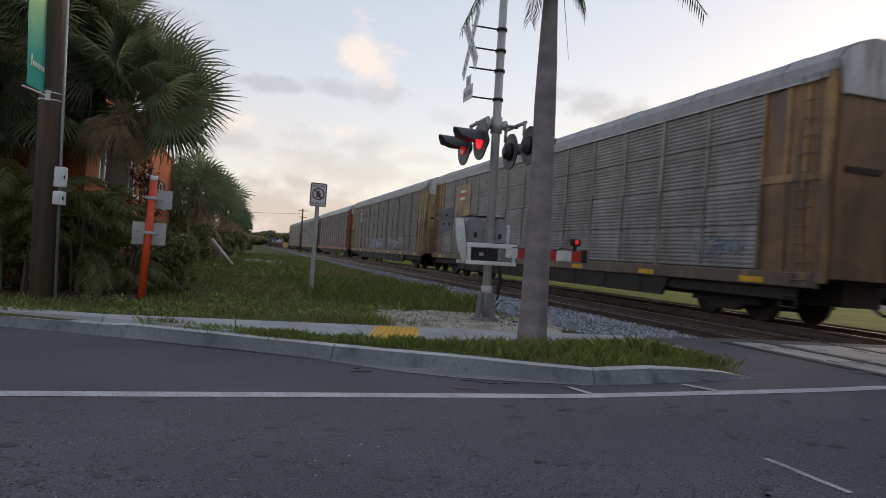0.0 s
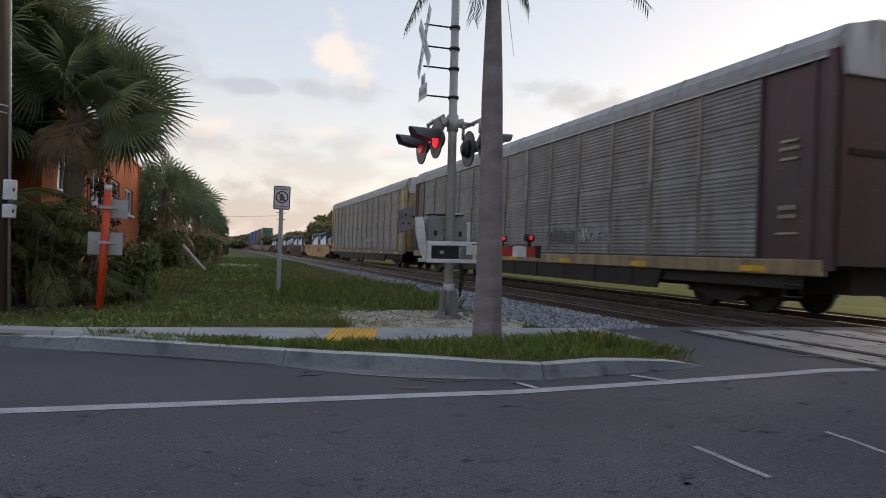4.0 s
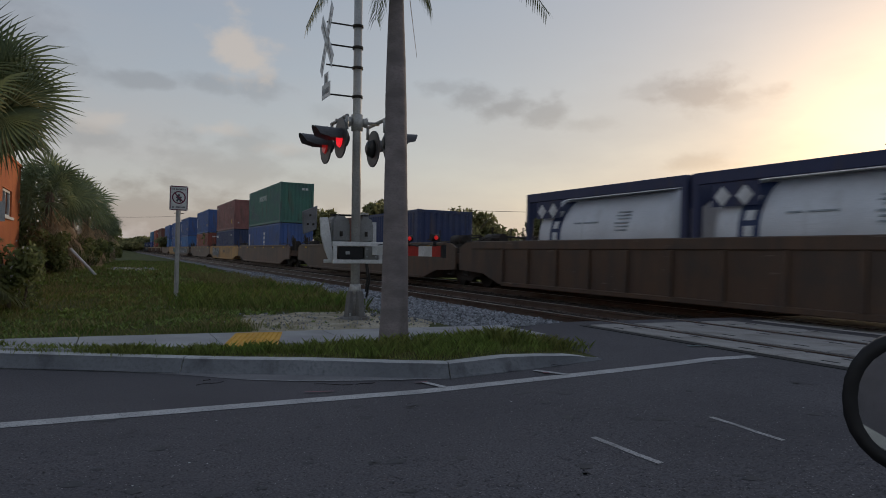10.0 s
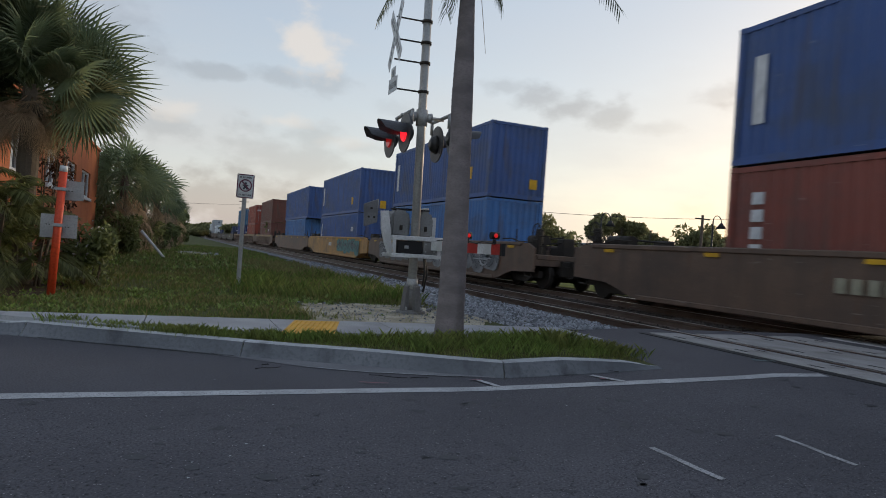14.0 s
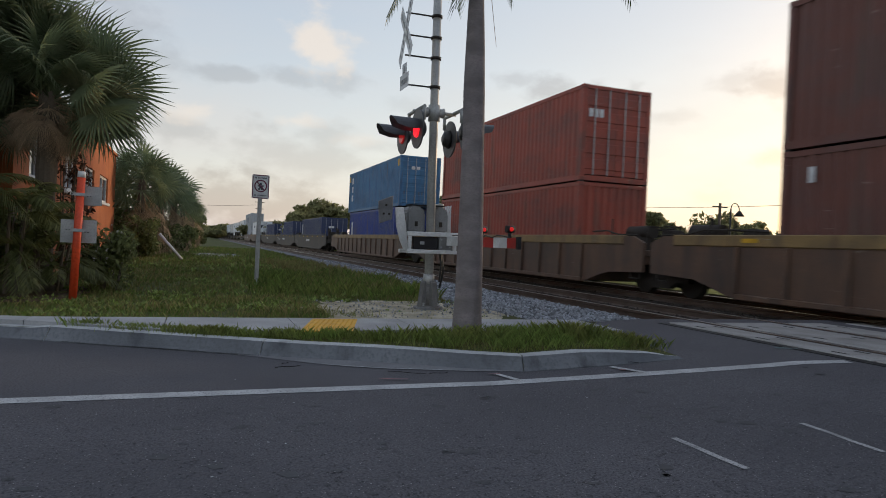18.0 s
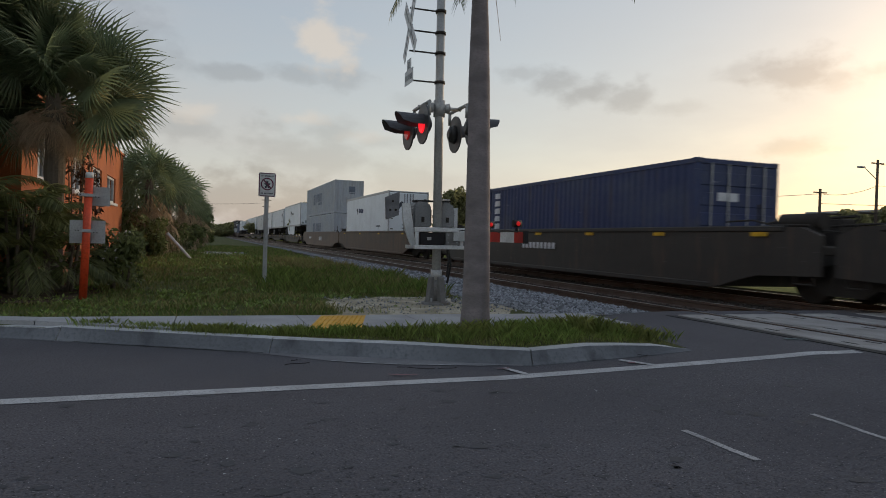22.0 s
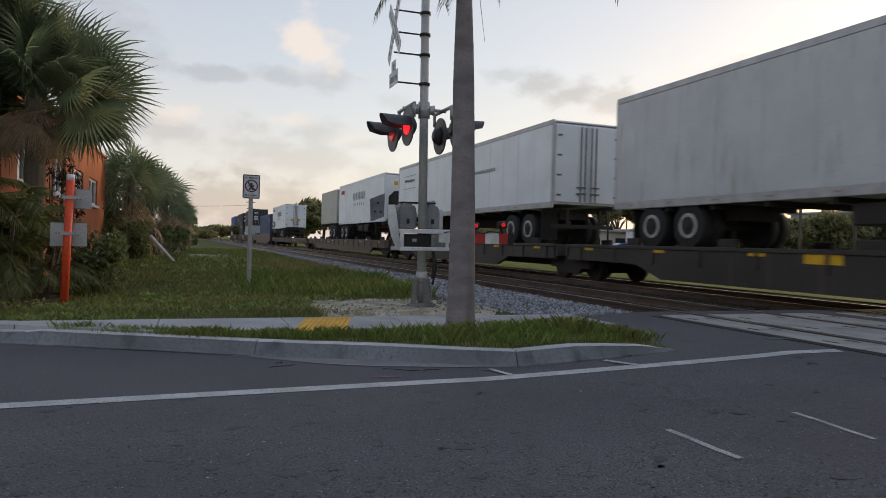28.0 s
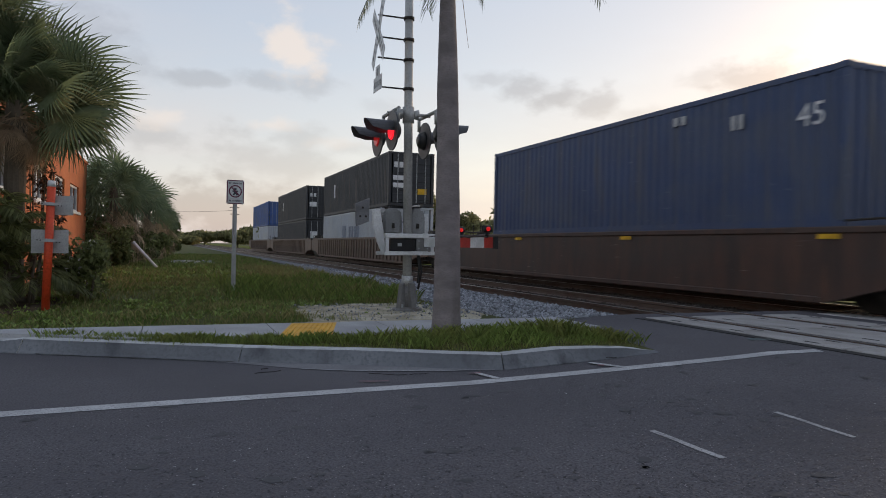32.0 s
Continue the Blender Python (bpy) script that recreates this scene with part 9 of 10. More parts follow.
fan_palm(-2.45, 13.2, 3.5, 0.92, 3, "large fan palm with dead leaves hanging under its crown", 70, 46, skirt=0.62, drop=100, hang=0.35, bare=(190, 310, 20))
fan_palm(-5.05, 13.1, 3.3, 0.9, 17, "fan palm against the orange front wall", 44, 14, skirt=0.7, drop=112, hang=0.5)
fan_palm(-3.75, 13.4, 4.75, 0.95, 4, "fan palm behind the utility pole", 70, 40, skirt=0.75, drop=116, hang=0.4, bare=(200, 340, -8))
fan_palm(-2.25, 31.2, 3.4, 0.92, 5, "bushy fan palm with a skirt of dead leaves", 42, 60, hang=2.1, skirt=1.15, coarse=True)
fan_palm(-1.75, 35.5, 3.45, 0.9, 6, "bushy fan palm with a skirt of dead leaves", 38, 56, hang=2.1, skirt=1.15, coarse=True)
fan_palm(-2.6, 34.5, 3.5, 0.92, 16, "bushy fan palm with a skirt of dead leaves", 34, 54, hang=2.1, skirt=1.15, coarse=True)
fan_palm(-1.25, 41.0, 3.25, 0.86, 7, "bushy fan palm with a skirt of dead leaves", 34, 54, hang=2.1, skirt=1.15, coarse=True)
fan_palm(-0.9, 47.5, 3.0, 0.7, 8, "bushy fan palm with a skirt of dead leaves", 40, 76, hang=2.1, skirt=1.15, coarse=True)
fan_palm(-0.35, 54.5, 2.8, 0.65, 9, "bushy fan palm with a skirt of dead leaves", 36, 70, hang=2.1, skirt=1.15, coarse=True)
shrub(-0.2, 60.5, 3.1, 1.2, 41, "dense dark shrub at the end of the palm row", 2400, 0.16)
shrub(-2.2, 30.4, 1.7, 1.1, 42, "dark shrub under the palms", 2600, 0.10)
shrub(-2.95, 31.6, 2.6, 0.9, 46, "dark shrub between the building and the palms", 2200, 0.11)
shrub(-1.6, 35.2, 1.6, 1.0, 43, "dark shrub under the palms", 2200, 0.12)
shrub(-1.0, 40.6, 1.6, 0.9, 44, "dark shrub under the palms", 1800, 0.13)
shrub(-0.7, 47.0, 1.6, 0.9, 45, "dark shrub under the palms", 1600, 0.14)
areca(-2.85, 12.3, 2.9, 1.2, 28, 51, "yellow-green cane palm under the fan palm")
areca(-3.7, 12.1, 3.6, 1.35, 34, 52, "yellow-green cane palm behind the utility pole")
areca(-2.35, 12.9, 1.6, 0.8, 16, 53, "low cane palm beside the marker post")
areca(-4.9, 11.8, 3.8, 1.4, 32, 54, "yellow-green cane palm at the lawn's edge")
shrub(-2.9, 12.6, 1.9, 0.9, 55, "dark leafy shrub in the shade of the palms", 1800, 0.08)
shrub(-3.9, 12.4, 1.9, 1.1, 56, "dark leafy shrub in the shade of the palms", 1800, 0.08)
shrub(-5.4, 12.4, 2.6, 1.3, 57, "dark leafy shrub in the shade of the palms", 3800, 0.08)
shrub(-1.45, 13.6, 1.15, 0.55, 58, "leafy shrub with pale blossoms", 2400, 0.06, flowers=160)
shrub(-2.3, 14.4, 3.0, 0.5, 59, "thin reddish shrub in front of the orange wall", 800, 0.06, "russet")
shrub(-7.2, 13.0, 3.2, 1.6, 60, "dark leafy shrub against the building", 3600, 0.10)

# ---- the far side ----


def street_lamp(x, y, h, label="bell-shaped street lamp on a dark curved post"):
    root = empty("street_lamp", pose(x, y, 0.1), label, "street lamp", "bell lamps")
    bm = bmesh.new()
    tube(bm, (0, 0, 0), (0, 0, h - 0.5), 0.09, 0.06, 10)
    part("post", bm, M["black"], root)
    bm = bmesh.new()
    pr = Vector((0, 0, h - 0.5))
    for i in range(1, 9):
        a = math.pi * i / 8
        q = Vector((0.42 * (1 - math.cos(a)), 0, h - 0.5 + 0.5 * math.sin(a) - 0.12 * i / 8))
        tube(bm, pr, q, 0.035, 0.035, 8)
        pr = q
    part("crook", bm, M["black"], root)
    bm = bmesh.new()
    tube(bm, (0.84, 0, h - 1.05), (0.84, 0, h - 0.62), 0.40, 0.10, 16)
    part("bell_shade", bm, M["black"], root)


def wire_pole(x, y, h, arm=0.0, label="plain timber wire pole with a crossarm"):
    root = empty("wire_pole", pose(x, y, 0.1), label, "pole", "wire poles")
    bm = bmesh.new()
    tube(bm, (0, 0, -0.1), (0, 0, h), 0.15, 0.10, 10)
    part("shaft", bm, M["timber"], root)
    if arm:
        bm = bmesh.new()
        tube(bm, (0, 0, h - 1.7), (-arm * 0.75, -arm * 0.2, h - 0.85), 0.04, 0.03, 8)
        part("lamp_arm", bm, M["galv"], root)
        bm = bmesh.new()
        box(bm, -arm * 0.75 - 0.75, -arm * 0.2 - 0.12, h - 0.9, -arm * 0.75, -arm * 0.2 + 0.12, h - 0.76)
        bevelled(bm, 0.03)
        part("lamp_head", bm, M["galv"], root)
    bm = bmesh.new()
    box(bm, -0.7, -0.05, h - 0.35, 0.7, 0.05, h - 0.25)
    part("crossarm", bm, M["timber"], root)


def wire(points, sag, name="overhead_cable"):
    """One cable that sags between its supports."""
    line = [Vector(points[0])]
    for a, b in zip(points, points[1:]):
        a, b = Vector(a), Vector(b)
        line += [a.lerp(b, i / 12) - Vector((0, 0, sag * 4 * i / 12 * (1 - i / 12))) for i in range(1, 13)]
    bm = bmesh.new()
    prev = None
    for i, p in enumerate(line):
        d = (line[min(i + 1, len(line) - 1)] - line[max(i - 1, 0)]).normalized()
        side = d.cross(Vector((0, 0, 1))).normalized()
        up = side.cross(d)
        ring = [bm.verts.new(p + 0.018 * (side * math.cos(a) + up * math.sin(a))) for a in (0, math.pi / 2, math.pi, 3 * math.pi / 2)]
        if prev:
            for k in range(4):
                bm.faces.new((prev[k], prev[(k + 1) % 4], ring[(k + 1) % 4], ring[k]))
        prev = ring
    bmesh.ops.recalc_face_normals(bm, faces=bm.faces[:])
    me = mesh_of(name, bm)
    me.materials.append(M["cable"])
    return tagged(new(name, me), "thin black overhead cable between poles", "cable")


street_lamp(39.0, 42.0, 5.5)
street_lamp(56.2, 42.0, 6.7)
street_lamp(30.0, 44.0, 5.0)
street_lamp(74.0, 44.0, 7.0)
wire_pole(47.3, 42.0, 6.3)
wire_pole(53.6, 42.0, 9.1, 3.0, "timber wire pole with a street lamp on an arm")
wire_pole(38.2, 42.3, 5.4)
wire_pole(72.0, 100.0, 9.0)
wire([(26, 52, 5.2), (47.3, 42.0, 6.0), (53.6, 42.0, 7.0), (90, 30, 8.0)], 0.35)
wire([(47.3, 42.0, 5.2), (90, 28, 6.6)], 0.4)
wire([(53.6, 42.0, 8.8), (110, 20, 9.5)], 0.5)
wire([(-30, 44, 6.0), (9.0, 108, 6.2)], 1.6)
wire_pole(8.9, 108, 6.8)
wire_pole(9.8, 118, 6.2)

FAR_TREES = [
    # x, y, height, spread, leaves, flat
    (13.5, 92, 5.6, 3.4, 0.9), (18.3, 98, 7.2, 4.2, 0.9), (23.4, 100, 6.0, 3.2, 0.9), (28.5, 99, 7.6, 3.6, 0.9), (36.5, 98, 9.8, 3.4, 1.0),
    (44, 98, 6.8, 3.6, 0.9), (52, 96, 8.2, 4.4, 0.9),
    (29.8, 56, 5.6, 4.4, 0.9), (33.4, 57.5, 4.7, 3.4, 0.9), (52.5, 58, 5.9, 3.4, 0.9), (57.5, 60, 5.6, 3.2, 0.9), (50.0, 62, 4.9, 2.4, 1.0),
    (62.5, 92, 7.8, 2.6, 0.5), (67.0, 96, 9.2, 3.0, 0.5), (71.0, 94, 8.4, 2.6, 0.5), (75.0, 98, 7.6, 2.6, 0.6),
    (63.0, 57, 5.2, 3.0, 0.9), (68.0, 56, 6.4, 3.6, 0.9), (73.5, 55, 6.6, 3.6, 0.9), (79, 54, 6.4, 3.6, 0.9), (85, 52, 6.4, 3.8, 0.9), (92, 50, 6.8, 4.0, 0.9), (100, 46, 7.0, 4.2, 0.9), (110, 40, 7.4, 4.6, 0.9),
    (14.0, 160, 4.2, 5.0, 0.8), (20.0, 165, 5.2, 6.0, 0.8), (3.0, 300, 4.6, 7.0, 0.8), (12, 280, 5.5, 8.0, 0.8), (-3.5, 290, 5.0, 7.0, 0.8), (26, 170, 7.5, 6.0, 0.8), (-9, 272, 4.6, 7.0, 0.8), (5.5, 262, 3.0, 4.6, 0.8), (-2.0, 250, 2.8, 4.2, 0.8),
]
rf = random.Random(31)
FAR_TREES += [(26 + 4.2 * k + rf.uniform(-1, 1), 68 - 0.28 * k + rf.uniform(-4, 4), rf.uniform(2.6, 3.9), rf.uniform(2.2, 3.2), 1.1) for k in range(24) if not 2 <= k <= 6]
for i, (x, y, h, s, f) in enumerate(FAR_TREES):
    k = math.hypot(x, y)
    tree(x, y, h, s, 200 + i, "broad dark green tree beyond the track" if f > 0.6 else "tall thin-stemmed tree with a flat dark crown", 3600, 0.0042 * k, f if f < 1.05 else 1.15, 0.82 if f < 0.6 else 0.58 if f < 1.05 else 0.45)


def far_house(name, x0, y0, x1, y1, h, col, label):
    root = empty(name, pose(0, 0, 0.1), label, "building", "far buildings")
    wallm = mat(name + "_wall", col, 0.9, scale=0.5, fine=12, bump=0.1)
    block("wall", wallm, root, x0, y0, 0, x1, y1, h)
    block("roof", M["concrete"], root, x0 - 0.4, y0 - 0.4, h, x1 + 0.4, y1 + 0.4, h + 0.3, 0.05)
    n = int((x1 - x0) / 3)
    for i in range(n):
        a = x0 + 0.8 + i * (x1 - x0 - 1) / n
        w = block("window", M["black"], root, a, y0 - 0.05, 1.0, a + 1.3, y0 + 0.02, 2.2)
        block("sill", M["concrete"], w, -0.75, -0.1, -0.68, 0.75, 0.0, -0.6)


far_house("far_shop", 38.5, 66, 53, 76, 2.9, (0.50, 0.47, 0.38), "long cream low shop across the street")
far_house("far_hall", 88, 62, 112, 80, 7.0, (0.42, 0.42, 0.42), "pale grey hall behind the trees")
far_house("far_house_white", 61, 80, 70, 88, 3.6, (0.46, 0.44, 0.40), "low pale house behind the trees")


def yard_sign(x, y):
    root = empty("bay_sign", pose(x, y, 0.1), "small white sign board on two legs", "sign")
    block("board", M["sign_white"], root, -0.6, -0.03, 1.6, 0.6, 0.03, 2.6)
    for s in (-0.5, 0.5):
        block("leg", M["galv"], root, s - 0.04, 0.03, 0, s + 0.04, 0.1, 2.4)


yard_sign(38.0, 52.0)


def parked_car(x, y, turn, col, label):
    root = empty("parked_car", pose(x, y, 0.17, 0, 0, turn), label, "car", "parked cars")
    bm = bmesh.new()
    prism(bm, [(-2.2, 0.35), (-2.25, 0.75), (-1.5, 0.92), (-0.9, 1.38), (0.8, 1.42), (1.5, 0.98), (2.15, 0.85), (2.2, 0.35)], "x", -0.85, 0.85)
    bevelled(bm, 0.06, 2)
    part("body", bm, mat("car_paint", col, 0.3, bump=0.0), root)
    for s in (-1, 1):
        bm = bmesh.new()
        prism(bm, [(-1.25, 0.95), (-0.82, 1.3), (0.72, 1.34), (1.22, 0.98)], "x", s * 0.83, s * 0.865)
        part("side_window", bm, M["black"], root)
        for y2 in (-1.35, 1.35):
            bm = bmesh.new()
            tube(bm, (s * 0.72, y2, 0.33), (s * 0.88, y2, 0.33), 0.33, 0.33, 16)
            part("wheel", bm, M["rubber"], root)


parked_car(34.0, 47.0, 70, (0.10, 0.18, 0.42), "blue car parked beyond the track")
parked_car(44.0, 50.0, 80, (0.5, 0.5, 0.5), "silver car parked beyond the track")

# ---- grass, gravel, litter ----


def blades(name, areas, material, label, seed):
    """areas: (x0, x1, y0, y1, per square metre, low, high, width); blades stand on the lawn."""
    rng = np.random.default_rng(seed)
    P0, Hh, Ww = [], [], []
    for x0, x1, y0, y1, dens, lo, hi, w in areas:
        n = int((x1 - x0) * (y1 - y0) * dens)
        x, y = rng.uniform(x0, x1, n), rng.uniform(y0, y1, n)
        clump = np.array([noise.noise((a * 0.9, b * 0.9, 4)) for a, b in zip(x, y)])
        k = np.array([edge(a) for a in x])
        keep = (y > k + 0.27) & ~((y > 7.7) & (y < 8.96)) & ~((x < -1.3) & (y < k + 0.6)) & (rng.uniform(-0.75, 0.7, n) < clump + 0.2)
        sand = (x > 1.8) & (x < 4.8) & (y > 8.9) & (y < 11.8)
        keep &= ~sand | (rng.uniform(0, 1, n) < 0.02 + 0.22 * (clump > 0.3))
        keep &= ~((x > np.where(y > 13, 5.0, 4.5) + 0.5 * clump) & (y > 9)) & ~((x < -3.0) & (y > 14.2) & (y < 30.6))
        keep &= ~((x < -1.75) & (y > 10.8 + 0.3 * clump) & (y < 14.3)) | (rng.uniform(0, 1, n) < 0.06)
        patch = (x > 0.0) & (x < 2.2) & (y > 34) & (y < 41)
        keep &= ~patch | (rng.uniform(0, 1, n) < 0.25)
        keep &= ~((x > 5.0) & (y < 9))
        x, y, clump = x[keep], y[keep], clump[keep]
        z = np.array([lawn_z(a, b) for a, b in zip(x, y)]) - 0.01
        P0.append(np.stack([x, y, z], 1))
        Hh.append(rng.uniform(lo, hi, len(x)) * (0.75 + 0.5 * np.clip(clump + 0.4, 0, 1)))
        Ww.append(np.full(len(x), w))
    p, h, w = np.concatenate(P0), np.concatenate(Hh), np.concatenate(Ww)
    n = len(p)
    a = rng.uniform(0, 2 * np.pi, n)
    d = np.stack([np.cos(a), np.sin(a), np.zeros(n)], 1)
    lean = np.stack([np.cos(a + 1.3), np.sin(a + 1.3), np.zeros(n)], 1) * (h * rng.uniform(0.1, 0.8, n))[:, None]
    up = np.zeros((n, 3))
    up[:, 2] = h
    v = np.stack([p - d * w[:, None], p + d * w[:, None], p + lean * 0.35 + up * 0.6 + d * w[:, None] * 0.7, p + lean + up], 1).reshape(-1, 3)
    i = np.arange(n)[:, None] * 4
    t = np.concatenate([i + np.array([0, 1, 2]), i + np.array([0, 2, 3])])
    scatter_mesh(name, v, t, material, label, "grass")


blades("grass", [(-7.5, 4.9, 8.85, 12.5, 1400, 0.015, 0.065, 0.005), (-3.0, 5.0, 12.5, 18, 560, 0.03, 0.10, 0.007),
                 (-3.2, 5.3, 18, 30, 200, 0.05, 0.13, 0.012), (-2.5, 5.2, 30, 60, 70, 0.07, 0.2, 0.02), (1.0, 4.9, 12.0, 20, 160, 0.12, 0.32, 0.006)], M["grass"], "uneven green lawn grass", 1)
blades("kerb_grass", [(-1.6, 5.15, 5.9, 7.75, 1250, 0.012, 0.055, 0.0036)], M["kerb_grass"], "patchy bright green grass beside the kerb", 5)
blades("dry_grass", [(-1.6, 5.15, 5.9, 7.75, 1000, 0.02, 0.065, 0.0035), (-7.5, 4.9, 8.85, 12.5, 260, 0.04, 0.13, 0.005), (-3.0, 5.0, 12.5, 20, 150, 0.05, 0.16, 0.007),
                     (1.8, 4.8, 8.9, 11.8, 220, 0.02, 0.07, 0.005), (2.5, 5.6, 14, 30, 120, 0.1, 0.26, 0.008), (-2.4, 5.6, 18, 60, 70, 0.06, 0.17, 0.014)], M["dry_grass"], "dry straw-coloured grass", 2)


def weeds(seed):
    """Low rosettes of broad little leaves and seedling clumps scattered in the lawn."""
    rng = np.random.default_rng(seed)
    V, n = [], 0
    for x0, x1, y0, y1, count, size in ((-3.2, 2.6, 9.0, 12.5, 1300, 0.05), (-2.2, 4.4, 12.5, 20, 1100, 0.07), (-2.0, 4.6, 20, 36, 800, 0.11), (1.5, 4.6, 8.9, 12.2, 60, 0.035)):
        for _ in range(count):
            x, y = rng.uniform(x0, x1), rng.uniform(y0, y1)
            if noise.noise((x * 0.7, y * 0.7, 9)) < -0.05:
                continue
            z, k = lawn_z(x, y), rng.integers(5, 12)
            a = rng.uniform(0, 2 * np.pi, k)
            l = size * rng.uniform(0.6, 1.5, k)
            out = np.stack([np.cos(a), np.sin(a), rng.uniform(0.25, 1.1, k)], 1)
            side = np.stack([-np.sin(a), np.cos(a), np.zeros(k)], 1) * (l * 0.28)[:, None]
            b = np.array([x, y, z]) + rng.normal(0, size * 0.4, (k, 3)) * np.array([1, 1, 0])
            m = b + out * (l * 0.55)[:, None]
            V.append(np.stack([b, m - side, b + out * l[:, None], m + side], 1).reshape(-1, 3))
            n += k
    i = np.arange(n)[:, None] * 4
    scatter_mesh("lawn_weeds", np.concatenate(V), np.concatenate([i + np.array([0, 1, 2]), i + np.array([0, 2, 3])]), M["weed"], "low leafy weeds in the lawn", "weeds")


weeds(8)
TUFTS = bmesh.new()


def tuft(x, y, n, h, seed):
    r = random.Random(seed)
    for i in range(n):
        a = r.uniform(0, 6.28)
        b = Vector((x + r.gauss(0, 0.12), y + r.gauss(0, 0.08), 0.13))
        b.z = lawn_z(b.x, b.y)
        hh = h * r.uniform(0.45, 1.1)
        o = Vector((math.cos(a), math.sin(a), 0)) * hh * r.uniform(0.15, 0.9)
        s = Vector((-math.sin(a), math.cos(a), 0)) * r.uniform(0.0012, 0.0024)
        m = b + o * 0.4 + Vector((0, 0, hh * 0.65))
        v = [TUFTS.verts.new(q) for q in (b - s, b + s, m + s * 0.8, b + o + Vector((0, 0, hh)), m - s * 0.8)]
        TUFTS.faces.new(v)


for i, (x, y, n, h) in enumerate([(2.45, 7.1, 90, 0.30), (2.65, 6.95, 70, 0.26), (3.35, 7.2, 80, 0.26), (3.6, 6.9, 60, 0.24), (4.25, 7.0, 130, 0.36), (4.4, 6.9, 110, 0.34), (4.05, 7.1, 80, 0.28), (4.7, 6.8, 90, 0.28), (4.95, 6.6, 80, 0.24), (3.0, 6.75, 60, 0.2), (0.9, 7.45, 50, 0.2), (0.2, 7.6, 60, 0.2), (1.4, 7.3, 60, 0.22), (2.0, 7.1, 50, 0.2), (4.5, 6.5, 70, 0.2)]):
    tuft(x, y, int(n * 1.8), h * 0.62, 700 + i)
rt = random.Random(77)
for i in range(56):
    x = rt.uniform(-0.5, 5.0) if i % 5 else rt.uniform(-1.2, 0.5)
    y = rt.uniform(edge(x) + 0.36, max(edge(x) + 0.4, 7.5))
    tuft(x, y, rt.randrange(60, 160), rt.uniform(0.06, 0.13) * (1.3 if x > 2 else 0.9), 800 + i)
me = mesh_of("grass_tufts", TUFTS)
me.materials.append(M["verge"])
tagged(new("grass_tufts", me), "tall tufts of green grass behind the kerb", "grass", kind="stuff")


def stones(name, areas, material, label, seed):
    rng = np.random.default_rng(seed)
    base = np.array([(1, 0, 0), (-1, 0, 0), (0, 1, 0), (0, -1, 0), (0, 0, 1), (0, 0, -1)], float)
    tri = np.array([(0, 2, 4), (2, 1, 4), (1, 3, 4), (3, 0, 4), (2, 0, 5), (1, 2, 5), (3, 1, 5), (0, 3, 5)])
    V, T, n = [], [], 0
    for x0, x1, y0, y1, dens, lo, hi, z0 in areas:
        for _ in range(int((x1 - x0) * (y1 - y0) * dens)):
            s = rng.uniform(lo, hi)
            m = base * (s * rng.uniform(0.55, 1.2, 3)) + rng.normal(0, s * 0.18, (6, 3))
            a = rng.uniform(0, 6.28)
            c, q = np.cos(a), np.sin(a)
            m = m @ np.array([[c, q, 0], [-q, c, 0], [0, 0, 0.75]])
            V.append(m + np.array([rng.uniform(x0, x1), rng.uniform(y0, y1), z0 + s * 0.25]))
            T.append(tri + n)
            n += 6
    scatter_mesh(name, np.concatenate(V), np.concatenate(T), material, label, "gravel")


M["dark_stone"] = mat("dark_stone", (0.085, 0.072, 0.063), 0.95, scale=6, fine=50, bump=0.2, vary=0.4, per="island", spec=0.15)
stones("gravel_stones", [(4.7, 6.8, 9.0, 13.0, 480, 0.018, 0.05, 0.14), (5.0, 6.8, 13.0, 20, 220, 0.025, 0.055, 0.13), (5.1, 6.8, 20, 36, 90, 0.03, 0.06, 0.12), (4.0, 4.7, 9.6, 13, 60, 0.012, 0.04, 0.17)], M["stone"], "loose pale grey gravel stones", 3)
stones("ballast_stones", [(6.75, 11.0, 9.0, 15.0, 130, 0.02, 0.05, 0.03), (6.75, 13.3, 15.0, 28, 45, 0.025, 0.05, 0.03)], M["dark_stone"], "dark oily ballast stones", 4)
stones("sand_pebbles", [(1.9, 4.6, 8.95, 11.6, 60, 0.006, 0.022, 0.178), (0.0, 2.1, 35, 40, 20, 0.03, 0.08, 0.15)], M["stone"], "scattered pale pebbles", 5)
sheet("bare_patch", [(-0.1, 36, 0.175), (1.2, 34.6, 0.18), (2.1, 35.2, 0.178), (1.9, 38.5, 0.18), (0.6, 41.0, 0.178), (-0.2, 39, 0.176)], [tuple(range(6))], M["sand"], label="bare sandy patch in the lawn", category="ground")


def stick(x, y, l, turn):
    bm = bmesh.new()
    pr = Vector((0, 0, 0.008))
    for i in range(1, 5):
        q = Vector((l * i / 4, 0.02 * math.sin(i * 1.7), 0.008))
        tube(bm, pr, q, 0.004, 0.003, 5)
        pr = q
    me = mesh_of("stick", bm)
    me.materials.append(M["crack"])
    ob = tagged(new("stick", me), "dry fallen stick lying by the kerb", "stick", "litter")
    ob.matrix_basis = pose(x, y, rise(x) + 0.018, 0, 0, turn)


for x, y, l, a in ((0.72, 6.28, 0.26, 20), (0.80, 6.46, 0.10, 50), (1.7, 6.0, 0.35, -25), (2.05, 5.85, 0.2, 10), (4.25, 5.92, 0.12, -10)):
    stick(x, y, l, a)


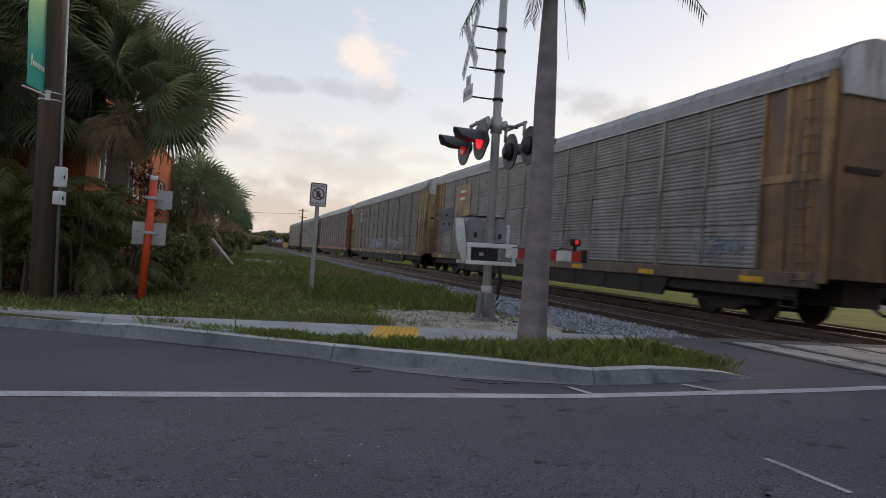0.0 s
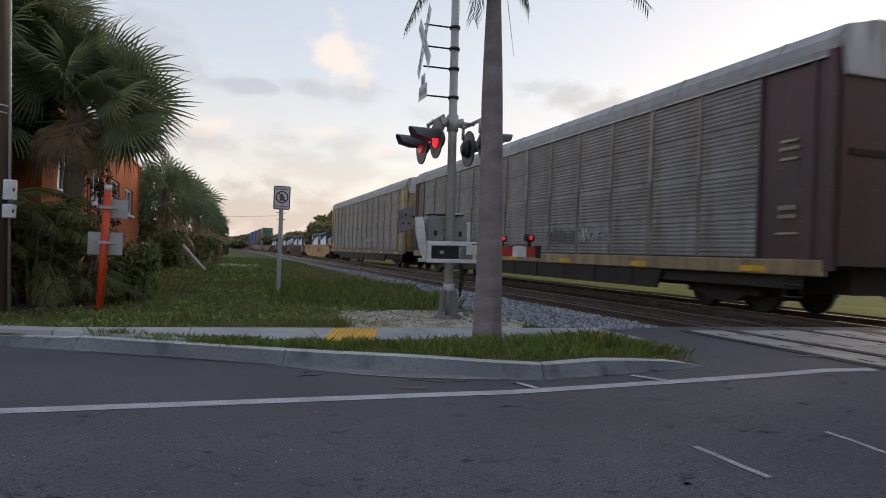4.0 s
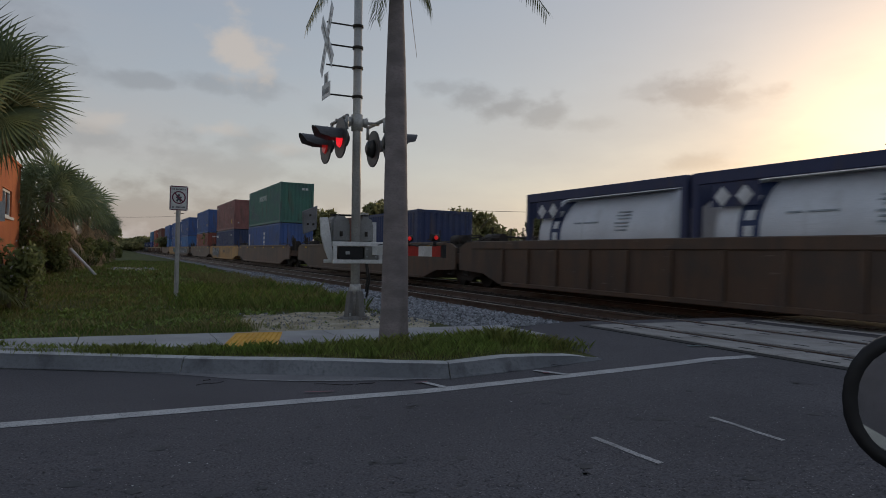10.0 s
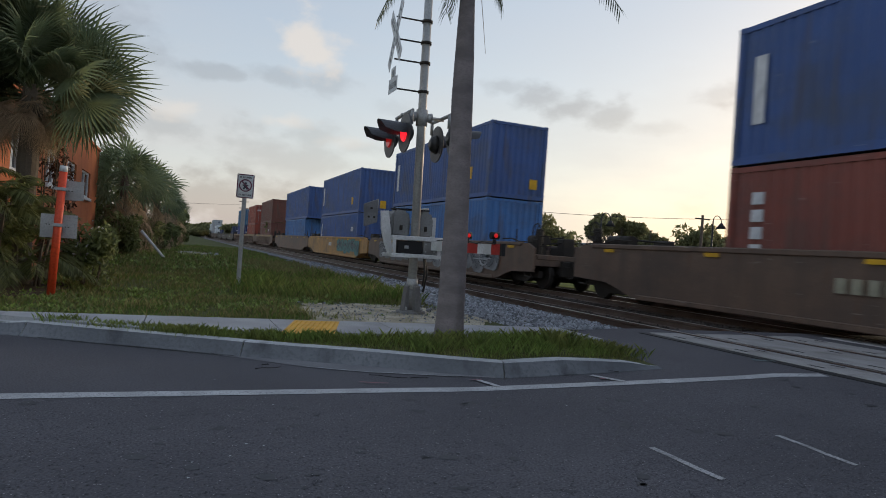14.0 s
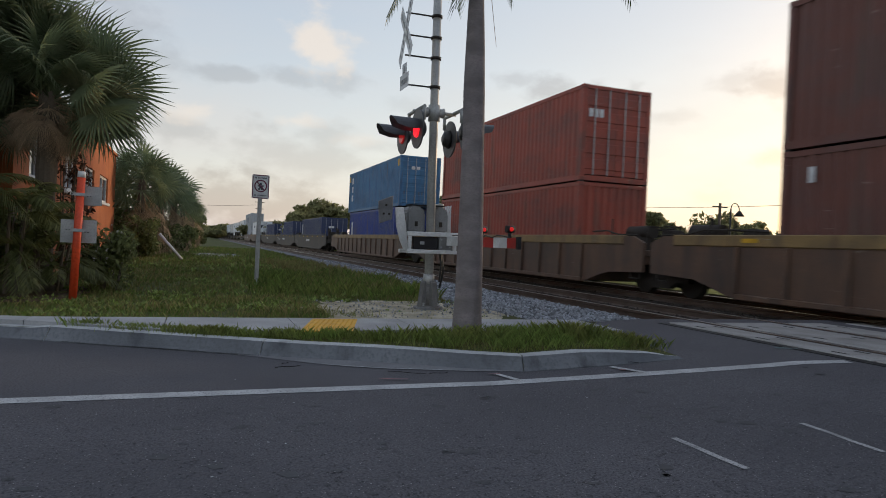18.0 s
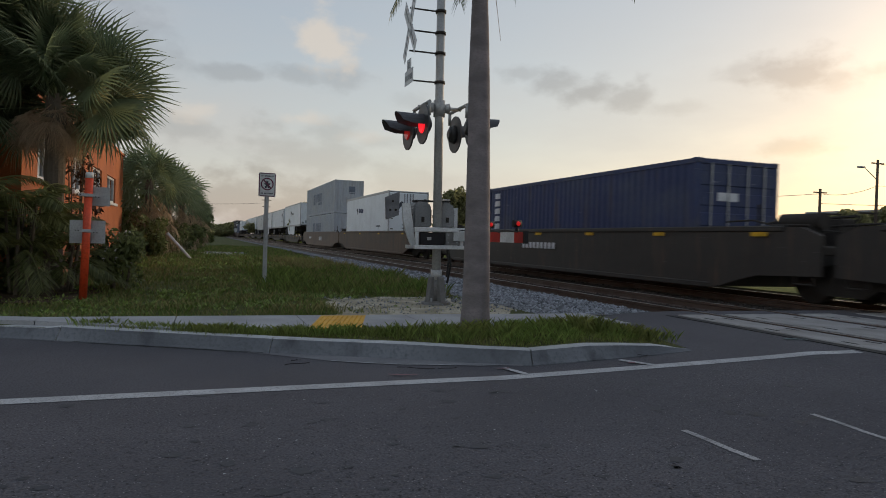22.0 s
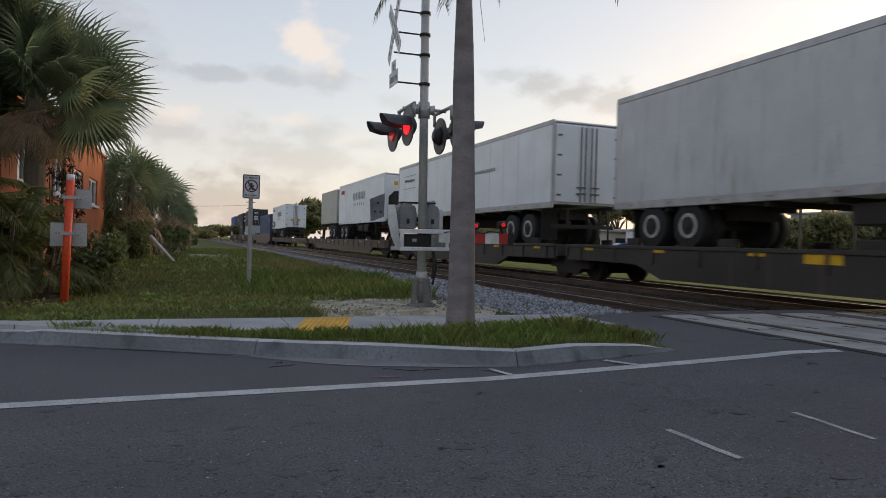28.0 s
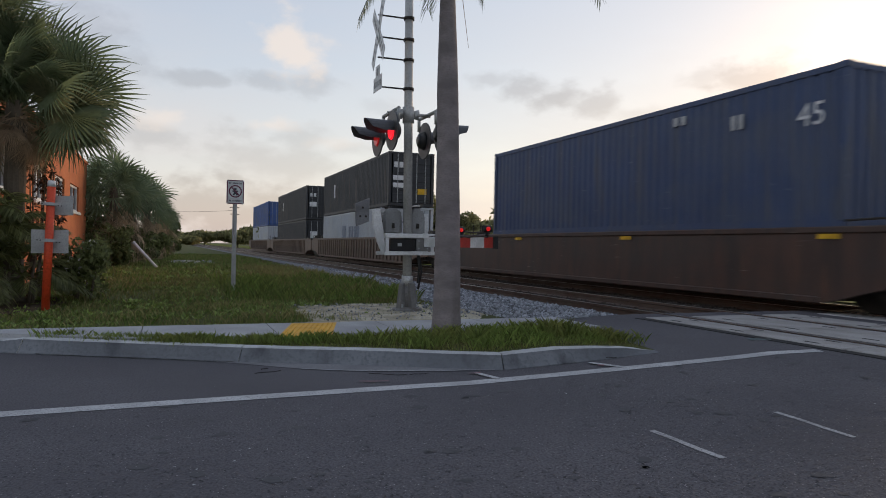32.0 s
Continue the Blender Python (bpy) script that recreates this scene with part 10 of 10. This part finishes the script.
def road_marks():
    """Patches, tar spots and chips on the asphalt."""
    r = random.Random(9)
    bm = bmesh.new()
    for i in range(260):
        x, y = r.uniform(-2.5, 6.0), r.uniform(1.2, 5.3)
        s = r.choice((0.007, 0.01, 0.015, 0.02, 0.03, 0.04))
        n = 7
        v = [bm.verts.new((x + s * r.uniform(0.6, 1.6) * math.cos(2 * math.pi * k / n) * 1.4, y + s * r.uniform(0.9, 1.6) * math.sin(2 * math.pi * k / n), rise(x) + 0.0025)) for k in range(n)]
        bm.faces.new(v)
    me = mesh_of("tar_spots", bm)
    me.materials.append(mat("tar", (0.06, 0.06, 0.066), 0.7, scale=3, fine=30, bump=0.0))
    tagged(new("tar_spots", me), "dark tar spots on the asphalt", "stain", kind="stuff")
    bm = bmesh.new()
    for i in range(40):
        x, y = r.uniform(-2.5, 6.0), r.uniform(1.2, 6.0)
        if y > edge(x) - 0.4:
            continue
        s = r.uniform(0.004, 0.010)
        v = [bm.verts.new((x + s * math.cos(a) * r.uniform(0.7, 1.4), y + s * math.sin(a), rise(x) + 0.004)) for a in (0.3, 1.7, 3.2, 4.6)]
        bm.faces.new(v)
    me = mesh_of("pale_chips", bm)
    me.materials.append(M["print_pale"])
    tagged(new("pale_chips", me), "pale chips and crumbs on the asphalt", "litter", kind="stuff")


road_marks()


def grit(name, count, low, high, material, label, seed):
    """Flat grains of stone that show in the worn asphalt."""
    rng = np.random.default_rng(seed)
    y = 1.2 + 4.2 * rng.uniform(0, 1, count) ** 1.5
    x = rng.uniform(-1.0, 1.35, count) * (y + 0.6) + 0.8
    keep = np.array([b < edge(a) - 0.42 and not 5.38 < b < 5.52 for a, b in zip(x, y)])
    x, y = x[keep], y[keep]
    n = len(x)
    z = np.array([rise(a) for a in x]) + 0.003
    s = rng.uniform(low, high, n)
    p = np.stack([x, y, z], 1)
    a = rng.uniform(0, 2 * np.pi, n)
    u = np.stack([np.cos(a), np.sin(a), np.zeros(n)], 1) * (s * rng.uniform(0.7, 1.5, n))[:, None]
    w = np.stack([-np.sin(a), np.cos(a), np.zeros(n)], 1) * s[:, None]
    v = np.stack([p - u, p - w, p + u, p + w], 1).reshape(-1, 3)
    i = np.arange(n)[:, None] * 4
    scatter_mesh(name, v, np.concatenate([i + np.array([0, 1, 2]), i + np.array([0, 2, 3])]), material, label, "grit")


grit("pale_grit", 20000, 0.002, 0.0055, mat("pale_grit", (0.26, 0.245, 0.255), 0.9, scale=3, fine=30, bump=0.0, vary=0.4, per="island"), "pale stone grains in the asphalt", 61)
grit("dark_grit", 24000, 0.003, 0.0078, mat("dark_grit", (0.062, 0.06, 0.066), 0.9, scale=3, fine=30, bump=0.0, vary=0.5, per="island"), "dark stone grains in the asphalt", 62)


def motions():
    """The whole train rolls towards the camera at one steady speed."""
    for ob, y0, z in TRAIN:
        walk(ob, [(0.0, pose(FAR_TRACK, y0, z)), (32.0, pose(FAR_TRACK, y0 - SPEED * 32.0, z))])


motions()
